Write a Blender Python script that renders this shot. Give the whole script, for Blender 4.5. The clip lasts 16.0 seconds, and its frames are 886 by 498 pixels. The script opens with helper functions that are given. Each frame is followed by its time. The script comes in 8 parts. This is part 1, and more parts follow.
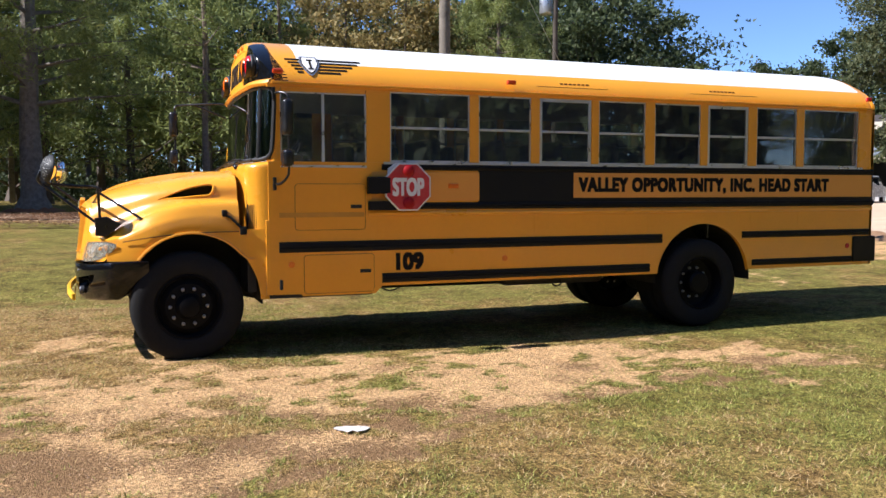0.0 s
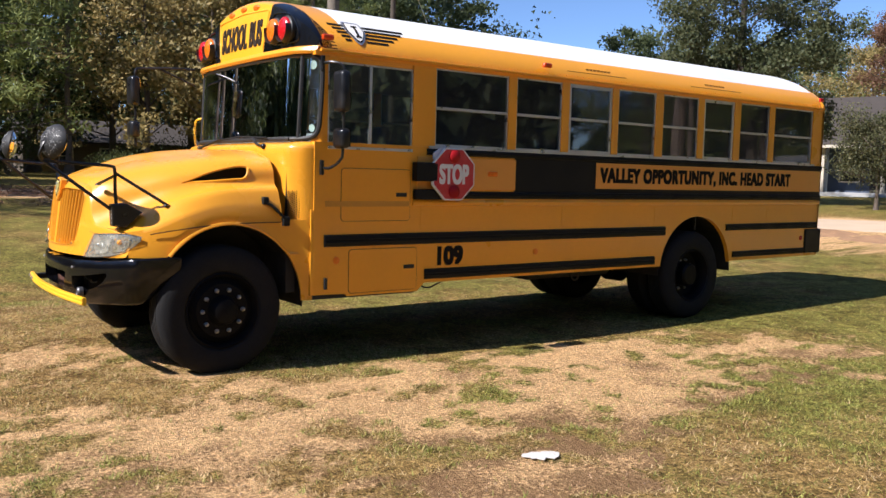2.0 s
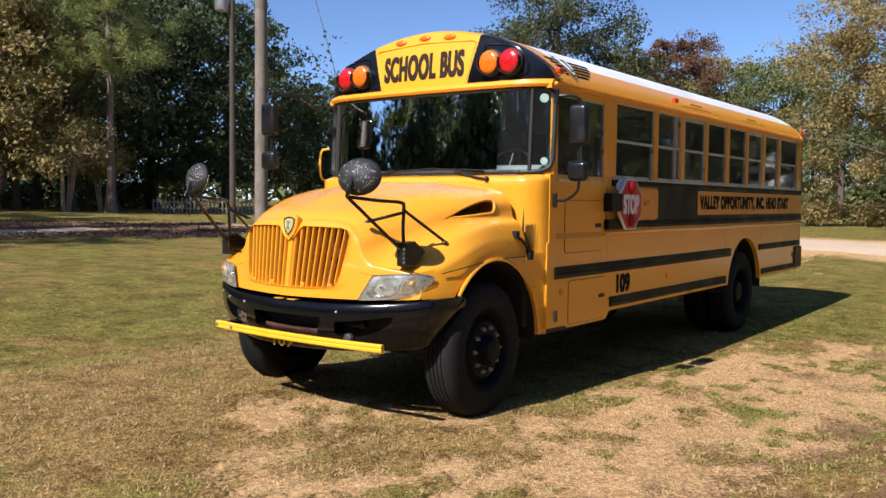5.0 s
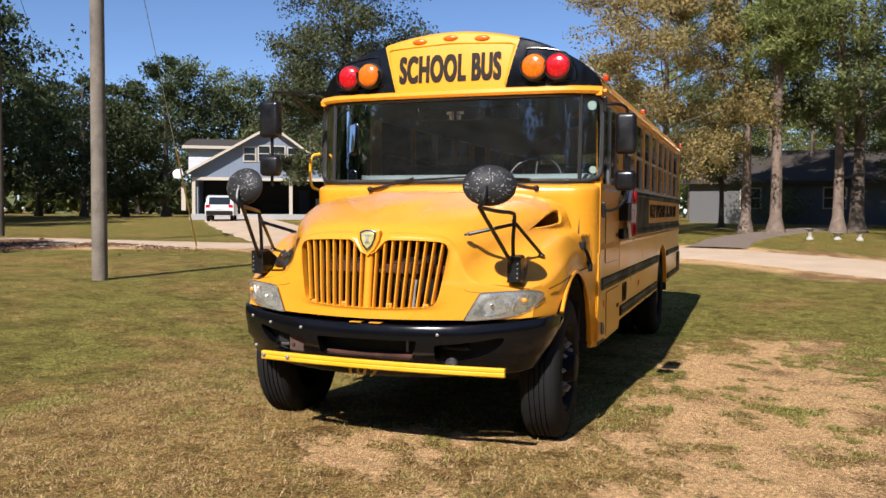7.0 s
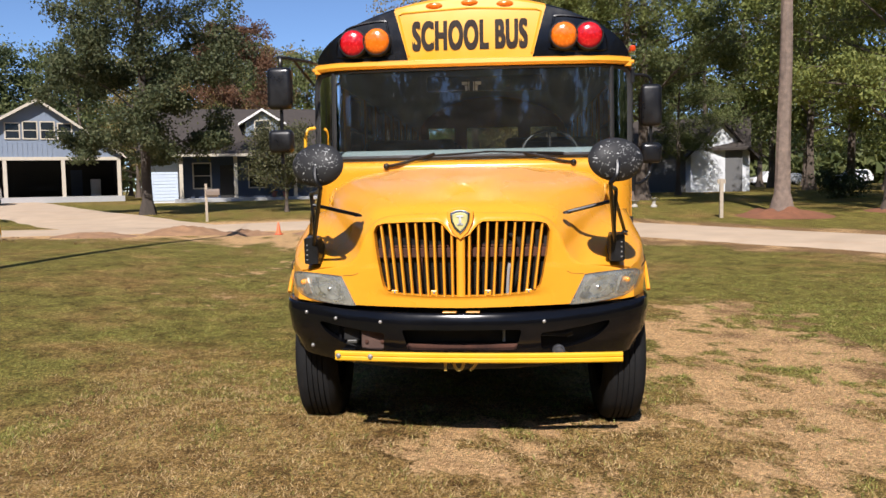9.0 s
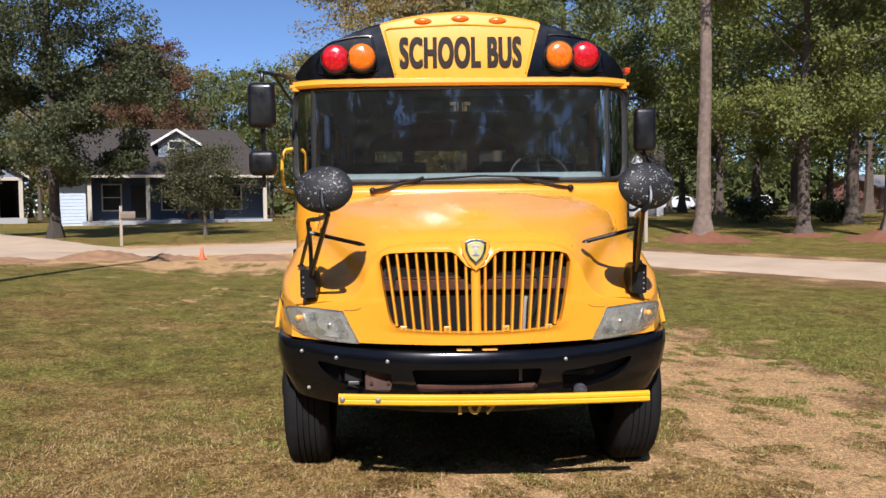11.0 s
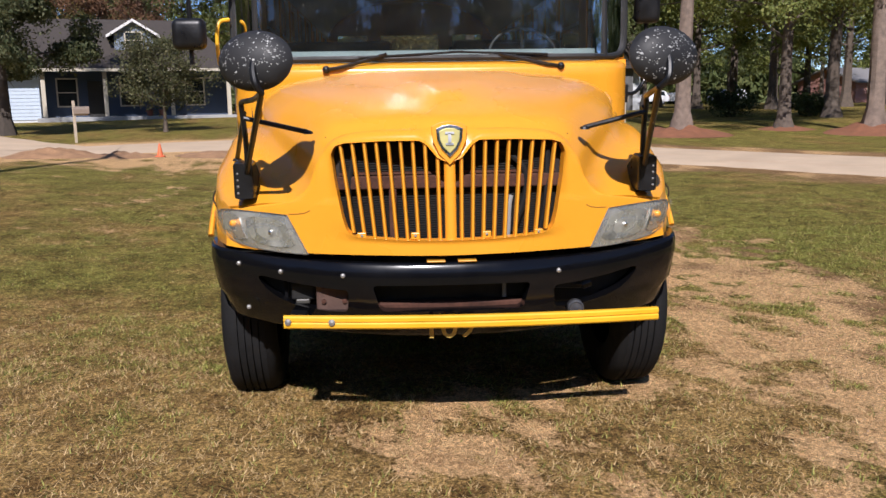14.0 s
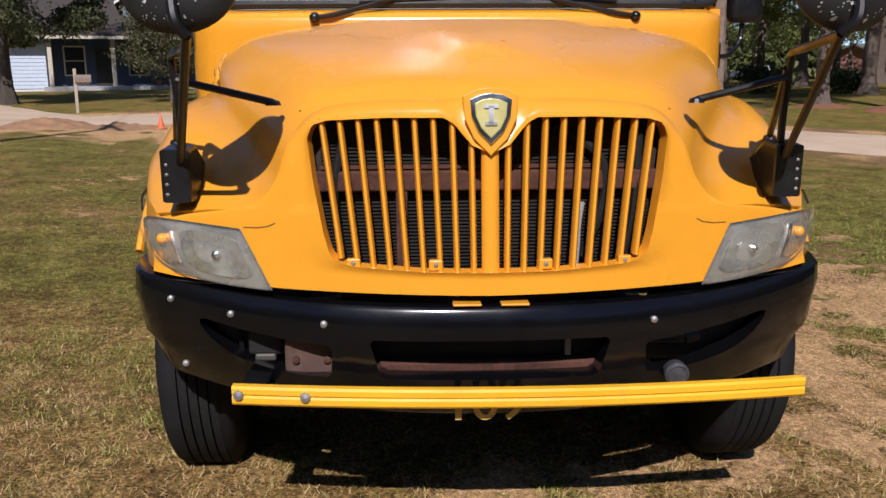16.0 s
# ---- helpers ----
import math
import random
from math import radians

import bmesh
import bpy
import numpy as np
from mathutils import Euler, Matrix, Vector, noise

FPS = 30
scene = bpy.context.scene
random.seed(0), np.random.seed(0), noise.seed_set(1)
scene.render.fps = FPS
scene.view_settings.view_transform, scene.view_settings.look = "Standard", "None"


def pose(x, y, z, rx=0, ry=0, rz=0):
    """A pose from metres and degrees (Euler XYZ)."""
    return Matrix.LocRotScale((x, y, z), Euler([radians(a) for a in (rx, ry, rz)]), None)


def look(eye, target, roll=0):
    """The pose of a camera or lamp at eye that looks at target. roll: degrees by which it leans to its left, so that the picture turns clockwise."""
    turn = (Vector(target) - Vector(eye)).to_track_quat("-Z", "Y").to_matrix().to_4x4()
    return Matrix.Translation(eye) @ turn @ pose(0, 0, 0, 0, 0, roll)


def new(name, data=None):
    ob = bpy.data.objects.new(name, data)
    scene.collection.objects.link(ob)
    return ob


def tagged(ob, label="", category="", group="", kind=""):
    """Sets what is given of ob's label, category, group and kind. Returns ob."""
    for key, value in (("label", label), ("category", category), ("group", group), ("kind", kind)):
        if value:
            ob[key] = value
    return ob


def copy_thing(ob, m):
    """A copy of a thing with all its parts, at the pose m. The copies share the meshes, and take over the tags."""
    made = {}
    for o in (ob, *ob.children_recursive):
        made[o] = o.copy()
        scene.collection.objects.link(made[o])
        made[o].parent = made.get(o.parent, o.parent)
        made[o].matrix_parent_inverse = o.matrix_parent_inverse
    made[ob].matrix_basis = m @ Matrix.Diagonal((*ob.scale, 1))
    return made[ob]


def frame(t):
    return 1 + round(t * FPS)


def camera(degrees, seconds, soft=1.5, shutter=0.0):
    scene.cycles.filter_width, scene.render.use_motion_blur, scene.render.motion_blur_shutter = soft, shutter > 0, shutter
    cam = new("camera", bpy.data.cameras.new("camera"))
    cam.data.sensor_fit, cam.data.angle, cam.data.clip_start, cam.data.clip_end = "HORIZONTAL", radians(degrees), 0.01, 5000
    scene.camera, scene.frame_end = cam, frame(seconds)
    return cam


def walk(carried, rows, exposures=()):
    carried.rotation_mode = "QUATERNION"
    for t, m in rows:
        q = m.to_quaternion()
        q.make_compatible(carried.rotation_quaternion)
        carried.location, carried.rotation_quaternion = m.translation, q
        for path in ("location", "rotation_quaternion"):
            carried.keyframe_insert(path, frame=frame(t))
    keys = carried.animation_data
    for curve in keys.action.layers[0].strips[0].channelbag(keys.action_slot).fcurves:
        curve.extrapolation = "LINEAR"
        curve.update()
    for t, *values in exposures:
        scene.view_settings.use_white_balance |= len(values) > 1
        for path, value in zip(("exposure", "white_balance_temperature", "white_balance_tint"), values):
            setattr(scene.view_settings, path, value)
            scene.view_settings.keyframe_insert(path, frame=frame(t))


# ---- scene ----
cam = camera(54.9, 16.0)
PATH = [
    (0, (-0.028, 0.075, 1.548), (0.687, 1.938, 1.418), -0.1),
    (0.5, (-0.485, 0.471, 1.582), (0.288, 2.311, 1.448), 0.6),
    (1, (-0.985, 0.915, 1.585), (-0.124, 2.715, 1.444), 0.6),
    (1.5, (-1.472, 1.393, 1.6), (-0.45, 3.105, 1.448), 0.9),
    (2, (-1.923, 1.895, 1.612), (-0.744, 3.501, 1.437), 1.4),
    (2.5, (-2.412, 2.369, 1.614), (-1.121, 3.888, 1.462), 2.5),
    (3, (-2.961, 2.735, 1.61), (-1.647, 4.238, 1.502), 1.6),
    (3.5, (-3.452, 3.188, 1.591), (-2.123, 4.679, 1.479), 0.4),
    (4, (-3.924, 3.622, 1.606), (-2.524, 5.041, 1.455), -0.5),
    (4.5, (-4.297, 4.119, 1.609), (-2.786, 5.421, 1.471), 0.0),
    (5, (-4.671, 4.605, 1.623), (-3.079, 5.811, 1.511), 0.6),
    (5.2, (-4.804, 4.804, 1.617), (-3.183, 5.971, 1.508), 0.5),
    (7.3, (-5.487, 7.268, 1.619), (-3.586, 7.883, 1.52), -0.2),
    (7.5, (-5.522, 7.485, 1.598), (-3.609, 8.058, 1.487), -0.7),
    (8, (-5.523, 8.047, 1.61), (-3.572, 8.465, 1.472), -1.2),
    (10.5, (-5.07, 9.574, 1.676), (-3.073, 9.556, 1.568), -0.6),
    (11, (-5.012, 9.571, 1.674), (-3.015, 9.527, 1.577), -0.7),
    (11.5, (-4.999, 9.571, 1.673), (-3.002, 9.521, 1.586), -0.6),
    (12, (-5.01, 9.573, 1.675), (-3.012, 9.513, 1.592), -0.5),
    (12.5, (-4.995, 9.576, 1.674), (-2.999, 9.497, 1.574), 0.0),
    (13, (-4.885, 9.571, 1.668), (-2.898, 9.461, 1.461), 0.0),
    (13.5, (-4.557, 9.553, 1.624), (-2.583, 9.43, 1.324), -0.8),
    (14, (-4.15, 9.527, 1.594), (-2.182, 9.423, 1.257), -0.9),
    (14.5, (-3.719, 9.506, 1.568), (-1.75, 9.404, 1.229), -0.6),
    (15, (-3.325, 9.476, 1.571), (-1.357, 9.397, 1.223), -0.4),
    (15.5, (-3.016, 9.473, 1.551), (-1.05, 9.422, 1.187), -0.1),
    (16, (-2.794, 9.515, 1.546), (-0.835, 9.445, 1.15), -0.3),
]
walk(cam, [(t, look(eye, target, roll)) for t, eye, target, roll in PATH], exposures=[(0.0, 0.86, 6060, 13), (2.5, 0.66, 6280, 14), (5.0, 0.53, 6300, 14), (8.0, 0.37, 6520, 13), (11.0, 0.30, 6180, 15), (13.0, 0.22, 6180, 16), (14.5, 0.13, 6200, 16), (16.0, -0.05, 6220, 18)])

# ---- world, sun, light ----
SUN_EL, SUN_AZ = 43.0, 274.3
world = bpy.data.worlds.new("world")
scene.world = world
world.use_nodes = True
wn = world.node_tree
sky = wn.nodes.new("ShaderNodeTexSky")
sky.sky_type = "NISHITA"
sky.sun_disc = False
sky.sun_elevation, sky.sun_rotation = radians(SUN_EL), radians(SUN_AZ)
sky.altitude, sky.air_density, sky.dust_density, sky.ozone_density = 2200, 0.85, 0.0, 5.0
wn.links.new(sky.outputs[0], wn.nodes["Background"].inputs[0])
wn.nodes["Background"].inputs[1].default_value = 0.108

sun = new("sun", bpy.data.lights.new("sun", "SUN"))
sun.data.energy, sun.data.angle, sun.data.color = 5.0, radians(0.53), (1.0, 0.955, 0.90)
_a, _e = radians(SUN_AZ), radians(SUN_EL)
SUN_DIR = Vector((math.sin(_a) * math.cos(_e), math.cos(_a) * math.cos(_e), math.sin(_e)))
sun.matrix_world = look(SUN_DIR * 60, (0, 0, 0))

# ---- materials ----


def mat(name, base, rough=0.5, metal=0.0, vary=0.12, scale=6.0, fine=60.0, bump=0.0, rvar=0.12, coat=0.0, emit=None, spec=0.5, island=0.0, dirt=None, dirt_amount=0.5):
    """Principled material with colour variation at two scales, uneven gloss, fine relief and, if asked, stains of a second colour."""
    m = bpy.data.materials.new(name)
    m.use_nodes = True
    nt = m.node_tree
    nd, ln = nt.nodes, nt.links
    b = nd["Principled BSDF"]
    tc = nd.new("ShaderNodeTexCoord")
    n1 = nd.new("ShaderNodeTexNoise")
    n1.inputs["Scale"].default_value, n1.inputs["Detail"].default_value = scale, 5
    n2 = nd.new("ShaderNodeTexNoise")
    n2.inputs["Scale"].default_value, n2.inputs["Detail"].default_value = fine, 3
    ln.new(tc.outputs["Object"], n1.inputs["Vector"])
    ln.new(tc.outputs["Object"], n2.inputs["Vector"])
    add = nd.new("ShaderNodeMath")
    add.operation = "MULTIPLY_ADD"
    add.inputs[1].default_value = 0.5
    ln.new(n2.outputs[0], add.inputs[0])
    ln.new(n1.outputs[0], add.inputs[2])
    mr = nd.new("ShaderNodeMapRange")
    mr.inputs["From Min"].default_value, mr.inputs["From Max"].default_value = 0.4, 1.1
    mr.inputs["To Min"].default_value, mr.inputs["To Max"].default_value = 1 - vary, 1 + vary
    ln.new(add.outputs[0], mr.inputs["Value"])
    val = mr.outputs[0]
    if island:
        geo = nd.new("ShaderNodeNewGeometry")
        mi = nd.new("ShaderNodeMapRange")
        mi.inputs["To Min"].default_value, mi.inputs["To Max"].default_value = 1 - island, 1 + island
        ln.new(geo.outputs["Random Per Island"], mi.inputs["Value"])
        mu = nd.new("ShaderNodeMath")
        mu.operation = "MULTIPLY"
        ln.new(val, mu.inputs[0])
        ln.new(mi.outputs[0], mu.inputs[1])
        val = mu.outputs[0]
    mix = nd.new("ShaderNodeVectorMath")
    mix.operation = "SCALE"
    mix.inputs[0].default_value = base
    ln.new(val, mix.inputs["Scale"])
    col = mix.outputs[0]
    if dirt:
        n3 = nd.new("ShaderNodeTexNoise")
        n3.inputs["Scale"].default_value, n3.inputs["Detail"].default_value = scale * 0.7, 8
        n3.inputs["Roughness"].default_value = 0.7
        ln.new(tc.outputs["Object"], n3.inputs["Vector"])
        m3 = nd.new("ShaderNodeMapRange")
        m3.inputs["From Min"].default_value, m3.inputs["From Max"].default_value = 0.52, 0.75
        m3.inputs["To Max"].default_value = dirt_amount
        ln.new(n3.outputs[0], m3.inputs["Value"])
        mx = nd.new("ShaderNodeMix")
        mx.data_type = "RGBA"
        ln.new(m3.outputs[0], mx.inputs["Factor"])
        ln.new(col, mx.inputs["A"])
        mx.inputs["B"].default_value = (*dirt, 1)
        col = mx.outputs["Result"]
    ln.new(col, b.inputs["Base Color"])
    rr = nd.new("ShaderNodeMapRange")
    rr.inputs["From Min"].default_value, rr.inputs["From Max"].default_value = 0.3, 0.7
    rr.inputs["To Min"].default_value, rr.inputs["To Max"].default_value = max(0.02, rough - rvar), min(1, rough + rvar)
    ln.new(n1.outputs[0], rr.inputs["Value"])
    ln.new(rr.outputs[0], b.inputs["Roughness"])
    b.inputs["Metallic"].default_value = metal
    b.inputs["Specular IOR Level"].default_value = spec
    b.inputs["Coat Weight"].default_value = coat
    b.inputs["Coat Roughness"].default_value = 0.12
    if bump:
        bp = nd.new("ShaderNodeBump")
        bp.inputs["Strength"].default_value, bp.inputs["Distance"].default_value = bump, 0.01
        ln.new(add.outputs[0], bp.inputs["Height"])
        ln.new(bp.outputs[0], b.inputs["Normal"])
    if emit:
        b.inputs["Emission Color"].default_value = (*emit[0], 1)
        b.inputs["Emission Strength"].default_value = emit[1]
    return m


def glass_mat(name, tint, rough=0.02, gloss=1.0, haze=0.0, ior=1.5):
    """Thin pane: tinted see-through with a Fresnel reflection."""
    m = bpy.data.materials.new(name)
    m.use_nodes = True
    nt = m.node_tree
    nd, ln = nt.nodes, nt.links
    nd.remove(nd["Principled BSDF"])
    tr = nd.new("ShaderNodeBsdfTransparent")
    tr.inputs[0].default_value = (*tint, 1)
    gl = nd.new("ShaderNodeBsdfGlossy")
    gl.inputs["Roughness"].default_value = rough
    gl.inputs["Color"].default_value = (gloss, gloss, gloss, 1)
    fr = nd.new("ShaderNodeFresnel")
    fr.inputs[0].default_value = ior
    mx = nd.new("ShaderNodeMixShader")
    ln.new(fr.outputs[0], mx.inputs[0])
    inner = tr
    if haze:
        # pale diffuse film: dirt on the glass, also standing in for milky reflections
        df = nd.new("ShaderNodeBsdfDiffuse")
        df.inputs[0].default_value = (0.57, 0.60, 0.60, 1)
        nz = nd.new("ShaderNodeTexNoise")
        nz.inputs["Scale"].default_value, nz.inputs["Detail"].default_value = 9, 6
        hm = nd.new("ShaderNodeMapRange")
        hm.inputs["From Min"].default_value, hm.inputs["From Max"].default_value = 0.3, 0.7
        hm.inputs["To Min"].default_value, hm.inputs["To Max"].default_value = haze * 0.6, haze * 1.4
        ln.new(nz.outputs[0], hm.inputs["Value"])
        inner = nd.new("ShaderNodeMixShader")
        ln.new(hm.outputs[0], inner.inputs[0])
        ln.new(tr.outputs[0], inner.inputs[1])
        ln.new(df.outputs[0], inner.inputs[2])
    ln.new(inner.outputs[0], mx.inputs[1])
    ln.new(gl.outputs[0], mx.inputs[2])
    ln.new(mx.outputs[0], nd["Material Output"].inputs[0])
    return m


m_yellow = mat("bus_yellow", (0.89, 0.366, 0.020), 0.34, vary=0.05, scale=1.7, fine=25, rvar=0.08, coat=0.35, dirt=(0.56, 0.26, 0.06), dirt_amount=0.18)
m_hood = mat("hood_yellow", (0.80, 0.341, 0.022), 0.28, vary=0.06, scale=1.6, fine=14, rvar=0.06, coat=0.32)
m_sign = mat("sign_yellow", (0.80, 0.395, 0.02), 0.4, vary=0.03, scale=3, coat=0.2)
m_bar = mat("bar_yellow", (0.87, 0.46, 0.018), 0.42, vary=0.08, scale=5, dirt=(0.35, 0.22, 0.08), dirt_amount=0.3)
m_banner = mat("banner_yellow", (0.78, 0.33, 0.05), 0.5, vary=0.05, scale=2)
m_white = mat("roof_white", (0.82, 0.82, 0.80), 0.4, vary=0.04, scale=1.3, dirt=(0.5, 0.46, 0.38), dirt_amount=0.15)
m_black = mat("gloss_black", (0.005, 0.005, 0.006), 0.22, vary=0.2, scale=4, coat=0.1, rvar=0.1)
m_panelblack = mat("panel_black", (0.005, 0.005, 0.006), 0.5, vary=0.3, scale=3, spec=0.25)
m_bumper = mat("bumper_black", (0.004, 0.004, 0.005), 0.17, vary=0.25, scale=5, spec=0.32, rvar=0.05, coat=0.08, dirt=(0.02, 0.018, 0.016), dirt_amount=0.1)
m_rubber = mat("rubber", (0.012, 0.012, 0.012), 0.75, vary=0.3, scale=12, bump=0.25, spec=0.25, dirt=(0.04, 0.033, 0.025), dirt_amount=0.3)
m_tread = mat("tread_rubber", (0.016, 0.016, 0.0165), 0.85, vary=0.3, scale=14, bump=0.3, spec=0.15, dirt=(0.034, 0.029, 0.023), dirt_amount=0.25)
m_rim = mat("rim_black", (0.005, 0.005, 0.006), 0.55, vary=0.3, scale=9, spec=0.12, dirt=(0.018, 0.014, 0.011), dirt_amount=0.2)
m_nut = mat("nut_steel", (0.34, 0.33, 0.31), 0.5, metal=0.6, vary=0.2, scale=30)
m_plastic = mat("mirror_plastic", (0.008, 0.008, 0.009), 0.36, vary=0.2, scale=9, bump=0.1)
m_worn = mat("worn_mirror_back", (0.018, 0.018, 0.019), 0.6, vary=0.3, scale=9, bump=0.2, dirt=(0.55, 0.54, 0.52), dirt_amount=0.0)
m_alu = mat("aluminium", (0.62, 0.62, 0.63), 0.35, metal=0.85, vary=0.12, scale=10)
m_chrome = mat("chrome", (0.82, 0.82, 0.84), 0.12, metal=1.0, vary=0.05, scale=10)
m_gasket = mat("gasket", (0.012, 0.012, 0.012), 0.6, vary=0.2)
m_red = mat("red_lens", (0.55, 0.010, 0.014), 0.2, vary=0.3, scale=40, coat=0.5, spec=0.6)
m_amber = mat("amber_lens", (0.82, 0.17, 0.008), 0.2, vary=0.3, scale=40, coat=0.5, spec=0.6)
m_stop = mat("stop_red", (0.52, 0.03, 0.035), 0.45, vary=0.08, scale=5, dirt=(0.6, 0.25, 0.22), dirt_amount=0.3)
m_signwhite = mat("sign_white", (0.78, 0.76, 0.74), 0.5, vary=0.06)
m_letter = mat("letter_black", (0.012, 0.009, 0.008), 0.8, vary=0.2, spec=0.15)
m_seam = mat("brown_seam", (0.30, 0.13, 0.02), 0.7, vary=0.2)
m_letterworn = mat("letter_worn", (0.026, 0.016, 0.011), 0.65, vary=0.35, scale=14, spec=0.25)
m_seat = mat("seat_vinyl", (0.016, 0.02, 0.024), 0.55, vary=0.2)
m_inner = mat("inner_lining", (0.30, 0.30, 0.29), 0.6, vary=0.1)
m_dash = mat("dashboard_grey", (0.34, 0.40, 0.40), 0.6, vary=0.15)
m_under = mat("chassis", (0.012, 0.011, 0.010), 0.7, vary=0.4, scale=8, dirt=(0.05, 0.03, 0.02), dirt_amount=0.4)
m_rust = mat("rusty_steel", (0.085, 0.038, 0.026), 0.8, vary=0.5, scale=14, bump=0.3, spec=0.2, dirt=(0.02, 0.014, 0.012), dirt_amount=0.7)
m_radiator = mat("radiator", (0.026, 0.016, 0.013), 0.6, vary=0.2, scale=20)
m_lampglass = glass_mat("headlight_lens", (0.92, 0.915, 0.87), 0.05, 1.0, 0.09)
m_turn = mat("turn_amber", (0.90, 0.36, 0.02), 0.25, vary=0.1, coat=0.4)
m_lampdark = mat("headlight_body", (0.56, 0.55, 0.50), 0.27, metal=0.75, vary=0.25, scale=9)
m_lampback = mat("headlight_reflector", (0.84, 0.83, 0.78), 0.28, metal=0.95, vary=0.2, scale=14)
m_lamphaze = mat("headlight_bezel", (0.07, 0.065, 0.055), 0.35, vary=0.15, scale=10)
m_sideglass = glass_mat("side_glass", (0.68, 0.71, 0.69), 0.02, 1.0, haze=0.035, ior=1.75)
m_wsglass = glass_mat("windscreen_glass", (0.68, 0.76, 0.76), haze=0.018, ior=2.0)
m_mirror = mat("mirror_glass", (0.8, 0.8, 0.8), 0.03, metal=1.0, vary=0.02, rvar=0.01)

# ---- mesh helpers ----


def bm_new():
    return bmesh.new()


def part(name, bm, material, parent=None, label="", m=None, smooth=False, sharp=35):
    """Links a bmesh as one mesh object under a thing or a part."""
    me = bpy.data.meshes.new(name)
    bmesh.ops.recalc_face_normals(bm, faces=bm.faces)
    bm.to_mesh(me)
    bm.free()
    return part_mesh(name, me, material, parent, label, m, smooth, sharp)


def part_mesh(name, me, material, parent=None, label="", m=None, smooth=False, sharp=35):
    me.materials.append(material)
    if smooth:
        me.shade_smooth()
        me.set_sharp_from_angle(angle=radians(sharp))
    ob = new(name, me)
    if parent:
        ob.parent = parent
    if m is not None:
        ob.matrix_basis = m
    if label:
        ob["label"] = label
    return ob


def thing(name, label, category, at=(0, 0, 0), rz=0, group="", kind=""):
    ob = new(name)
    ob.empty_display_size = 0.2
    ob.matrix_basis = pose(*at, 0, 0, rz)
    return tagged(ob, label, category, group, kind)


def box(bm, x0, x1, y0, y1, z0, z1, bevel=0.0, seg=2):
    r = bmesh.ops.create_cube(bm, size=1, matrix=Matrix.LocRotScale(((x0 + x1) / 2, (y0 + y1) / 2, (z0 + z1) / 2), None, (abs(x1 - x0), abs(y1 - y0), abs(z1 - z0))))
    if bevel:
        es = {e for v in r["verts"] for e in v.link_edges}
        bmesh.ops.bevel(bm, geom=list(es), offset=bevel, segments=seg, affect="EDGES", profile=0.5)
    return bm


def boxm(bm, m, sx, sy, sz, bevel=0.0):
    r = bmesh.ops.create_cube(bm, size=1, matrix=m @ Matrix.Diagonal((sx, sy, sz, 1)))
    if bevel:
        es = {e for v in r["verts"] for e in v.link_edges}
        bmesh.ops.bevel(bm, geom=list(es), offset=bevel, segments=2, affect="EDGES", profile=0.5)
    return bm


def tube(bm, pts, r, n=10, r2=None, closed=False):
    """A round tube along a polyline, tapering to r2."""
    pts = [Vector(p) for p in pts]
    rings = []
    side = None
    k = len(pts)
    for i, p in enumerate(pts):
        d = (pts[min(i + 1, k - 1)] - pts[max(i - 1, 0)]).normalized()
        if side is None:
            side = d.orthogonal().normalized()
        side = (side - d * side.dot(d)).normalized()
        up = d.cross(side)
        rr = r if r2 is None else r + (r2 - r) * i / (k - 1)
        rings.append([bm.verts.new(p + (side * math.cos(2 * math.pi * j / n) + up * math.sin(2 * math.pi * j / n)) * rr) for j in range(n)])
    for a, b in zip(rings, rings[1:]):
        for j in range(n):
            bm.faces.new((a[j], a[(j + 1) % n], b[(j + 1) % n], b[j]))
    bm.faces.new(rings[0][::-1])
    bm.faces.new(rings[-1])
    return bm


def smooth_path(pts, n=6):
    """Catmull-Rom through the points."""
    P = [Vector(p) for p in pts]
    P = [P[0] * 2 - P[1]] + P + [P[-1] * 2 - P[-2]]
    out = []
    for i in range(1, len(P) - 2):
        for k in range(n):
            t = k / n
            a, b, c, d = P[i - 1], P[i], P[i + 1], P[i + 2]
            out.append(0.5 * ((2 * b) + (c - a) * t + (2 * a - 5 * b + 4 * c - d) * t * t + (3 * b - a - 3 * c + d) * t ** 3))
    out.append(P[-2])
    return out


def prism(bm, poly, axis, a, b, bevel=0.0):
    """A polygon (list of 2D points) extruded along an axis from a to b. axis y: points are (x, z); x: (y, z); z: (x, y)."""
    def p3(p, c):
        return {"y": (p[0], c, p[1]), "x": (c, p[0], p[1]), "z": (p[0], p[1], c)}[axis]
    va = [bm.verts.new(p3(p, a)) for p in poly]
    vb = [bm.verts.new(p3(p, b)) for p in poly]
    k = len(poly)
    fa = bm.faces.new(va)
    fb = bm.faces.new(vb[::-1])
    for i in range(k):
        bm.faces.new((va[i], vb[i], vb[(i + 1) % k], va[(i + 1) % k]))
    if bevel:
        es = list(set(fa.edges) | set(fb.edges))
        bmesh.ops.bevel(bm, geom=es, offset=bevel, segments=2, affect="EDGES", profile=0.5)
    return bm


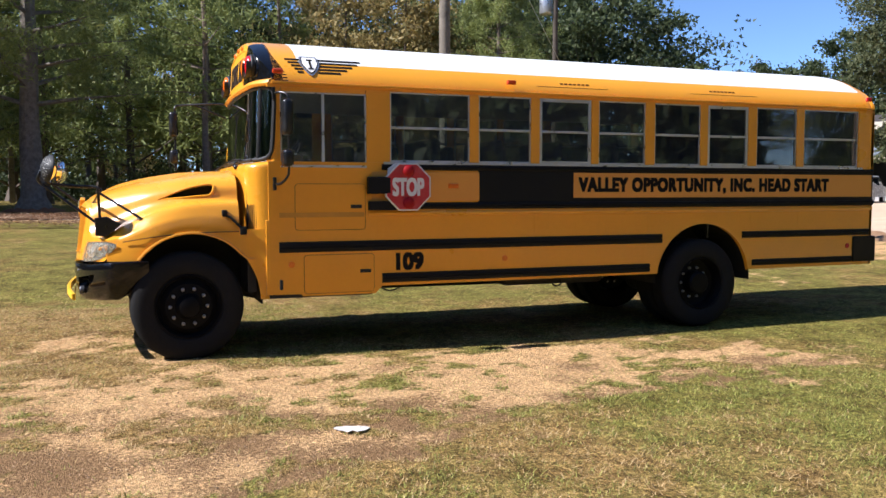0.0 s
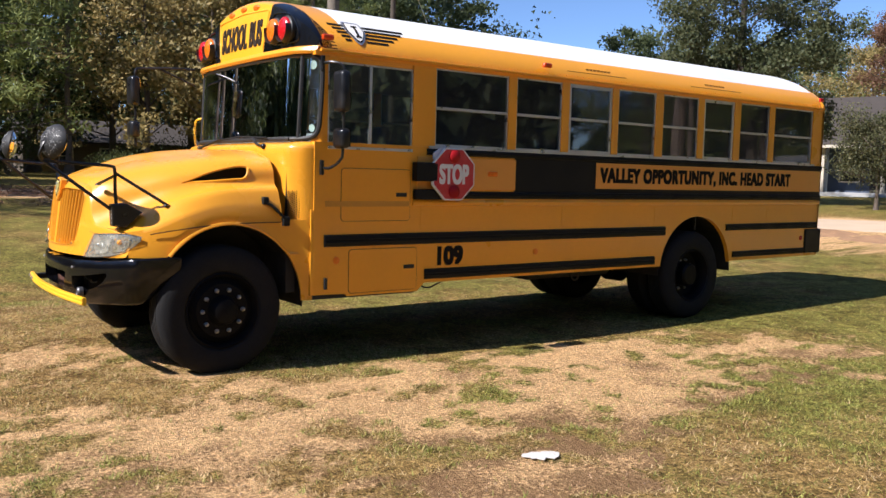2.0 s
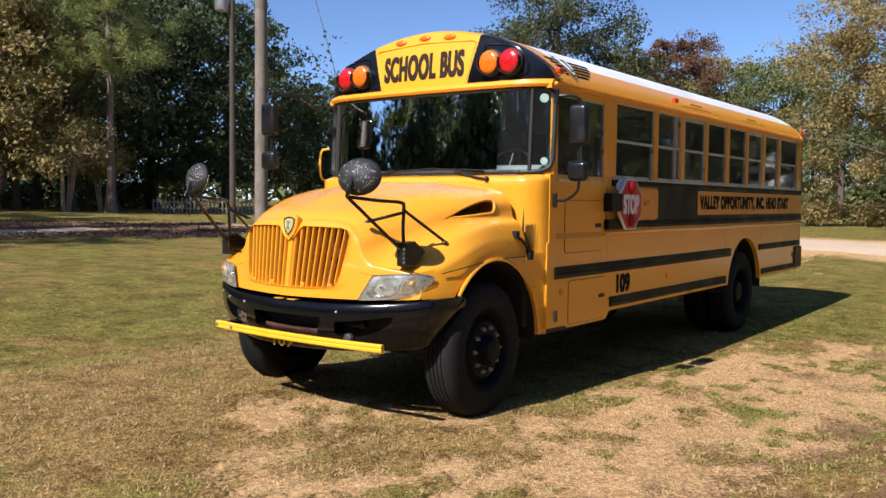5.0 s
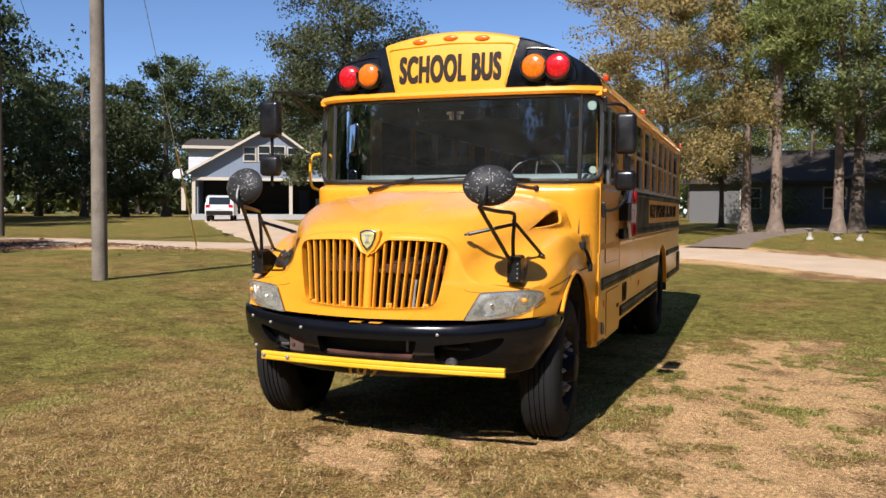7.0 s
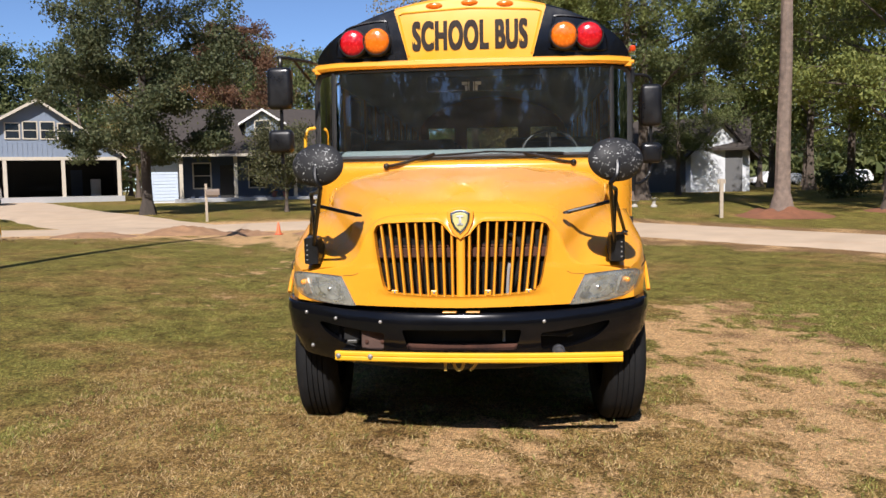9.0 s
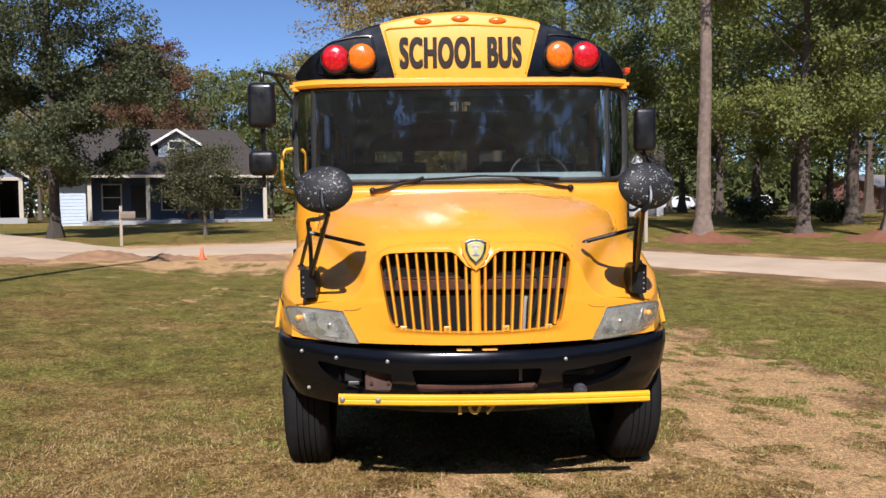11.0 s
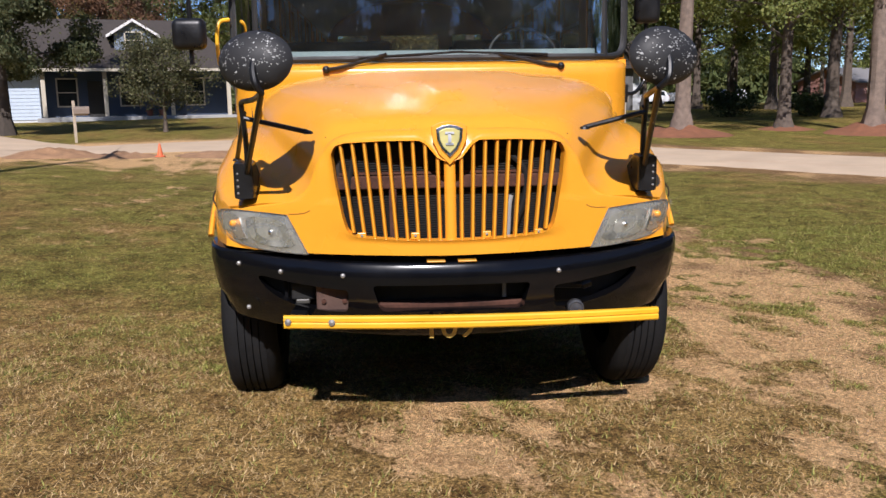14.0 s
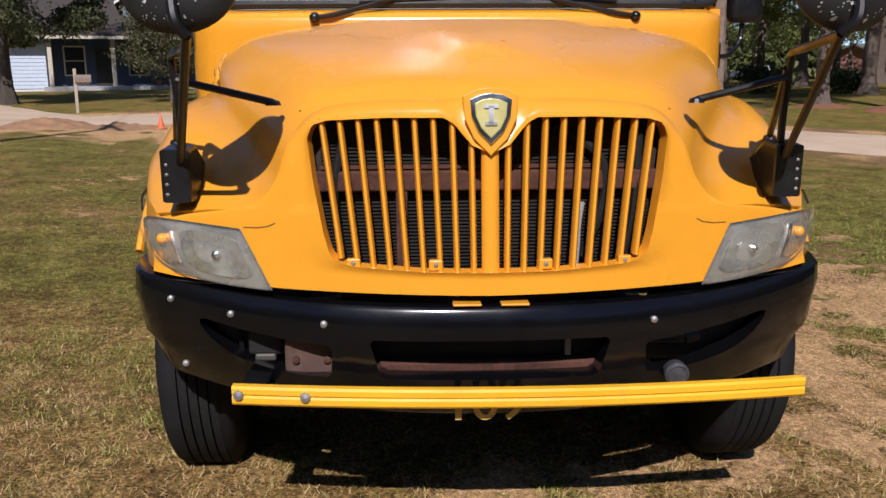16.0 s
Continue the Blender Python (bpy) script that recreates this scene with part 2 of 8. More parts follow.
def lathe(bm, prof, axis_m, n=40, a0=0, a1=360):
    """A profile of (radius, along) turned about the local z of axis_m."""
    full = abs(a1 - a0) >= 360
    cnt = n if full else n + 1
    rings = []
    for r, h in prof:
        rings.append([bm.verts.new(axis_m @ Vector((r * math.cos(radians(a0 + (a1 - a0) * j / n)), r * math.sin(radians(a0 + (a1 - a0) * j / n)), h))) for j in range(cnt)])
    for a, b in zip(rings, rings[1:]):
        for j in range(n):
            bm.faces.new((a[j], a[(j + 1) % cnt], b[(j + 1) % cnt], b[j]))
    for ring, (r, h) in ((rings[0], prof[0]), (rings[-1], prof[-1])):
        if r > 1e-4 and r < 0.05 and full:
            bm.faces.new(ring)
    bmesh.ops.remove_doubles(bm, verts=bm.verts, dist=1e-5)
    return bm


def grid(bm, rows):
    """A sheet through rows of points."""
    V = [[bm.verts.new(p) for p in r] for r in rows]
    for a, b in zip(V, V[1:]):
        for j in range(len(a) - 1):
            bm.faces.new((a[j], a[j + 1], b[j + 1], b[j]))
    return V


def thicken(bm, t):
    bmesh.ops.recalc_face_normals(bm, faces=bm.faces)
    bmesh.ops.solidify(bm, geom=bm.faces[:], thickness=t)
    return bm


def cut(bm, cutters):
    """bm minus the cutters, worked out once while building."""
    me = bpy.data.meshes.new("tmp")
    bmesh.ops.recalc_face_normals(bm, faces=bm.faces)
    bm.to_mesh(me)
    bm.free()
    base = new("tmp", me)
    obs = []
    for c in cutters:
        cm = bpy.data.meshes.new("tmp_c")
        bmesh.ops.recalc_face_normals(c, faces=c.faces)
        c.to_mesh(cm)
        c.free()
        co = new("tmp_c", cm)
        obs.append(co)
        md = base.modifiers.new("cut", "BOOLEAN")
        md.operation, md.object, md.solver = "DIFFERENCE", co, "EXACT"
    dg = bpy.context.evaluated_depsgraph_get()
    out = bpy.data.meshes.new_from_object(base.evaluated_get(dg))
    for o in [base] + obs:
        d = o.data
        bpy.data.objects.remove(o)
        bpy.data.meshes.remove(d)
    nb = bm_new()
    nb.from_mesh(out)
    bpy.data.meshes.remove(out)
    return nb


def lettering(name, text, w, h, m, material, parent, label="", depth=0.002, bold=0.0, spacing=1.0, fat=0.0, step=0.0003):
    """Raised letters w by h, centred on the local origin of m, read along +x, up +y."""
    cu = bpy.data.curves.new("tmp", "FONT")
    cu.body, cu.align_x, cu.align_y = text, "CENTER", "CENTER"
    cu.extrude, cu.offset, cu.space_character = 0.01, bold, spacing
    ob = new("tmp", cu)
    dg = bpy.context.evaluated_depsgraph_get()
    me = bpy.data.meshes.new_from_object(ob.evaluated_get(dg))
    bpy.data.objects.remove(ob)
    bpy.data.curves.remove(cu)
    co = np.empty(len(me.vertices) * 3)
    me.vertices.foreach_get("co", co)
    co = co.reshape(-1, 3)
    lo, hi = co.min(0), co.max(0)
    co = (co - (lo + hi) / 2) / (hi - lo) * np.array((w, h, depth * 2))
    me.vertices.foreach_set("co", co.ravel())
    me.update()
    if fat:
        # thicker strokes: the letters laid over themselves, a little aside and a hair deeper each
        nb = bm_new()
        for i, (dx, dy) in enumerate(((fat, fat), (-fat, -fat), (fat, -fat), (-fat, fat))):
            k = len(nb.verts)
            nb.from_mesh(me)
            nb.verts.ensure_lookup_table()
            for v in nb.verts[k:]:
                v.co += Vector((dx, dy, -i * step))
        nb.to_mesh(me)
        nb.free()
    me.name = name
    return part_mesh(name, me, material, parent, label, m)


def smoothstep(a, b, x):
    t = min(1.0, max(0.0, (x - a) / (b - a)))
    return t * t * (3 - 2 * t)


def soft_ramp(v, k=4.0):
    return 0.0 if v < -k else (v if v > k else (v + k) ** 2 / (4 * k))


def gz(x, y):
    """Height of the ground: level round the bus, rising gently behind it."""
    far = min(1.0, max(0.0, (math.hypot(x - 3, y - 7) - 8) / 12))
    return 0.012 + (0.020 + 0.040 * smoothstep(8.3, 10.2, y)) * smoothstep(-3.5, -1.2, x) * (1 - smoothstep(0.55, 1.6, x)) * smoothstep(7.2, 8.2, y) * (1 - smoothstep(11.0, 13.5, y)) + 0.022 * min(40, soft_ramp(x - 9)) + 0.03 * min(3, soft_ramp(x - 27)) + 0.0115 * min(50, soft_ramp(y - 15)) * (1 - smoothstep(8, 25, x)) + (0.30 * smoothstep(11.8, 18, y) + 0.16 * smoothstep(18, 34, y)) * (1 - smoothstep(10, 24, x - 0.35 * (y - 18))) + far * 0.04 * noise.noise((x * 0.09, y * 0.09, 7.7))

# ---- the school bus ----
YC, HW = 9.29, 1.23          # middle line and half width of the bus
BELT, SILL, HEAD, DRIP = 1.36, 1.85, 2.535, 2.575
bus = thing("school_bus", "yellow conventional school bus with white roof parked on patchy grass", "bus", (0, YC, 0))


RISE = 0.535


def arch(y):
    """Height of the roof across the bus."""
    r = min(1.0, abs(y) / HW)
    return DRIP + RISE * (1 - r ** 1.9) ** 0.6


def arch_pts(y0, y1, n, lift=0.0):
    """Points (y, z) along the roof's cross section, evenly spread by angle."""
    a0, a1 = math.asin(max(-1, min(1, y0 / HW))), math.asin(max(-1, min(1, y1 / HW)))
    out = []
    for i in range(n + 1):
        y = HW * math.sin(a0 + (a1 - a0) * i / n)
        out.append((y, arch(y) + lift))
    return out


def circle_arc(cx, cz, r, a0, a1, n):
    return [(cx + r * math.cos(radians(a0 + (a1 - a0) * i / n)), cz + r * math.sin(radians(a0 + (a1 - a0) * i / n))) for i in range(n + 1)]


def nose_plan(y):
    """How far the front corner of the cab lies behind its middle."""
    r = min(1.0, abs(y) / HW)
    return 0.06 * r ** 2 + 0.11 * max(0.0, (r - 0.74) / 0.26) ** 2


# side walls below the windows, with the rear wheel arches
ARX, ARZ, ARR = 6.22, 0.565, 0.635
lower = [(1.30, 0.60), (1.60, 0.60), (1.62, 0.575), (2.33, 0.575), (2.40, 0.65), (ARX - 0.629, 0.65)]
lower += circle_arc(ARX, ARZ, ARR, 172.3, 7.7, 28) + [(ARX + 0.629, 0.665), (8.74, 0.665), (8.74, SILL), (1.30, SILL)]
WIN = [(2.49, 3.33), (3.43, 4.02), (4.12, 4.74), (4.83, 5.42), (5.54, 6.15), (6.25, 6.82), (6.94, 7.53), (7.64, 8.49)]
DRV = (1.42, 2.25)
for s in (-1, 1):
    outline = lower if s < 0 else [(2.30, 0.65)] + lower[5:-1] + [(2.30, SILL)]
    bm = prism(bm_new(), outline, "y", s * HW, s * (HW - 0.05), 0.004)
    side = part("side_wall", bm, m_yellow, bus, "yellow painted steel side panel")
    edges = [1.375] + [e for w in [DRV] + WIN for e in w] + [8.74]
    for a, b in zip(edges[::2], edges[1::2]):
        part("window_pillar", box(bm_new(), a, b, s * HW, s * (HW - 0.05), SILL, HEAD, 0.004), m_yellow, bus)
    part("header", box(bm_new(), 1.30, 8.74, s * HW, s * (HW - 0.05), HEAD, DRIP, 0.004), m_yellow, bus)
    part("drip_rail", box(bm_new(), 1.34, 8.70, s * (HW - 0.01), s * (HW + 0.028), DRIP - 0.012, DRIP + 0.012, 0.005), m_yellow, bus)
    # black bands and rub rails
    part("black_band", box(bm_new(), 2.26 if s > 0 else 3.42, 8.735, s * (HW - 0.004), s * (HW + 0.004), BELT + 0.03, SILL - 0.02), m_panelblack, bus, "black painted band under the windows")
    for x0, x1, z0, z1 in ((1.395, 5.645, 0.992, 1.095), (6.75, 8.69, 1.025, 1.105), (2.40, 5.485, 0.675, 0.77), (6.90, 8.42, 0.70, 0.775), (2.26, 8.735, BELT + 0.03, BELT + 0.10), (2.40, 8.735, SILL - 0.075, SILL - 0.015)):
        bm = bm_new()
        prof = [(z0, 0), (z0 + 0.008, 0.018), (z0 + (z1 - z0) * 0.38, 0.022), (z0 + (z1 - z0) * 0.45, 0.014), (z0 + (z1 - z0) * 0.55, 0.014), (z0 + (z1 - z0) * 0.62, 0.022), (z1 - 0.008, 0.018), (z1, 0)]
        prism(bm, [(s * (HW - 0.002 + o), z) for z, o in prof], "x", x0, x1)
        part("rub_rail", bm, m_panelblack, bus, "black steel rub rail")
    part("belt_rail", prism(bm_new(), [(s * (HW - 0.002), 1.33), (s * (HW + 0.014), 1.335), (s * (HW + 0.016), 1.36), (s * (HW + 0.008), 1.375), (s * (HW - 0.002), 1.38)], "x", 2.26, 8.73), m_yellow, bus)

# panel joints as thin raised strips on the driver's side
for x in (2.36, 4.07, 5.47, 6.88, 7.58):
    part("panel_seam", box(bm_new(), x - 0.012, x + 0.012, -HW - 0.0025, -HW + 0.001, 1.12, 1.325, 0.001), m_yellow, bus)
bm = bm_new()
for i in range(92):
    x = 1.45 + i * 0.079
    bmesh.ops.create_uvsphere(bm, u_segments=6, v_segments=4, radius=0.005, matrix=pose(x, -HW + 0.001, DRIP + 0.035))
part("rivets", bm, m_yellow, bus)["kind"] = "stuff"

# windows: sashes and panes
for s in (-1, 1):
    for i, (a, b) in enumerate(WIN):
        fw = 0.034 if i in (2, 5) else 0.014
        yo, yi = s * (HW - 0.012), s * (HW - 0.036)
        bm = bm_new()
        box(bm, a, a + fw, yo, yi, SILL, HEAD, 0.002)
        box(bm, b - fw, b, yo, yi, SILL, HEAD, 0.002)
        box(bm, a + fw, b - fw, yo, yi, HEAD - fw, HEAD, 0.002)
        box(bm, a + fw, b - fw, yo, yi, SILL, SILL + max(fw, 0.024), 0.002)
        box(bm, a + fw, b - fw, s * (HW - 0.008), yi, 2.178, 2.202, 0.002)
        w = part("window_frame", bm, m_alu, bus, "aluminium sliding sash")
        for z0, z1, off in ((SILL + 0.024, 2.19, 0.026), (2.19, HEAD - fw, 0.018)):
            p = part("pane", box(bm_new(), a + fw, b - fw, s * (HW - off), s * (HW - off - 0.004), z0, z1), m_sideglass, w, "dark tinted glass")
            p.visible_shadow = False
    part("window_sill", box(bm_new(), 2.42, 8.56, s * (HW + 0.008), s * (HW - 0.02), SILL - 0.018, SILL + 0.006, 0.003), m_alu, bus)
# driver's sliding window
bm = bm_new()
yo, yi = -(HW - 0.01), -(HW - 0.036)
for a, b in ((1.42, 1.436), (2.234, 2.25), (1.815, 1.84)):
    box(bm, a, b, yo, yi, 1.80, 2.50, 0.002)
box(bm, 1.436, 2.234, yo, yi, 2.486, 2.50, 0.002)
box(bm, 1.42, 2.25, -(HW + 0.006), yi, 1.795, 1.818, 0.002)
w = part("driver_window_frame", bm, m_alu, bus, "aluminium frame of the driver's sliding window")
for a, b in ((1.436, 1.826), (1.828, 2.234)):
    part("pane", box(bm_new(), a, b, -(HW - 0.02), -(HW - 0.024), 1.815, 2.49), m_sideglass, w).visible_shadow = False
part("lower_frame", box(bm_new(), 1.43, 2.24, -(HW - 0.002), -(HW - 0.05), 2.50, HEAD, 0.003), m_yellow, bus)
# folding entrance door on the kerb side
bm = bm_new()
for x0, x1 in ((1.375, 1.42), (1.80, 1.87), (2.25, 2.30)):
    box(bm, x0, x1, HW - 0.035, HW - 0.002, 0.62, 2.53, 0.004)
for z0, z1 in ((0.62, 0.72), (1.52, 1.58), (2.47, 2.53)):
    box(bm, 1.42, 2.25, HW - 0.033, HW - 0.004, z0, z1, 0.004)
ed = part("entrance_door", bm, m_panelblack, bus, "black framed glass folding entrance door")
for x0, x1 in ((1.42, 1.80), (1.87, 2.25)):
    for z0, z1 in ((0.72, 1.52), (1.58, 2.47)):
        part("pane", box(bm_new(), x0, x1, HW - 0.02, HW - 0.016, z0, z1), m_sideglass, ed).visible_shadow = False

# service doors and panels on the driver's side
def flap(x0, x1, z0, z1, handle_at):
    bm = bm_new()
    r, poly = 0.03, []
    for cx, cz, a in ((x1 - r, z1 - r, 0), (x0 + r, z1 - r, 90), (x0 + r, z0 + r, 180), (x1 - r, z0 + r, 270)):
        poly += circle_arc(cx, cz, r, a, a + 90, 4)
    prism(bm, poly, "y", -HW + 0.002, -HW - 0.006, 0.003)
    f = part("service_door", bm, m_yellow, bus, "yellow service door with a recessed latch")
    bm = bm_new()
    for a, b in zip(poly, poly[1:] + poly[:1]):
        tube(bm, [(a[0], -HW - 0.001, a[1]), (b[0], -HW - 0.001, b[1])], 0.0035, 5)
    part("door_gap", bm, m_gasket, f)
    hx, hz = handle_at
    part("latch", box(bm_new(), hx - 0.055, hx + 0.055, -HW - 0.004, -HW - 0.012, hz - 0.017, hz + 0.017, 0.004), m_gasket, f, "black recessed latch")
flap(1.55, 2.23, 1.205, 1.64, (2.14, 1.425))
flap(1.63, 2.315, 0.60, 0.965, (2.23, 0.80))
part("faded_stripe", box(bm_new(), 1.40, 2.22, -HW - 0.0065, -HW - 0.0075, 1.325, 1.37), mat("faded_paint", (0.62, 0.27, 0.03), 0.5), bus)

# yellow plates with lettering
part("plate", box(bm_new(), 2.30, 3.43, -HW - 0.001, -HW - 0.010, 1.475, 1.76, 0.002), m_banner, bus, "yellow plate on the black band")
banner = part("banner", box(bm_new(), 4.52, 8.71, -HW - 0.003, -HW - 0.010, 1.50, 1.765, 0.002), m_banner, bus, "yellow banner with black capital letters")
FACE_L = Matrix(((1, 0, 0, 0), (0, 0, -1, 0), (0, 1, 0, 0), (0, 0, 0, 1)))


def on_side(x, z, off):
    return Matrix.Translation((x, -HW - off, z)) @ FACE_L
lettering("banner_lettering", "VALLEY OPPORTUNITY, INC. HEAD START", 3.43, 0.165, on_side(6.30, 1.628, 0.011), m_letter, banner, "black painted capitals", bold=0.012, spacing=1.12, fat=0.009)
lettering("fleet_number", "109", 0.27, 0.155, on_side(2.685, 0.88, 0.002), m_letter, bus, "black stencilled number", bold=0.008, fat=0.010)
part("side_lamp", box(bm_new(), 3.09, 3.2, -HW - 0.01, -HW - 0.022, 1.60, 1.645, 0.006), m_amber, bus, "small amber turn lamp")

# stop sign on its arm
SX, SY, SZ = 2.645, 7.985 - YC, 1.612
stop = part("stop_arm_box", box(bm_new(), 2.245, 2.47, -HW - 0.002, -HW - 0.085, 1.545, 1.71, 0.01), m_panelblack, bus, "black hinge box of the stop arm")
part("hinge", box(bm_new(), 2.26, 2.55, -HW - 0.002, -HW - 0.05, 1.385, 1.475, 0.008), m_panelblack, bus)
part("hinge_bracket", prism(bm_new(), [(2.45, 1.79), (2.53, 1.845), (2.62, 1.845), (2.56, 1.72), (2.45, 1.74)], "y", -HW - 0.02, -HW - 0.04), m_signwhite, bus, "pale aluminium bracket behind the stop sign")
R8 = 0.232 / math.cos(math.pi / 8)
octo = lambda k: [(SX + R8 * k * math.cos(radians(22.5 + 45 * i)), SZ + R8 * k * math.sin(radians(22.5 + 45 * i))) for i in range(8)]
sign = part("stop_sign", prism(bm_new(), octo(1.0), "y", SY + 0.02, SY - 0.006, 0.004), m_signwhite, bus, "red octagonal stop sign with white letters and border")
part("red_face", prism(bm_new(), octo(0.935), "y", SY - 0.004, SY - 0.009), m_stop, sign)
lettering("stop_lettering", "STOP", 0.315, 0.168, Matrix.Translation((SX, SY - 0.0105, SZ)) @ FACE_L, m_signwhite, sign, "white capitals", bold=0.010, fat=0.006)
for dz in (0.155, -0.155):
    bm = lathe(bm_new(), [(0.058, 0), (0.058, 0.012), (0.045, 0.024), (0.022, 0.03), (0.0001, 0.032)], Matrix.Translation((SX, SY - 0.008, SZ + dz)) @ pose(0, 0, 0, 90), 24)
    part("flasher", bm, mat("dark_red_lens", (0.33, 0.006, 0.010), 0.5, spec=0.25), sign, "dark red flasher lens", smooth=True)
bm = bm_new()
tube(bm, [(2.47, -HW - 0.03, 1.66), (SX, SY + 0.03, 1.66)], 0.012, 8)
tube(bm, [(2.47, -HW - 0.03, 1.58), (SX, SY + 0.03, 1.58)], 0.012, 8)
part("stop_arm", bm, m_gasket, bus)

# roof: yellow sides, white top, rounded ends
WY = 1.085
for y0, y1, n in ((-HW, -WY, 8), (WY, HW, 8)):
    bm = bm_new()
    rows = [[(x, y, z) for y, z in arch_pts(y0, y1, n)] for x in [1.45 + 0.478 * i for i in range(16)]]
    grid(bm, rows)
    thicken(bm, 0.02)
    part("roof_edge", bm, m_yellow, bus, "yellow roof edge", smooth=True)
bm = bm_new()
grid(bm, [[(x, y, z) for y, z in arch_pts(-WY, WY, 30)] for x in [1.62 + 0.4667 * i for i in range(16)]])
thicken(bm, 0.02)
part("roof_top", bm, m_white, bus, "white painted roof top", smooth=True)
bm = bm_new()
grid(bm, [[(x, y, z) for y, z in arch_pts(-WY, WY, 30)] for x in (1.45, 1.53, 1.62)])
thicken(bm, 0.02)
part("roof_front_band", bm, m_yellow, bus, smooth=True)
bm = bm_new()
rows = [[(8.62, y, z) for y, z in arch_pts(-HW, HW, 40)]]
for k in range(1, 7):
    a = k / 6 * math.pi / 2
    f = 1 - (1 - math.cos(a)) * 0.12
    rows.append([(8.62 + 0.12 * math.sin(a), y * (1 - (1 - math.cos(a)) * 0.03), DRIP + (z - DRIP) * f) for y, z in arch_pts(-HW, HW, 40)])
grid(bm, rows)
part("rear_cap", bm, m_yellow, bus, "rounded yellow rear roof cap", smooth=True)
part("rear_marker", box(bm_new(), 8.58, 8.66, -HW + 0.0, -HW - 0.03, 2.66, 2.71, 0.01), m_red, bus)
part("roof_vent", box(bm_new(), 6.9, 7.25, -0.2, 0.2, 3.01, 3.085, 0.02), m_sign, bus, "low yellow roof hatch")
# rear wall with its windows
rear = bm_new()
poly = [(-HW, 0.665), (HW, 0.665)] + [(y, z - 0.07 * (1 - (y / HW) ** 2)) for y, z in arch_pts(HW, -HW, 24)]
prism(rear, poly, "x", 8.70, 8.74)
cuts = [box(bm_new(), 8.6, 8.85, a, b, 2.02, 2.58) for a, b in ((-1.05, -0.62), (-0.42, 0.42), (0.62, 1.05))]
part("rear_wall", cut(rear, cuts), m_yellow, bus)
for a, b in ((-1.05, -0.62), (-0.42, 0.42), (0.62, 1.05)):
    part("rear_pane", box(bm_new(), 8.715, 8.719, a, b, 2.02, 2.58), m_sideglass, bus).visible_shadow = False
part("rear_bumper", box(bm_new(), 8.43, 8.80, -HW - 0.02, HW + 0.02, 0.70, 1.015, 0.02), m_panelblack, bus, "black steel rear bumper")
part("side_reflector", lathe(bm_new(), [(0.03, 0), (0.03, 0.008), (0.0001, 0.012)], Matrix.Translation((8.35, -HW - 0.001, 0.9)) @ pose(0, 0, 0, 90), 16), m_red, bus)
for x in (1.51, 3.72):
    part("reflector", lathe(bm_new(), [(0.03, 0), (0.03, 0.006), (0.0001, 0.01)], Matrix.Translation((x, -HW - 0.001, 0.88)) @ pose(0, 0, 0, 90), 16), mat("orange_reflector", (0.8, 0.2, 0.01), 0.3), bus)

# marker lamps and worn badges along the roof edge
for x in (3.78, 1.40):
    yy = -HW + 0.005
    part("marker_lamp", box(bm_new(), x - 0.05, x + 0.05, yy, yy - 0.045, 2.655, 2.70, 0.012), mat("marker_red", (0.62, 0.06, 0.01), 0.3, coat=0.3), bus, "small red-amber marker lamp")
m_faded = mat("faded_badge", (0.36, 0.15, 0.02), 0.6, vary=0.25, scale=20)
for x0, x1 in ((4.10, 4.95), (6.02, 6.95)):
    yl, yu = -HW * 0.976, -HW * 0.956
    b = part("badge", box(bm_new(), x0, x1, yl - 0.002, yl + 0.015, 2.655, 2.661), m_faded, bus, "worn faded badge strip")
    for i in range(7):
        x = x0 + 0.28 + i * 0.052
        part("badge_bar", box(bm_new(), x, x + 0.034, yu - 0.004, yu + 0.02, 2.685, 2.706), m_faded, b)


def roof_y(z):
    """Where the roof's driver side lies at a height."""
    return -HW * (1 - ((z - DRIP) / RISE) ** (1 / 0.6)) ** (1 / 1.9)


def decal(name, material, parent, left, right, z0, z1, off, n=8, label=""):
    """A thin plate that follows the curve of the roof; left and right give its outline by height."""
    bm = bm_new()
    rows = []
    for i in range(n + 1):
        z = z0 + (z1 - z0) * i / n
        a, b = left((z - z0) / (z1 - z0)), right((z - z0) / (z1 - z0))
        rows.append([(a + (b - a) * j / 6, roof_y(z) - off * 0.7, z + off * 0.7) for j in range(7)])
    grid(bm, rows)
    thicken(bm, 0.003)
    return part(name, bm, material, parent, label)
for i, (x0, x1) in enumerate(((1.50, 2.24), (1.525, 2.20), (1.55, 2.14), (1.575, 2.08), (1.60, 2.01))):
    # stripes that fan out on both sides of the shield
    z = 2.822 - i * 0.034
    for a, b in ((x0, 1.655), (1.80, x1)):
        decal("stripe", m_letter, bus, lambda q, a=a: a, lambda q, b=b: b, z - 0.0095, z + 0.0095, 0.004, 2)
shield = [(-0.075, 0.06), (-0.04, 0.077), (0, 0.083), (0.04, 0.077), (0.075, 0.06), (0.07, 0.0), (0.045, -0.055), (0, -0.1), (-0.045, -0.055), (-0.07, 0.0)]


def shield_plate(k, d0, d1, m):
    bm = prism(bm_new(), [(x * k, z * k) for x, z in shield], "y", d0, d1, 0.003)
    bm.transform(m)
    return bm


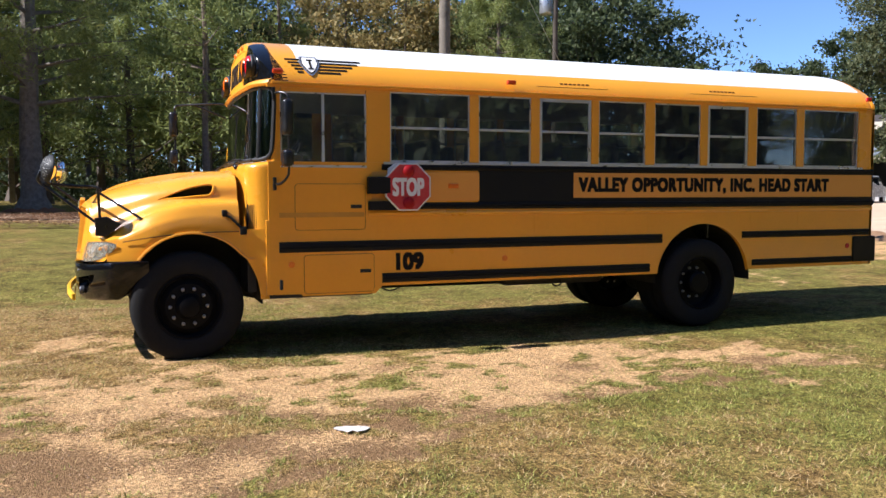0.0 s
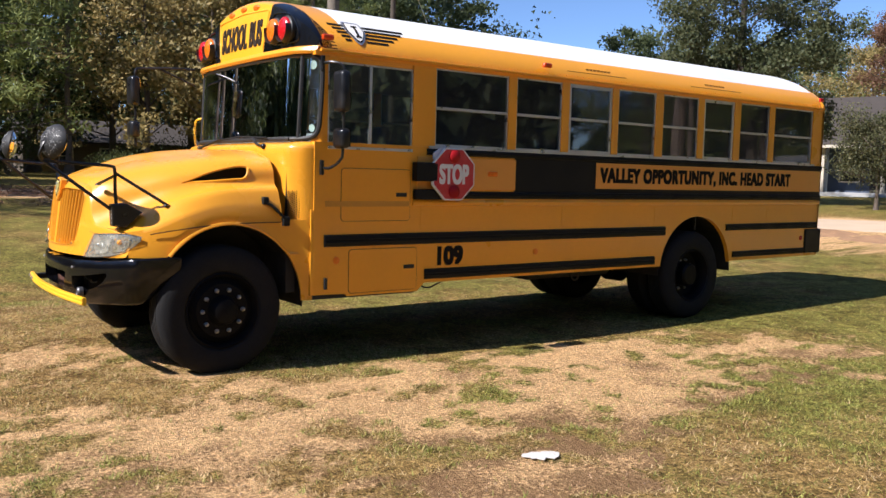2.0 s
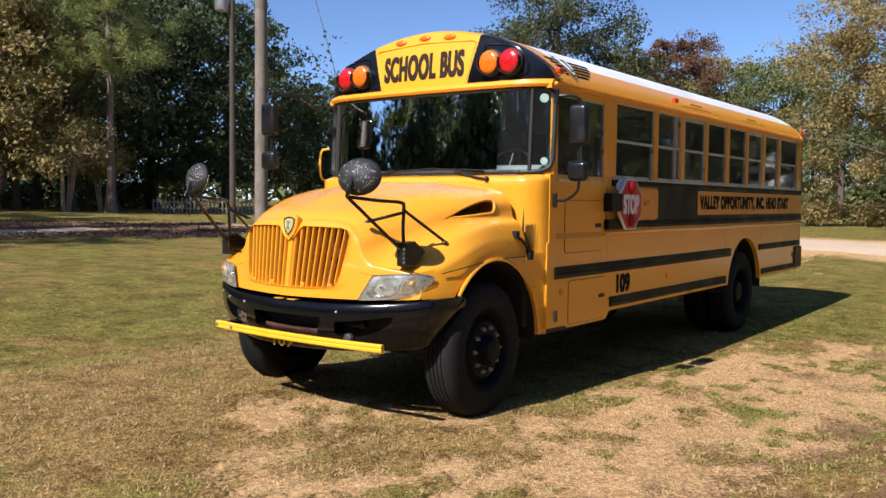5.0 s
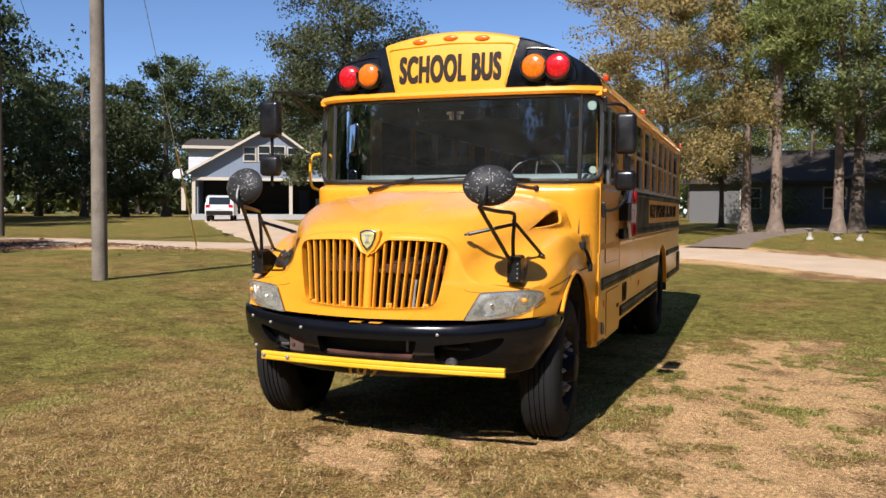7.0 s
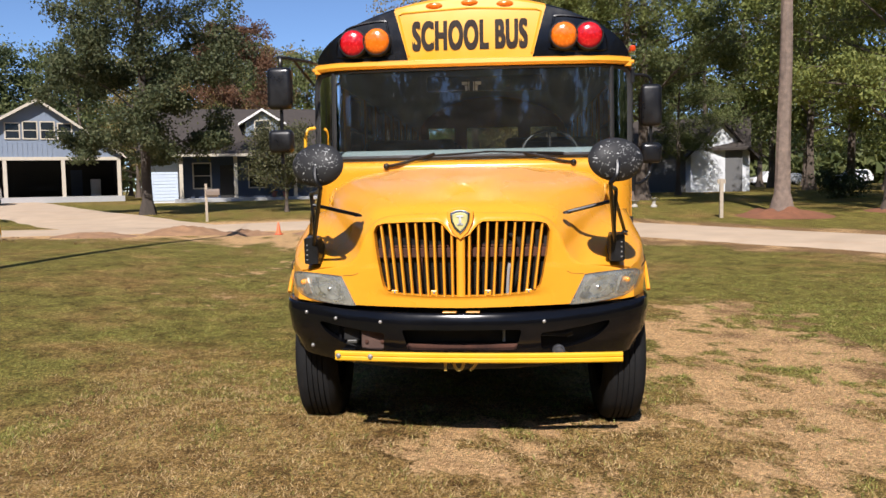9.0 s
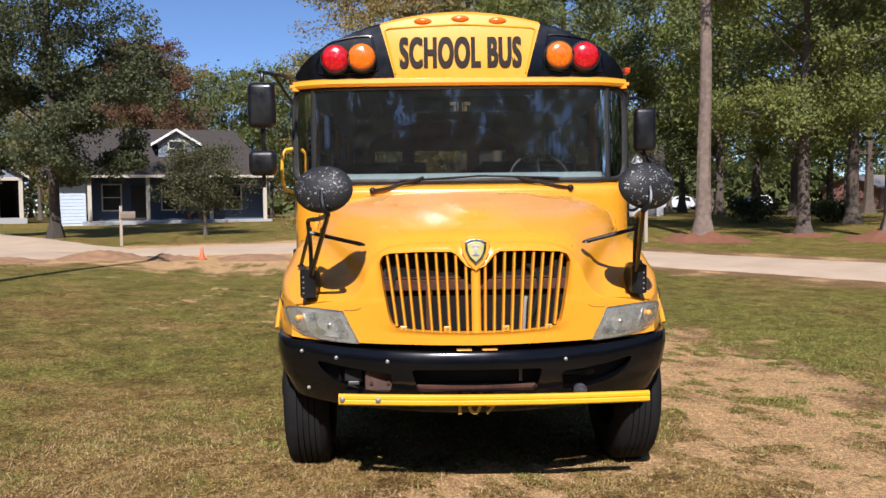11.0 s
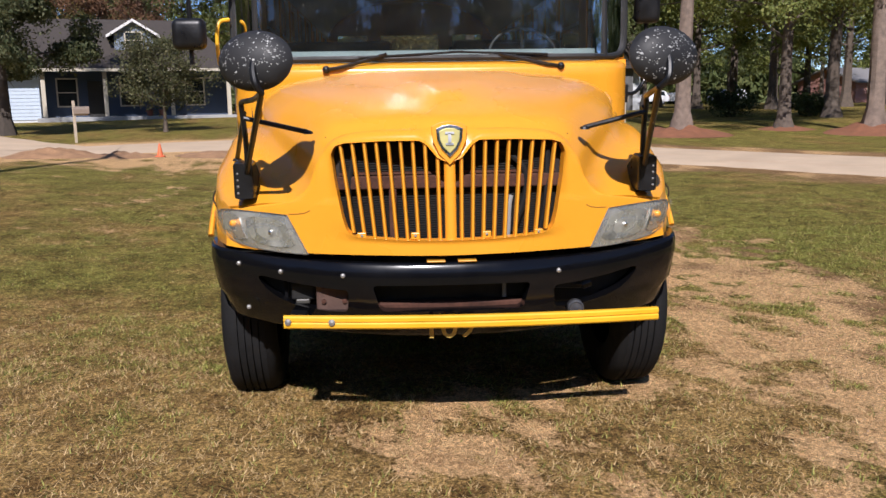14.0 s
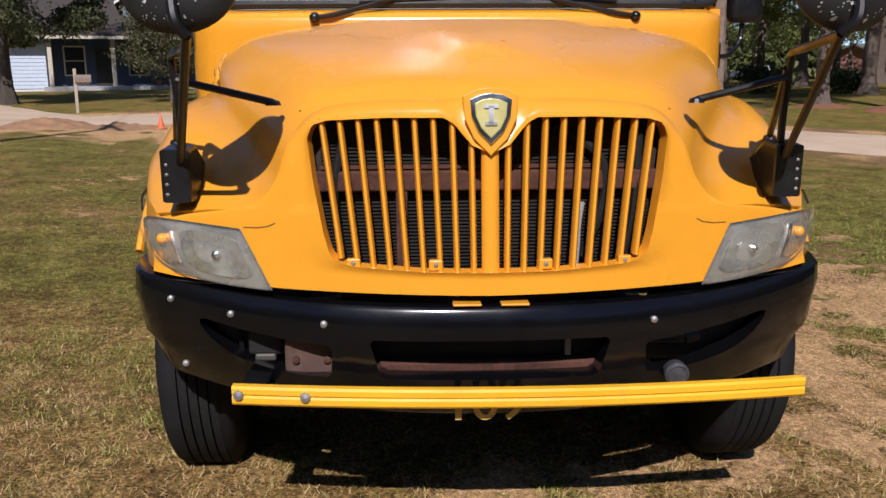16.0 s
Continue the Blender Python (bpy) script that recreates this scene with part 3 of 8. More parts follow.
def shield_half(q, k):
    return k * (0.098 * min(1.0, (q / 0.62)) ** 0.62 if q < 0.62 else 0.098 - 0.010 * math.sin((q - 0.62) / 0.38 * math.pi) - 0.02 * max(0.0, (q - 0.9) / 0.1))
b = decal("side_shield", m_alu, bus, lambda q: 1.728 - shield_half(q, 1.0), lambda q: 1.728 + shield_half(q, 1.0), 2.645, 2.855, 0.010, 14, "pale shield badge with a dark letter bar")
decal("shield_rim", m_letter, b, lambda q: 1.728 - shield_half(q, 0.86), lambda q: 1.728 + shield_half(q, 0.86), 2.663, 2.842, 0.0135, 14)
decal("shield_mark", m_signwhite, b, lambda q: 1.728 - shield_half(q, 0.76), lambda q: 1.728 + shield_half(q, 0.76), 2.673, 2.836, 0.017, 14)
for xa, xb, za, zb in ((1.719, 1.737, 2.715, 2.80), (1.70, 1.756, 2.798, 2.81), (1.703, 1.753, 2.705, 2.717)):
    decal("shield_bar", m_letter, b, lambda q, xa=xa: xa, lambda q, xb=xb: xb, za, zb, 0.0215, 4)

# ---- front cap with the warning lamps ----
CAPX = 1.185


def cap_in(y):
    """Upper edge of the flat face of the cap."""
    return DRIP + 0.03 + (arch(y) - DRIP) * 0.86


def cap_xy(y, z):
    return CAPX + nose_plan(y) + 0.05 * ((z - DRIP) / 0.52) ** 2


def sign_half(z):
    return 0.475 + (z - 2.61) * 0.26
bm = bm_new()
rows = []
for i in range(13):
    t = i / 12
    row = []
    for j in range(25):
        s = j / 12 - 1
        zt = 2.61 + t * 0.36
        y = s * sign_half(2.61 + t * 0.41)
        z = 2.61 + t * (cap_in(y) - 2.61)
        row.append((cap_xy(y, z), y, z))
    rows.append(row)
grid(bm, rows)
front = part("sign_panel", bm, m_sign, bus, "yellow destination panel", smooth=True)
FACE_F = Matrix(((0, 0, -1, 0), (-1, 0, 0, 0), (0, 1, 0, 0), (0, 0, 0, 1)))
letters = lettering("front_lettering", "SCHOOL BUS", 0.87, 0.215, Matrix(), m_letterworn, bus, "brown-black worn capitals", depth=0.012, bold=0.012, spacing=1.10, fat=0.0065, step=0.002)
for v in letters.data.vertices:
    p = FACE_F @ v.co
    y, z = p.y, p.z + 2.79
    v.co = Vector((cap_xy(y, z) + p.x * 0.3 - 0.003, y, z))
# raised frame round the lettering
bm = bm_new()
fr = [(-0.47, 2.64), (-0.545, 2.955), (-0.51, 2.97), (0, 2.995), (0.51, 2.97), (0.545, 2.955), (0.47, 2.64)]
tube(bm, [(cap_xy(y, z) - 0.002, y, z) for y, z in fr], 0.008, 6)
part("sign_frame", bm, m_sign, front, smooth=True)
for s in (-1, 1):
    bm = bm_new()
    rows = []
    for i in range(15):
        t = i / 14
        row = []
        for j in range(15):
            u = j / 14
            ya = sign_half(2.61 + t * 0.41)
            y = ya + (HW * 0.985 - ya) * u
            z = 2.61 + t * max(0.0, cap_in(y) - 2.61)
            row.append((cap_xy(y, z), s * y, z))
        rows.append(row)
    grid(bm, rows)
    bmesh.ops.remove_doubles(bm, verts=bm.verts, dist=0.0008)
    lb = part("lamp_board", bm, m_black, bus, "glossy black board behind the warning lamps", smooth=True)
    rim = smooth_path([(y, z, 0) for y, z in ((0.60, 2.67), (0.80, 2.645), (1.0, 2.65), (1.04, 2.68), (1.03, 2.76), (0.95, 2.865), (0.80, 2.905), (0.66, 2.915), (0.635, 2.88), (0.60, 2.67))], 4)
    part("board_rim", tube(bm_new(), [(cap_xy(p.x, p.y) - 0.002, s * p.x, p.y) for p in rim], 0.009, 6), m_black, lb, smooth=True)
# rounded edge of the cap, black beside the sign and yellow above it
for y0, y1, n, mt in ((-HW, -0.582, 16, m_black), (-0.582, 0.582, 20, m_sign), (0.582, HW, 16, m_black)):
    bm = bm_new()
    rows = []
    pts = arch_pts(y0, y1, n)
    for k in range(8):
        a = k / 7 * math.pi / 2
        row = []
        for y, z in pts:
            zi = cap_in(y)
            x0 = cap_xy(y, zi)
            row.append((x0 + 0.15 * (1 - math.cos(a)), y * (0.985 + 0.015 * math.sin(a)), zi + (z - zi) * math.sin(a)))
        rows.append(row)
    rows.append([(1.45, y, z) for y, z in pts] if mt is m_sign else [(1.37, y, z) for y, z in pts])
    if mt is m_black:
        grid(bm, rows)
        part("cap_edge", bm, mt, bus, smooth=True)
        bm = bm_new()
        grid(bm, [[(1.37, y, z) for y, z in pts], [(1.45, y, z) for y, z in pts]])
        part("cap_band", bm, m_yellow, bus, smooth=True)
    else:
        grid(bm, rows)
        part("cap_top", bm, m_yellow, bus, smooth=True)
# warning lamps
for y, z, mt, lab in ((-0.90, 2.757, m_red, "round red warning lamp"), (-0.712, 2.762, m_amber, "round amber warning lamp"), (0.712, 2.757, m_amber, "round amber warning lamp"), (0.90, 2.75, m_red, "round red warning lamp")):
    mm = Matrix.Translation((cap_xy(y, z) + 0.012, y, z)) @ pose(0, 0, 0, 0, -90) @ pose(0, 0, 0, 0, 0, 0)
    base = part("warning_lamp", lathe(bm_new(), [(0.112, 0), (0.112, 0.03), (0.1, 0.04), (0.0001, 0.04)], mm, 32), m_gasket, bus, lab, smooth=True)
    part("lens", lathe(bm_new(), [(0.099, 0.038), (0.098, 0.055), (0.09, 0.066), (0.07, 0.076), (0.035, 0.084), (0.0001, 0.086)], mm, 36), mt, base, smooth=True)
    bm = lathe(bm_new(), [(0.104, 0.03), (0.104, 0.085), (0.1, 0.085), (0.1, 0.03)], mm, 24, 70, 290)
    part("visor", bm, m_gasket, base, smooth=True)
for y in (-0.27, 0.0, 0.27):
    z = cap_in(y) - 0.03
    mm = Matrix.Translation((cap_xy(y, z) + 0.002, y, z)) @ pose(0, 0, 0, 0, -12)
    bm = bm_new()
    bmesh.ops.create_uvsphere(bm, u_segments=20, v_segments=10, radius=1, matrix=mm @ Matrix.Diagonal((0.022, 0.066, 0.026, 1)))
    part("clearance_lamp", bm, m_amber, bus, "oval amber clearance lamp", smooth=True)
# yellow visor strip over the windscreen
bm = bm_new()
ys = [HW * math.sin(radians(-90 + 180 * i / 40)) for i in range(41)]
sec = [(0.03, 2.545), (-0.03, 2.55), (-0.045, 2.57), (-0.03, 2.60), (0.0, 2.612), (0.05, 2.612)]
grid(bm, [[(CAPX + nose_plan(y) + dx, y, z) for dx, z in sec] for y in ys])
part("visor_strip", bm, m_yellow, bus, "yellow strip above the windscreen", smooth=True)

# ---- windscreen, cowl and dashboard ----
WX = 1.15


def ws_x(y, z):
    return WX + nose_plan(y) * 1.15 + 0.035 * (z - 1.86) / 0.68
for y0, y1, n in ((-1.06, 1.06, 24), (-1.215, -1.09, 6), (1.09, 1.215, 6)):
    bm = bm_new()
    grid(bm, [[(ws_x(y0 + (y1 - y0) * i / n, z), y0 + (y1 - y0) * i / n, z) for z in (1.865, 2.0, 2.2, 2.4, 2.545)] for i in range(n + 1)])
    part("windscreen_pane", bm, m_wsglass, bus, "clear windscreen glass", smooth=True).visible_shadow = False
bm = bm_new()
for y in (-1.075, 1.075):
    tube(bm, [(ws_x(y, z) - 0.004, y, z) for z in (1.86, 2.1, 2.35, 2.55)], 0.017, 8)
yy = [-1.0 + 2.0 * i / 30 for i in range(31)]
tube(bm, [(ws_x(y, 1.865) - 0.01, y, 1.865) for y in yy], 0.02, 8)
tube(bm, [(ws_x(y, 2.54) - 0.004, y, 2.54) for y in yy], 0.016, 8)
for s in (-1, 1):
    cr = [(1.0, 1.865), (1.12, 1.868), (1.19, 1.89), (1.222, 1.95), (1.228, 2.1), (1.228, 2.4), (1.215, 2.49), (1.17, 2.53), (1.0, 2.54)]
    tube(bm, smooth_path([(ws_x(y, z) - 0.004, s * y, z) for y, z in cr], 4), 0.02, 8)
part("windscreen_gasket", bm, m_gasket, bus, "black rubber windscreen gasket", smooth=True)
for s in (-1, 1):
    # yellow pillars at the corners, filling round the curved gasket
    bm = bm_new()
    rows = []
    for z in [1.80 + 0.05 * i for i in range(17)]:
        yv = 1.225 if 1.97 < z < 2.46 else 1.225 - 0.06 * min(1.0, (abs(z - 2.215) - 0.245) / 0.11) ** 2
        rows.append([(ws_x(yv, z) + 0.002, s * yv, z), (1.35, s * (HW - 0.001), z), (1.374, s * HW, z), (1.374, s * (HW - 0.04), z)])
    grid(bm, rows)
    part("corner_post", bm, m_yellow, bus, smooth=True, sharp=50)
COWL = [(1.36, -1.228), (1.28, -1.222), (1.21, -1.20), (1.155, -1.155), (1.12, -1.10), (1.10, -1.0), (1.06, -0.6), (1.05, 0)]
plan = COWL + [(x, -y) for x, y in COWL[-2::-1]]
bm = bm_new()
rows = []
for z, k in ((1.17, 0.012), (1.3, 0.01), (1.6, 0), (1.74, 0), (1.79, 0.0), (1.815, 0.012), (1.825, 0.04), (1.845, 0.115)):
    rows.append([(p.x + k, p.y, z) for p in smooth_path([(x, y, 0) for x, y in plan], 4)])
grid(bm, rows)
part("cowl", bm, m_hood, bus, "rounded yellow cowl below the windscreen", smooth=True, sharp=60)
# perforated vents on the cowl corners
for s in (-1, 1):
    bm = bm_new()
    for i in range(9):
        for j in range(13):
            y = s * (1.115 + 0.0105 * i)
            x = 1.127 + 0.115 * (i / 8) ** 1.6
            bmesh.ops.create_uvsphere(bm, u_segments=6, v_segments=4, radius=0.0062, matrix=pose(x - 0.005, y + s * 0.002, 1.22 + 0.018 * j + 0.009 * (i % 2)))
    part("cowl_vent", bm, m_letterworn, bus, "perforated vent")
part("dashboard", prism(bm_new(), [(1.24, 1.55), (1.24, 1.80), (1.30, 1.865), (1.45, 1.925), (1.60, 1.94), (1.66, 1.90), (1.66, 1.55)], "y", -1.12, 1.12, 0.02), m_dash, bus, "grey plastic dashboard")
bm = bm_new()
for i in range(25):
    a = radians(180 * i / 24)
dm = [(1.40 + 0.1 * math.sin(math.pi * i / 16), -0.25 - 0.75 * i / 16, 1.80 + 0.13 * math.sin(math.pi * i / 16)) for i in range(17)]
grid(bm, [[(x - 0.18 * k, y, 1.78 + (z - 1.78) * (1 - k * k * 0.6)) for k in (0, 0.4, 0.8, 1.0)] for x, y, z in dm])
part("instrument_hood", bm, m_dash, bus, smooth=True)
bm = bm_new()
ring = [Matrix.Translation((1.62, -0.62, 1.88)) @ pose(0, 0, 0, 0, -62) @ Vector((0.23 * math.cos(2 * math.pi * i / 32), 0.23 * math.sin(2 * math.pi * i / 32), 0)) for i in range(33)]
tube(bm, ring, 0.014, 8)
tube(bm, [ring[0], ring[16]], 0.012, 6)
tube(bm, [ring[8], ring[24]], 0.012, 6)
part("steering_wheel", bm, m_plastic, bus, smooth=True)
part("inner_mirror", box(bm_new(), 1.36, 1.39, -0.55, 0.35, 2.38, 2.50, 0.01), m_plastic, bus, "long inside mirror")
bm = bm_new()
for s in (-1, 1):
    box(bm, 1.348, 1.352, s * 0.03 + 0.0, s * 0.075, 2.43, 2.455)
    box(bm, 1.348, 1.352, s * 0.03, s * 0.05, 2.385, 2.425)
    box(bm, 1.348, 1.352, s * 0.015, s * 0.022, 2.385, 2.455)
part("sticker", bm, m_signwhite, bus, "small white sticker behind the windscreen")

for y, z, r in ((-1.15, 2.46, 0.036), (-1.165, 1.955, 0.03)):
    part("round_sticker", lathe(bm_new(), [(r, 0), (r, 0.002), (0.0001, 0.002)], Matrix.Translation((ws_x(y, z) + 0.012, y, z)) @ pose(0, 0, 0, 0, -90, 25), 20), mat("pale_sticker", (0.55, 0.68, 0.60), 0.6), bus, "small pale round sticker")

# ---- inside: floor, lining, seats ----
bm = bm_new()
for x0, x1, hw in ((1.25, 5.55, HW - 0.052), (5.55, 6.89, 0.48), (6.89, 8.69, HW - 0.052)):
    box(bm, x0, x1, -hw, hw, 0.98, 1.03)
part("bus_floor", bm, m_seat, bus)
bm = bm_new()
grid(bm, [[(x, y * 0.955, z - 0.05) for y, z in arch_pts(-HW, HW, 24)] for x in (1.42, 5.0, 8.48)])
part("ceiling_lining", bm, m_inner, bus, "pale ceiling lining", smooth=True)
for s in (-1, 1):
    part("side_lining", box(bm_new(), 1.62, 8.6, s * (HW - 0.055), s * (HW - 0.065), 1.22, SILL - 0.02), m_inner, bus)


def seat_at(x, y0, y1, h):
    bm = bm_new()
    box(bm, x, x + 0.11, y0, y1, 1.33, h, 0.045, 3)
    b = part("seat_back", bm, m_seat, bus, "black vinyl bench seat back", smooth=True)
    part("bench", box(bm_new(), x - 0.40, x, y0, y1, 1.34, 1.47, 0.04), m_seat, b, smooth=True)
    bm = bm_new()
    for yy in (y0 + 0.08, y1 - 0.08):
        tube(bm, [(x - 0.05, yy, 1.03), (x - 0.05, yy, 1.35)], 0.018, 6)
    part("seat_legs", bm, m_plastic, b)
for i in range(8):
    for s in (-1, 1):
        seat_at(2.95 + 0.70 * i, s * (HW - 0.10), s * 0.25, 2.10)
seat_at(2.10, -0.95, -0.40, 2.02)
part("barrier", box(bm_new(), 2.42, 2.47, -HW + 0.1, -0.25, 1.15, 1.9, 0.02), m_seat, bus)

# ---- hood, fenders and nose ----
def nose_x(y, z):
    return -0.40 + 0.06 * (z - 0.93) / 0.5 + 0.27 * (abs(y) / 1.05) ** 1.9
NET = [
    (-0.33, 1.0, [(0, 1.482), (.30, 1.480), (.50, 1.452), (.59, 1.36), (.635, 1.24), (.72, 1.165), (.87, 1.15), (1.03, 1.13)]),
    (-0.205, 0.8, [(0, 1.545), (.33, 1.540), (.55, 1.505), (.66, 1.41), (.70, 1.30), (.79, 1.235), (.94, 1.21), (1.09, 1.16)]),
    (0.0, 0.5, [(0, 1.620), (.37, 1.612), (.62, 1.575), (.75, 1.48), (.80, 1.38), (.88, 1.32), (1.01, 1.29), (1.13, 1.21)]),
    (0.25, 0.2, [(0, 1.685), (.42, 1.675), (.71, 1.635), (.85, 1.55), (.90, 1.45), (.97, 1.395), (1.07, 1.37), (1.155, 1.27)]),
    (0.55, 0.0, [(0, 1.735), (.47, 1.725), (.80, 1.685), (.94, 1.60), (.98, 1.50), (1.03, 1.46), (1.10, 1.43), (1.155, 1.33)]),
    (0.80, 0.0, [(0, 1.768), (.50, 1.755), (.85, 1.71), (.99, 1.62), (1.02, 1.52), (1.05, 1.485), (1.11, 1.45), (1.16, 1.34)]),
    (1.04, 0.0, [(0, 1.788), (.52, 1.775), (.88, 1.72), (1.01, 1.63), (1.04, 1.53), (1.06, 1.49), (1.115, 1.45), (1.165, 1.33)]),
]
AX, AZ = 0.62, 0.55


def arch_z(x):
    q = 1 - ((x - AX) / 0.605) ** 2
    return max(0.945, AZ + 0.645 * math.sqrt(q)) if q > 0 else (0.945 if x < AX else AZ)


def catmull(P, t):
    """Value at t in 0..1 along control values P (numpy rows)."""
    n = len(P) - 1
    i = min(int(t * n), n - 1)
    u = t * n - i
    a, b, c, d = P[max(i - 1, 0)], P[i], P[i + 1], P[min(i + 2, n)]
    if i == 0:
        a = 2 * b - c
    if i == n - 1:
        d = 2 * c - b
    return 0.5 * ((2 * b) + (c - a) * u + (2 * a - 5 * b + 4 * c - d) * u * u + (3 * b - a - 3 * c + d) * u ** 3)
net = np.array([[[xs + w * 0.27 * (y / 1.05) ** 1.9 + (0.06 * (z - 1.47) / 0.5 + 0.035 * smoothstep(1.30, 1.46, z) if k == 0 else 0), y, z] for y, z in sec] for k, (xs, w, sec) in enumerate(NET)])


def hood_point(u, v):
    return catmull(np.array([catmull(r, v) for r in net]), u)


def hood_row(u):
    pts = [hood_point(u, j / 36) for j in range(37)]
    p = pts[-1]
    za = arch_z(p[0])
    for k in range(1, 9):
        t = k / 8
        pts.append(np.array([p[0], p[1] + 0.018 * math.sin(t * math.pi * 0.6), p[2] + (za - p[2]) * t]))
    return pts
US = [i / 60 for i in range(61)]
rows_half = [hood_row(u) for u in US]
bm = bm_new()
rows = [[(p[0], -p[1], p[2]) for p in r[:0:-1]] + [(p[0], p[1], p[2]) for p in r] for r in rows_half]
# raised middle of the hood, its front edge a rounded V
out = []
for r in rows:
    rr = []
    for x, y, z in r:
        v = abs(y) - (0.03 + 0.50 * (x + 0.12))
        dish = smoothstep(0.05, -0.06, v) * smoothstep(-0.20, 0.02, x) * (1 - smoothstep(0.5, 1.0, x)) if z > 1.45 else 0
        rr.append((x, y, z + 0.024 * dish))
    out.append(rr)
grid(bm, out)
thicken(bm, 0.012)
# air intakes cut into the hood's sides
cutters = []
IN = [(0.33, 1.492), (0.55, 1.585), (0.72, 1.628), (0.80, 1.635), (0.835, 1.615), (0.80, 1.54), (0.70, 1.525), (0.5, 1.505)]
for s in (-1, 1):
    cutters.append(prism(bm_new(), [(p.x, p.y) for p in smooth_path([(x, z, 0) for x, z in IN + IN[:1]], 4)[:-1]], "y", s * 0.78, s * 1.2))
hood = part("hood", cut(bm, cutters), m_hood, bus, "glossy yellow sloping hood with rounded fenders", smooth=True, sharp=50)
for s in (-1, 1):
    bm = bm_new()
    rim = smooth_path([(x, z, 0) for x, z in IN + IN[:1]], 4)[:-1]
    pts = []
    for p in rim:
        # find the hood's side at this height
        u = (p.x + 0.36) / 1.40
        best = min((hood_point(min(1, max(0, u + du)), 0.3 + 0.35 * k / 40) for k in range(41) for du in (0,)), key=lambda q: abs(q[2] - p.y))
        pts.append((p.x, s * (best[1] + 0.002), p.y))
    tube(bm, pts + pts[:2], 0.012, 6)
    a = part("intake_rim", bm, m_hood, hood, smooth=True)
    bm = bm_new()
    prism(bm, [(0.28, 1.46), (0.90, 1.50), (0.90, 1.66), (0.6, 1.62), (0.28, 1.52)], "y", s * 0.80, s * 0.81)
    part("intake_screen", bm, m_gasket, hood, "black intake screen")
# nose ring round the grille opening
def poly_hit(poly, cx, cy, a):
    dx, dy = math.cos(a), math.sin(a)
    best = None
    for (x0, y0), (x1, y1) in zip(poly, poly[1:] + poly[:1]):
        ex, ey = x1 - x0, y1 - y0
        den = dx * ey - dy * ex
        if abs(den) < 1e-9:
            continue
        t = ((x0 - cx) * ey - (y0 - cy) * ex) / den
        s = ((x0 - cx) * dy - (y0 - cy) * dx) / den
        if t > 0 and -1e-6 <= s <= 1 + 1e-6 and (best is None or t < best):
            best = t
    return (cx + dx * best, cy + dy * best)
half = [(0, 1.33), (0.055, 1.355), (0.105, 1.415), (0.135, 1.432), (0.30, 1.432), (0.47, 1.424), (0.515, 1.41), (0.53, 1.375), (0.515, 1.25), (0.487, 1.10), (0.47, 1.04), (0.44, 1.012), (0.38, 1.003), (0.2, 0.992), (0, 0.99)]
HOLE = half + [(-y, z) for y, z in half[-2:0:-1]]
edge = [(float(p[1]), float(p[2])) for p in rows_half[0]]
OUTER = edge + [(0.9, 0.936), (0.6, 0.928), (0, 0.922)]
OUTER = OUTER + [(-y, z) for y, z in OUTER[-2:0:-1]]
NA = 240
bm = bm_new()
ringrows = []
for k in range(9):
    t = k / 8
    row = []
    for i in range(NA + 1):
        a = 2 * math.pi * i / NA
        h = poly_hit(HOLE, 0, 1.2, a)
        o = poly_hit(OUTER, 0, 1.2, a)
        y, z = h[0] + (o[0] - h[0]) * t, h[1] + (o[1] - h[1]) * t
        x = nose_x(y, z)
        if k == 8:
            x = min(((abs(abs(y) - e[1]) + abs(z - e[2]), e[0]) for e in rows_half[0]), default=(9, x))[1] if z > 0.95 else x
        bul = -0.012 * math.exp(-(t / 0.12) ** 2)
        if k < 8:
            x += 0.035 * t ** 2.5 * smoothstep(1.30, 1.46, z)
        row.append((x + bul, y, z))
    ringrows.append(row)
inner = [[(x + 0.05, y * 0.985, 1.2 + (z - 1.2) * 0.985) for x, y, z in ringrows[0]]]
grid(bm, inner + ringrows)
bmesh.ops.remove_doubles(bm, verts=bm.verts, dist=1e-4)
nose = part("nose_panel", bm, m_hood, bus, "yellow nose panel round the grille", smooth=True, sharp=60)
# lower lip that closes the nose to the bumper
bm = bm_new()
grid(bm, [[(nose_x(y, 0.93), y, 0.925), (nose_x(y, 0.93) + 0.25, y, 0.92)] for y in [-1.04 + 0.08 * i for i in range(27)]])
part("nose_underside", bm, m_under, hood)
# grille bars
for k in range(-9, 10):
    yt, yb = k * 0.0545, k * 0.0485
    zt = poly_hit(HOLE, 0, 1.2, math.atan2(0.215, yt))[1] + 0.012 if k else 1.36
    zb = 0.985 if abs(k) < 8 else 1.005 + 0.02 * (abs(k) - 8)
    yt2 = yb + (yt - yb) * (zt - 1.0) / 0.43
    w = 0.025 if k == 0 else 0.0088
    bm = bm_new()
    rows = []
    for t in (0, 0.33, 0.66, 1.0):
        y, z = yt2 + (yb - yt2) * t, zt + (zb - zt) * t
        x = nose_x(y, z) + 0.002
        rows.append([(x + 0.032, y - w, z), (x + 0.006, y - w, z), (x - 0.004, y - w * 0.4, z), (x - 0.004, y + w * 0.4, z), (x + 0.006, y + w, z), (x + 0.032, y + w, z)])
    grid(bm, rows)
    part("grille_bar", bm, m_hood, nose, smooth=True, sharp=60)
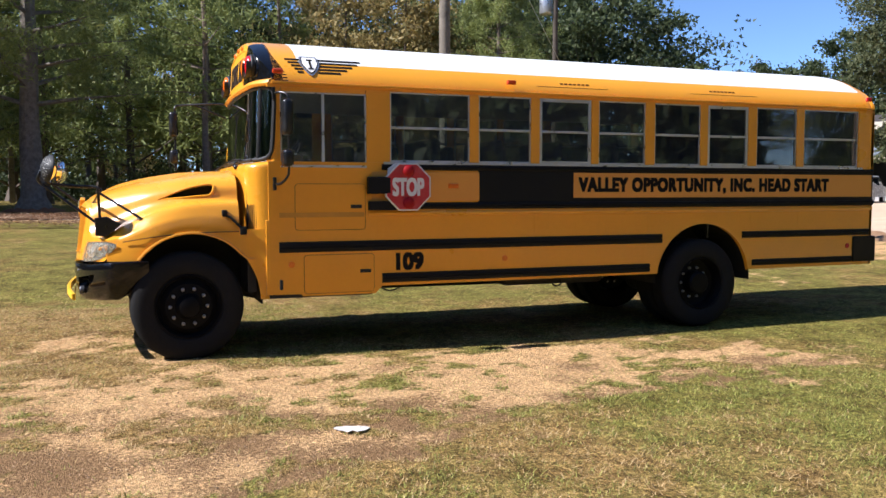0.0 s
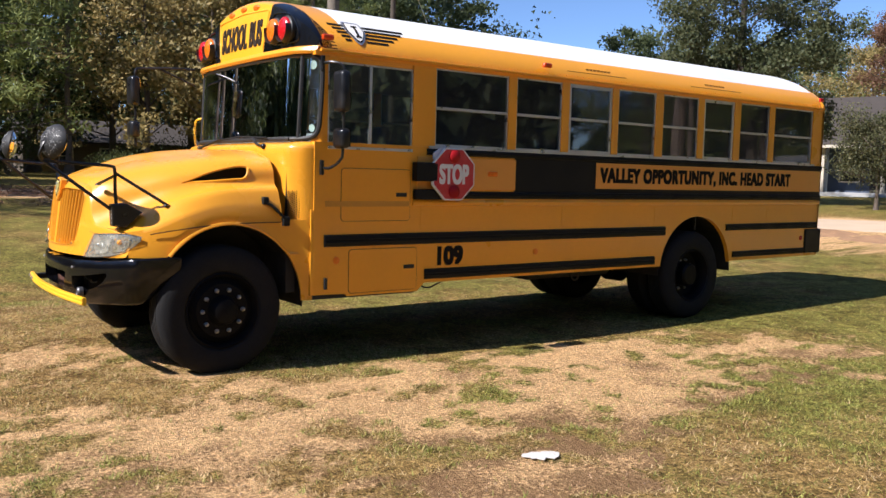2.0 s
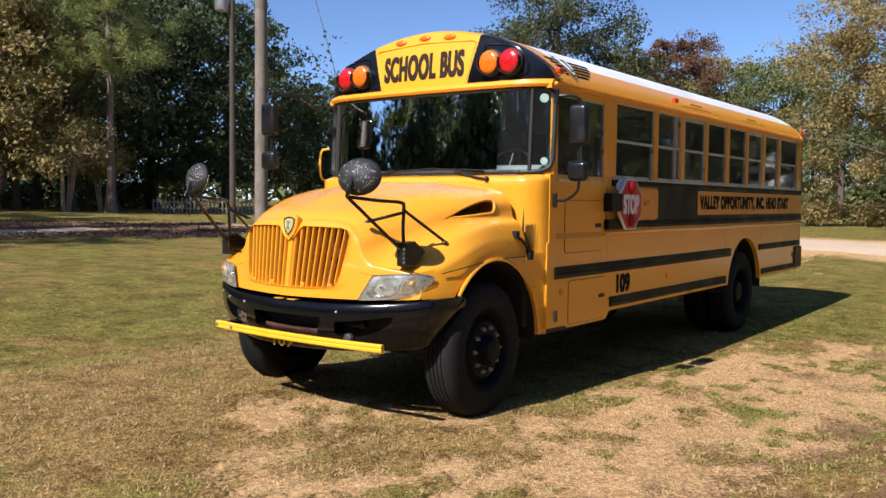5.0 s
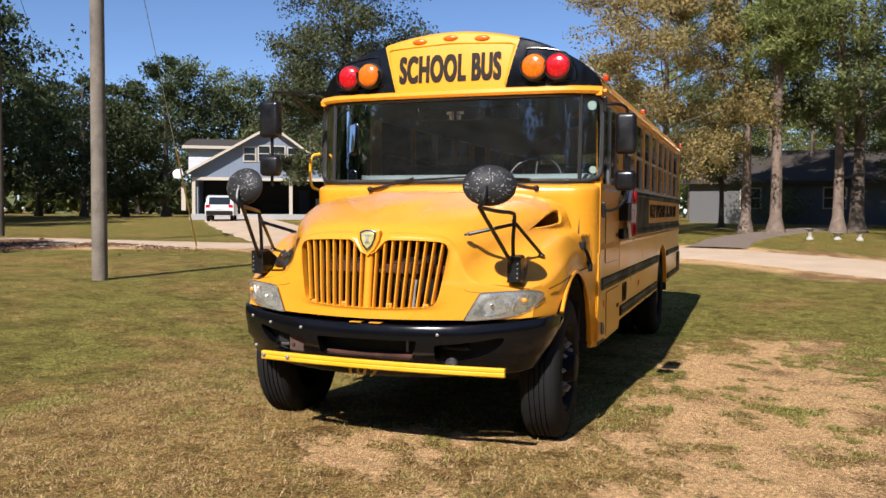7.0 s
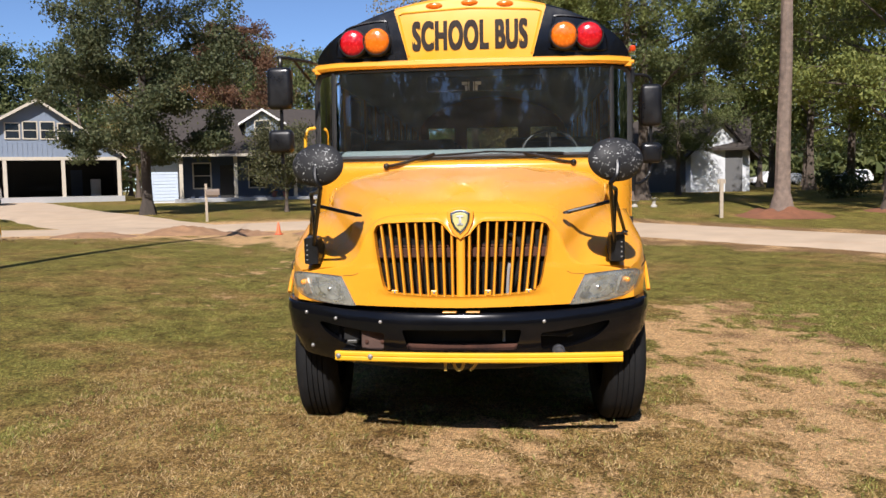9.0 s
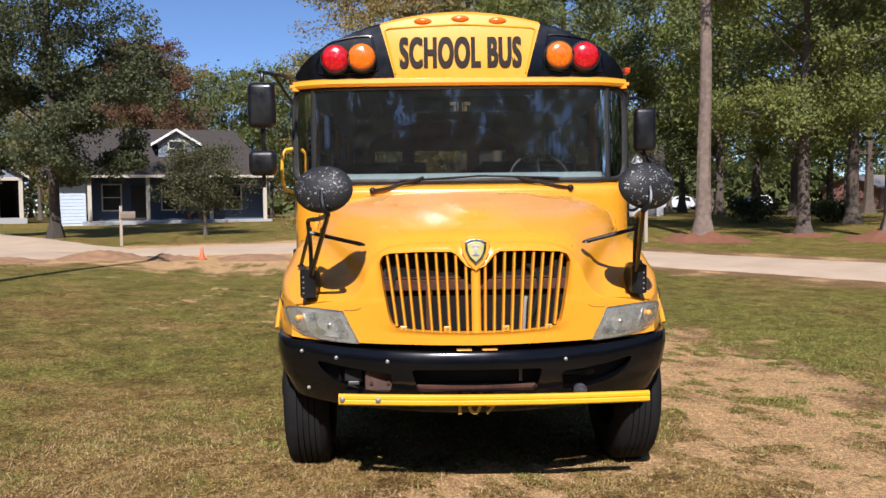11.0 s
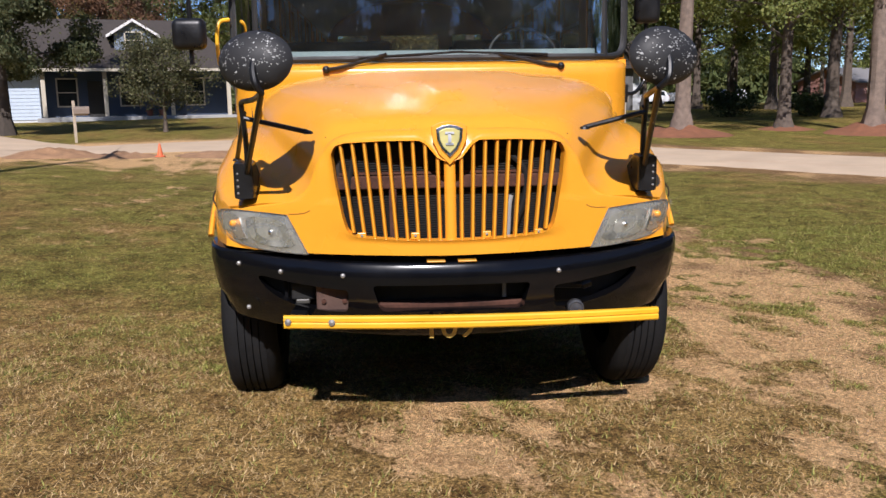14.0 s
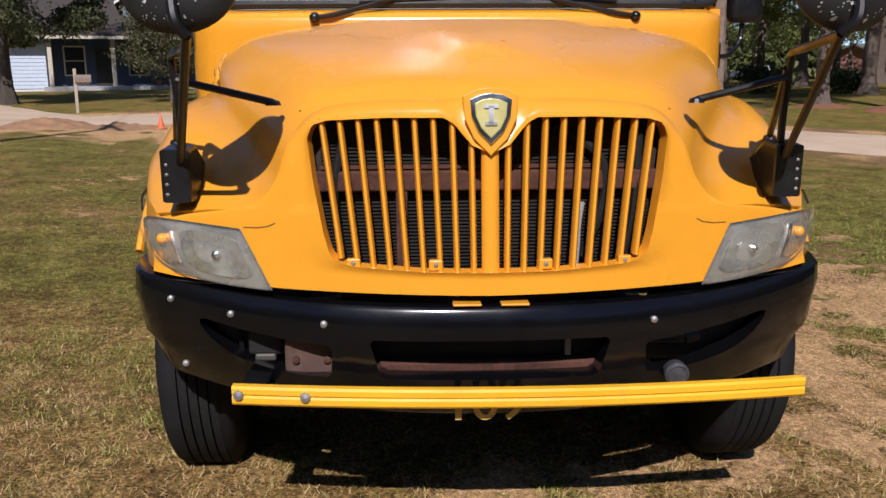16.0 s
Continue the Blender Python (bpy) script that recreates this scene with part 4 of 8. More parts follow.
for y in (-0.40, -0.16, 0.16, 0.40):
    part("grille_foot", box(bm_new(), nose_x(y, 1.0) - 0.004, nose_x(y, 1.0) + 0.02, y - 0.02, y + 0.02, 0.995, 1.026, 0.004), m_hood, nose)
    part("screw", lathe(bm_new(), [(0.007, 0), (0.006, 0.005), (0.0001, 0.006)], Matrix.Translation((nose_x(y, 1.0) - 0.003, y, 1.013)) @ pose(0, 0, 0, 0, -90), 8), m_nut, nose)
# radiator behind the grille
rad = part("radiator", box(bm_new(), -0.20, -0.12, -0.56, 0.56, 0.95, 1.45), m_radiator, bus, "black radiator core behind the grille")
for i in range(44):
    part("fin", box(bm_new(), -0.212, -0.198, -0.50, 0.50, 0.96 + i * 0.011, 0.965 + i * 0.011), m_under, rad)
part("cross_beam", box(bm_new(), -0.25, -0.212, -0.55, 0.55, 1.21, 1.27, 0.006), m_rust, rad, "rusty brown cross beam")
part("brace", box(bm_new(), -0.245, -0.213, 0.24, 0.275, 0.95, 1.24, 0.004), m_rust, rad)
bm = bm_new()
tube(bm, smooth_path([(-0.235, -0.27, 0.92), (-0.24, -0.275, 1.02), (-0.235, -0.28, 1.11), (-0.23, -0.29, 1.17)], 5), 0.012, 8)
part("hose", bm, m_inner, rad, "pale hose behind the grille", smooth=True)
for pts, r in (([(-0.23, -0.30, 1.0), (-0.24, -0.36, 1.2), (-0.235, -0.33, 1.32), (-0.22, -0.2, 1.40)], 0.016), ([(-0.23, -0.42, 0.98), (-0.24, -0.45, 1.15), (-0.23, -0.46, 1.38)], 0.013), ([(-0.23, 0.44, 1.0), (-0.24, 0.46, 1.2), (-0.235, 0.43, 1.36)], 0.014)):
    part("dark_hose", tube(bm_new(), smooth_path(pts, 6), r, 8), m_rubber, rad, smooth=True)
part("rail", box(bm_new(), -0.228, -0.205, -0.5, 0.5, 1.275, 1.286), m_rust, rad)
# emblem
back = shield_plate(1.06, 0.03, -0.012, Matrix.Translation((nose_x(0, 1.43) - 0.006, 0, 1.428)) @ pose(0, 0, 0, 0, 7) @ pose(0, 0, 0, 0, 0, -90))
eb = part("emblem", back, m_hood, bus, "shield emblem in chrome on a yellow ground")
EM = Matrix.Translation((nose_x(0, 1.43) - 0.006, 0, 1.433)) @ pose(0, 0, 0, 0, 7) @ pose(0, 0, 0, 0, 0, -90)
part("emblem_rim", shield_plate(0.80, -0.010, -0.020, EM), m_chrome, eb, "chrome rim")
part("emblem_face", shield_plate(0.62, -0.018, -0.023, EM), mat("emblem_gold", (0.58, 0.52, 0.20), 0.35, metal=0.3), eb)
bm = bm_new()
boxm(bm, EM @ Matrix.Translation((0, -0.025, 0.004)), 0.014, 0.006, 0.05)
boxm(bm, EM @ Matrix.Translation((0, -0.025, 0.028)), 0.04, 0.006, 0.01)
boxm(bm, EM @ Matrix.Translation((0, -0.025, -0.02)), 0.034, 0.006, 0.01)
part("emblem_bar", bm, m_alu, eb)
# headlamps
for s in (-1, 1):
    top = [(-0.243, 0.735, 1.103), (-0.192, 0.87, 1.114), (-0.13, 0.985, 1.120), (-0.065, 1.052, 1.116), (-0.01, 1.086, 1.100)]
    bot = [(-0.296, 0.64, 0.927), (-0.238, 0.79, 0.936), (-0.165, 0.935, 0.955), (-0.092, 1.03, 0.992), (-0.012, 1.085, 1.07)]
    T = smooth_path(top, 5)
    B = smooth_path(bot, 5)
    def sheet(off, ins):
        rows = []
        n = len(T)
        for i, (a, b) in enumerate(zip(T, B)):
            nrm = Vector((-0.8 + 0.5 * i / n, 0.35 + 0.6 * i / n, 0.1)).normalized()
            row = []
            for k in range(9):
                t = ins + (1 - 2 * ins) * k / 8
                p = a.lerp(b, t) + Vector((-0.016, 0.004, 0)) + nrm * (off + 0.012 * math.sin(math.pi * t) * math.sin(math.pi * min(1, (i + 1.5) / n * 1.1) * 0.9))
                row.append((p.x, s * p.y, p.z))
            rows.append(row)
        return rows
    bm = bm_new()
    grid(bm, sheet(0.004, 0))
    hl = part("headlamp", bm, m_lampdark, bus, "hazy headlamp with an amber turn bulb", smooth=True)
    R = sheet(0.010, 0.13)
    last = len(R) - 1
    # one broad oval reflector, a bright rib, and a smaller reflector with the turn bulb
    for name, lo, hi in (("reflector", 1, int(last * 0.42)), ("turn_reflector", int(last * 0.48), int(last * 0.78))):
        rows_ = []
        for i in range(lo, hi + 1):
            u = 2 * (i - lo) / (hi - lo) - 1
            pinch = math.sqrt(max(0.05, 1 - 0.55 * abs(u) ** 4))
            mid_ = Vector(R[i][4])
            rows_.append([tuple(mid_ + (Vector(p) - mid_) * pinch + Vector((0.010 * (1 - u * u) * (1 - ((k - 4) / 4) ** 2), 0, 0))) for k, p in enumerate(R[i])])
        bm = bm_new()
        grid(bm, rows_)
        part(name, bm, m_lampback, hl, "silvered reflector", smooth=True)
    rib = R[int(last * 0.45)]
    part("reflector_rib", tube(bm_new(), [rib[k] for k in range(1, 8)], 0.005, 6), m_chrome, hl, "bright upright rib", smooth=True)
    main = Vector(R[int(last * 0.22)][4])
    part("bulb_cap", lathe(bm_new(), [(0.013, 0.0), (0.012, 0.012), (0.006, 0.018), (0.0001, 0.019)], Matrix.Translation(main) @ pose(0, 0, 0, 0, -90, s * -24), 16), m_chrome, hl, smooth=True)
    bm = bm_new()
    bmesh.ops.create_uvsphere(bm, u_segments=14, v_segments=8, radius=0.017, matrix=Matrix.Translation(Vector(R[int(last * 0.58)][3]) + Vector((-0.002, 0, 0))))
    part("turn_bulb", bm, m_turn, hl, "amber turn bulb", smooth=True)
    bm = bm_new()
    grid(bm, sheet(0.026, 0.0))
    g = part("lens", bm, m_lampglass, hl, "scratched clear lens", smooth=True)
    g.visible_shadow = False
    bm = bm_new()
    loop = [(p.x, s * p.y, p.z) for p in T] + [(p.x, s * p.y, p.z) for p in B[::-1]]
    tube(bm, [(x - 0.026, y * 1.008, z) for x, y, z in loop + loop[:1]], 0.0022, 6)
    part("bezel", bm, m_lamphaze, hl, smooth=True)
    bm = bm_new()
    tube(bm, [(nose_x(y, z) - 0.001, s * y, z) for y, z in ((0.735, 1.105), (0.69, 1.106), (0.655, 1.112), (0.635, 1.122))], 0.002, 5)
    part("nose_seam", bm, m_seam, hood)
    # seam of the fender, hood latch and rear fender
    bm = bm_new()
    sm = [(0.03, 1.112, 1.12), (0.2, 1.158, 1.15), (0.5, 1.176, 1.185), (0.8, 1.181, 1.198), (1.03, 1.186, 1.20)]
    tube(bm, smooth_path([(x, s * (y + 0.006), z) for x, y, z in sm], 4), 0.004, 5)
    part("fender_seam", bm, m_letterworn, hood)
    bm = bm_new()
    tube(bm, [(0.90, s * 1.17, 1.36), (0.96, s * 1.185, 1.33), (1.02, s * 1.20, 1.27), (1.07, s * 1.20, 1.22)], 0.012, 6)
    box(bm, 0.885, 0.935, s * 1.14, s * 1.185, 1.34, 1.40, 0.008)
    box(bm, 1.045, 1.105, s * 1.16, s * 1.21, 1.17, 1.245, 0.008)
    part("hood_latch", bm, m_rubber, hood, "black rubber hood latch", smooth=True)
    bm = bm_new()
    rows = []
    for i in range(19):
        z = 0.56 + 0.66 * i / 18
        q = (z - AZ) / 0.645
        xa = AX + 0.605 * math.sqrt(max(0.0, 1 - q * q)) if q < 0.72 else 1.04
        xb = 1.30 if z < 1.0 else 1.30 - 0.13 * ((z - 1.0) / 0.45) ** 1.3
        rows.append([(xa + (xb - xa) * j / 6, s * (1.182 + 0.034 * (j / 6) ** 2 - 0.012 * max(0.0, (z - 1.2) / 0.25)), z) for j in range(7)])
    grid(bm, rows)
    thicken(bm, -0.03 * s)
    part("rear_fender", bm, m_hood, bus, "yellow rear part of the front fender", smooth=True)
    # rounded lip along the wheel arch
    bm = bm_new()
    tube(bm, [(x, s * 1.178, arch_z(x)) for x in [0.15 + 0.0535 * i for i in range(21)]], 0.014, 6)
    part("arch_lip", bm, m_hood, hood, smooth=True)
    # dark inner wheel housing
    bm = bm_new()
    arcs = [(AX + 0.63 * math.cos(radians(a)), AZ + 0.635 * math.sin(radians(a))) for a in range(-4, 160, 8)]
    grid(bm, [[(x, s * 0.62, z), (x, s * 1.14, z)] for x, z in arcs])
    prism(bm, arcs, "y", s * 0.60, s * 0.62)
    part("wheel_housing", bm, m_under, bus)
    part("cab_corner", box(bm_new(), 1.275, 1.31, s * 1.12, s * (HW - 0.002), 0.60, 1.30, 0.006), m_yellow, bus)
    part("step_hinge", box(bm_new(), 1.395, 1.425, s * HW, s * (HW + 0.02), 0.645, 0.74, 0.006), m_gasket, bus)

# ---- bumper ----
def bump_x(y):
    return -0.41 + 0.31 * (abs(y) / 1.1) ** 2.3
path = [(0.24, -1.165), (0.10, -1.165), (0.02, -1.15), (-0.05, -1.13)] + [(bump_x(y), y) for y in [-1.09 + 0.0545 * i for i in range(41)]] + [(-0.05, 1.13), (0.02, 1.15), (0.10, 1.165), (0.24, 1.165)]
bm = bm_new()
rings = []
pv = [Vector((x, y)) for x, y in path]
for i, p in enumerate(pv):
    d = (pv[min(i + 1, len(pv) - 1)] - pv[max(i - 1, 0)]).normalized()
    nr = Vector((-d.y, d.x))
    e = abs(p.y) / 1.16
    zt = 0.888 + 0.06 * e ** 3
    zb = 0.545 + 0.05 * e ** 2 + 0.20 * smoothstep(-0.06, 0.24, p.x)
    prof = [(0.0, zt - 0.012), (0.012, zt), (0.06, zt), (0.075, zt - 0.02), (0.075, zb + 0.02), (0.05, zb), (0.03, zb), (0.012, zb + 0.02), (0.006, zb + 0.10), (-0.012, zb + 0.14), (-0.008, zt - 0.07)]
    rings.append([bm.verts.new((p.x - nr.x * o + 0.02 * ((zt - z) / 0.36) ** 2, (p.y - nr.y * o) * (1 - 0.07 * max(0.0, (zt - z) / 0.36) ** 1.6), z)) for o, z in prof])
for a, b in zip(rings, rings[1:]):
    for j in range(len(a)):
        bm.faces.new((a[j], a[(j + 1) % len(a)], b[(j + 1) % len(a)], b[j]))
bm.faces.new(rings[0])
bm.faces.new(rings[-1][::-1])
def rounded(poly, n=4):
    return [(p.x, p.y) for p in smooth_path([(a, b, 0) for a, b in poly + poly[:1]], n)[:-1]]
cutters = [prism(bm_new(), [(-0.325, 0.678), (-0.355, 0.778), (-0.345, 0.79), (0.345, 0.79), (0.355, 0.778), (0.325, 0.678), (0.305, 0.668), (-0.305, 0.668)], "x", -0.7, -0.2)]
for s in (-1, 1):
    pl = [(s * y, z) for y, z in ((0.485, 0.664), (0.472, 0.68), (0.468, 0.755), (0.482, 0.768), (0.58, 0.776), (0.74, 0.797), (0.87, 0.82), (0.89, 0.815), (0.885, 0.795), (0.85, 0.755), (0.80, 0.722), (0.73, 0.692), (0.64, 0.672), (0.56, 0.664))]
    cutters.append(prism(bm_new(), pl, "x", -0.7, -0.02))
bumper = part("front_bumper", cut(bm, cutters), m_bumper, bus, "glossy black steel bumper with openings", smooth=True, sharp=40)
for y, z in ((0.985, 0.87), (0.78, 0.845), (0.49, 0.835), (-0.49, 0.835), (0.945, 0.665)):
    part("bumper_bolt", lathe(bm_new(), [(0.011, -0.004), (0.010, 0.004), (0.005, 0.007), (0.0001, 0.008)], Matrix.Translation((bump_x(y) - 0.01, y, z)) @ pose(0, 0, 0, 0, -90), 10), m_nut, bumper, smooth=True)
lettering("bumper_number", "109", 0.205, 0.10, Matrix.Translation((bump_x(0) - 0.008, 0.004, 0.597)) @ FACE_F, mat("number_yellow", (0.62, 0.42, 0.09), 0.6, vary=0.2, scale=20), bumper, "yellow stencilled number", bold=0.009)
# fitting behind the openings
m_plate = mat("brown_plate", (0.105, 0.062, 0.048), 0.7, vary=0.3, scale=20, bump=0.2, spec=0.3)
part("tow_plate", box(bm_new(), -0.30, -0.27, 0.46, 0.62, 0.65, 0.79, 0.01), m_plate, bumper, "rusty mounting plate with bolts")
for y in (0.49, 0.585):
    for z in (0.705, 0.775):
        part("plate_bolt", lathe(bm_new(), [(0.012, 0), (0.012, 0.01), (0.0001, 0.012)], Matrix.Translation((-0.30, y, z)) @ pose(0, 0, 0, 0, -90), 6), m_rust, bumper)
# panels added to keep the bumper's side openings dark
for s in (-1, 1):
    part("backing_panel", box(bm_new(), -0.14, -0.10, s * 0.44, s * 0.90, 0.64, 0.84, 0.004), m_under, bumper, "dirty black panel added behind the bumper to darken its openings")
part("lamp_bracket", box(bm_new(), -0.24, -0.15, 0.63, 0.74, 0.70, 0.78, 0.01), m_under, bumper)
part("pale_fitting", box(bm_new(), -0.245, -0.20, 0.655, 0.72, 0.682, 0.705, 0.006), m_lamphaze, bumper, "grey plastic fitting")
part("strut", box(bm_new(), -0.20, -0.18, 0.76, 0.775, 0.64, 0.82), m_rim, bumper)
bm = bm_new()
tube(bm, [(-0.25, -0.47, 0.75), (-0.25, -0.62, 0.745)], 0.022, 8)
tube(bm, [(-0.25, -0.62, 0.745), (-0.25, -0.66, 0.76)], 0.03, 8)
part("pipe", bm, m_plastic, bumper, smooth=True)
part("crossmember", box(bm_new(), -0.30, -0.20, -0.40, 0.40, 0.645, 0.69, 0.01), m_rust, bumper)
part("splash_panel", box(bm_new(), -0.248, -0.236, -0.42, 0.58, 0.57, 0.84, 0.003), m_under, bumper, "dirty black splash panel")
bm = bm_new()
tube(bm, [(-0.28, -0.25, 0.70), (-0.28, -0.25, 0.84)], 0.010, 8)
part("drain_hose", bm, m_inner, bumper)
for y in (-0.07, 0.07):
    part("hood_tongue", box(bm_new(), -0.412, -0.34, y - 0.042, y + 0.042, 0.893, 0.900, 0.003), m_hood, bumper)
# folded crossing arm
arm = bm_new()


def arm_x(y):
    return -0.487 + 0.07 * (y / 0.9) ** 2
BX = -0.46
prof = [(0.030, -0.028), (0.006, -0.029), (0.0, -0.022), (0.0, -0.006), (0.005, 0.0), (0.0, 0.006), (0.0, 0.021), (0.006, 0.028), (0.030, 0.028)]
ends = []
for i in range(25):
    y = -0.945 + 1.70 * i / 24
    ends.append([arm.verts.new((arm_x(y) + dx, y, 0.637 + 0.008 * (y / 0.9) + dz)) for dx, dz in prof])
for p, q in zip(ends, ends[1:]):
    for j in range(len(p)):
        arm.faces.new((p[j], p[(j + 1) % len(p)], q[(j + 1) % len(p)], q[j]))
arm.faces.new(ends[0])
arm.faces.new(ends[-1][::-1])
ca = part("crossing_arm", arm, m_bar, bus, "long yellow crossing arm folded along the bumper")
for y, z in ((0.735, 0.65), (0.54, 0.648)):
    part("arm_bolt", lathe(bm_new(), [(0.016, 0), (0.014, 0.01), (0.0001, 0.014)], Matrix.Translation((arm_x(y) + 0.002, y, z - 0.004)) @ pose(0, 0, 0, 0, -90), 12), m_nut, ca, smooth=True)
part("arm_hinge", box(bm_new(), BX + 0.03, bump_x(0.8) + 0.05, 0.66, 0.74, 0.615, 0.66, 0.008), m_panelblack, ca)
part("arm_magnet", lathe(bm_new(), [(0.038, -0.03), (0.038, 0.0), (0.03, 0.010), (0.026, 0.006), (0.0001, 0.008)], Matrix.Translation((bump_x(-0.575) - 0.008, -0.575, 0.652)) @ pose(0, 0, 0, 0, -90), 24), mat("dull_steel", (0.10, 0.10, 0.105), 0.4, metal=0.5, vary=0.2, scale=30), bumper, "grey round arm catch", smooth=True)

# ---- mirrors ----
for s, my in ((-1, -0.887), (1, 0.80)):
    by, cx, cz = s * 0.925, -0.17, 1.612
    fy = my + s * 0.035 if s < 0 else my - 0.02
    bm = bm_new()
    foot = (-0.64, my + (0.038 if s < 0 else -0.03), 1.645)
    tube(bm, smooth_path([(-0.155, by, 1.27), (-0.165, by, 1.45), (cx, by + s * 0.01, cz - 0.03), (cx - 0.03, by, cz), (cx - 0.2, (by + foot[1]) / 2, cz + 0.01), foot], 4), 0.0125, 8)
    tube(bm, [foot, (-0.19, by, 1.29)], 0.0125, 8)
    tube(bm, [(cx, by, 1.565), (0.175, s * 1.03, 1.335)], 0.0115, 8)
    tube(bm, [(cx, by, 1.54), (-0.21, s * 0.64, 1.475)], 0.0115, 8)
    a = part("mirror_arm", bm, m_plastic, bus, "black tubular mirror arm", smooth=True)
    part("arm_foot", lathe(bm_new(), [(0.024, 0), (0.02, 0.012), (0.0001, 0.02)], Matrix.Translation((0.175, s * 1.03, 1.325)), 12), m_plastic, a)
    part("arm_foot", lathe(bm_new(), [(0.024, 0), (0.02, 0.012), (0.0001, 0.02)], Matrix.Translation((-0.21, s * 0.635, 1.465)), 12), m_plastic, a)
    # wedge shaped base plate on the fender
    bm = bm_new()
    prism(bm, [(-0.20, 1.175), (-0.205, 1.335), (-0.10, 1.345), (0.02, 1.275), (-0.06, 1.22), (-0.10, 1.16)], "y", s * 0.895, s * 0.985, 0.012)
    part("mirror_base", bm, m_plastic, a, "black wedge shaped mirror base")
    for z in (1.20, 1.23, 1.26, 1.29):
        part("base_screw", lathe(bm_new(), [(0.006, 0), (0.0001, 0.005)], Matrix.Translation((-0.203, s * 0.965, z)) @ pose(0, 0, 0, 0, -90), 8), m_nut, a)
    mm = Matrix.Translation((-0.565, my, 1.775)) @ pose(0, 0, 0, 0, 10, s * -14)
    bm = lathe(bm_new(), [(1.0, 0.10), (1.02, 0.0), (0.98, -0.12), (0.86, -0.34), (0.62, -0.55), (0.33, -0.67), (0.0001, -0.70)], mm @ pose(0, 0, 0, 0, 90) @ Matrix.Diagonal((0.122, 0.158, 0.1, 1)), 36)
    cm = part("crossview_mirror", bm, m_worn, bus, "oval black mirror back with flaked pale spots", smooth=True)
    bm = lathe(bm_new(), [(0.97, 0.08), (0.8, 0.3), (0.5, 0.48), (0.2, 0.55), (0.0001, 0.56)], mm @ pose(0, 0, 0, 0, 90) @ Matrix.Diagonal((0.122, 0.158, 0.1, 1)), 36)
    part("mirror_glass", bm, m_mirror, cm, smooth=True)
    bm = bm_new()
    tube(bm, smooth_path([foot, (foot[0] - 0.02, my + 0.01 * -s, 1.68), (foot[0] - 0.005, my, 1.73), (foot[0] + 0.015, my, 1.77)], 5), 0.014, 8)
    part("mirror_stem", bm, m_plastic, cm, smooth=True)
    # flaked paint: irregular pale chips lying on the dome
    rnd = random.Random(5 + s)
    bm = bm_new()
    M3 = mm @ pose(0, 0, 0, 0, 90) @ Matrix.Diagonal((0.122, 0.158, 0.1, 1))
    prof = [(0.98, -0.12), (0.86, -0.34), (0.62, -0.55), (0.33, -0.67), (0.0, -0.70)]
    for i in range(260):
        r = 0.92 * math.sqrt(rnd.random())
        a = rnd.random() * 2 * math.pi
        if noise.noise((3 * r * math.cos(a), 3 * r * math.sin(a), 2 + s)) < -0.12:
            continue
        for (r1, h1), (r0, h0) in zip(prof, prof[1:]):
            if r0 <= r <= r1:
                h = h0 + (h1 - h0) * (r - r0) / (r1 - r0)
        c = Vector((r * math.cos(a), r * math.sin(a), h - 0.012))
        k = rnd.uniform(0.010, 0.026) if rnd.random() < 0.88 else rnd.uniform(0.03, 0.05)
        n = rnd.randint(4, 6)
        vs = []
        for q in range(n):
            w = 2 * math.pi * q / n + rnd.uniform(-0.4, 0.4)
            rr = k * rnd.uniform(0.5, 1.2)
            pr = Vector((c.x + rr * math.cos(w), c.y + rr * math.sin(w), 0))
            rq = min(0.97, math.hypot(pr.x, pr.y))
            for (r1, h1), (r0, h0) in zip(prof, prof[1:]):
                if r0 <= rq <= r1:
                    pr.z = h0 + (h1 - h0) * (rq - r0) / (r1 - r0) - 0.014
            vs.append(bm.verts.new(M3 @ pr))
        bm.faces.new(vs)
    part("paint_chips", bm, mat("bare_plastic", (0.38, 0.38, 0.37), 0.6, island=0.35), cm)["kind"] = "stuff"
# door mirrors
def housing(cx, cy, cz, w, h, d, bev):
    return box(bm_new(), cx - d / 2, cx + d / 2, cy - w / 2, cy + w / 2, cz - h / 2, cz + h / 2, bev, 4)
MY = 7.89 - YC
bm = bm_new()
tube(bm, smooth_path([(1.36, -HW, 2.47), (1.40, -HW - 0.10, 2.475), (1.46, MY, 2.44), (1.465, MY, 2.3), (1.465, MY, 1.80), (1.45, MY + 0.02, 1.70), (1.40, -HW - 0.08, 1.64), (1.36, -HW, 1.64)], 5), 0.012, 8)
a = part("mirror_bracket", bm, m_plastic, bus, "black mirror bracket", smooth=True)
for z in (2.47, 1.64):
    part("bracket_foot", box(bm_new(), 1.345, 1.375, -HW, -HW - 0.03, z - 0.06, z + 0.06, 0.006), m_plastic, a)
fm = part("flat_mirror", housing(1.45, MY, 2.245, 0.165, 0.325, 0.09, 0.036), m_plastic, bus, "black flat mirror housing", smooth=True)
part("mirror_glass", box(bm_new(), 1.494, 1.497, MY - 0.07, MY + 0.07, 2.10, 2.39), m_mirror, fm)
fm = part("convex_mirror", housing(1.45, MY, 1.875, 0.165, 0.16, 0.09, 0.036), m_plastic, bus, "small black convex mirror housing", smooth=True)
part("mirror_glass", box(bm_new(), 1.494, 1.497, MY - 0.065, MY + 0.065, 1.81, 1.94), m_mirror, fm)
RX, RY = 0.63, 10.62 - YC
bm = bm_new()
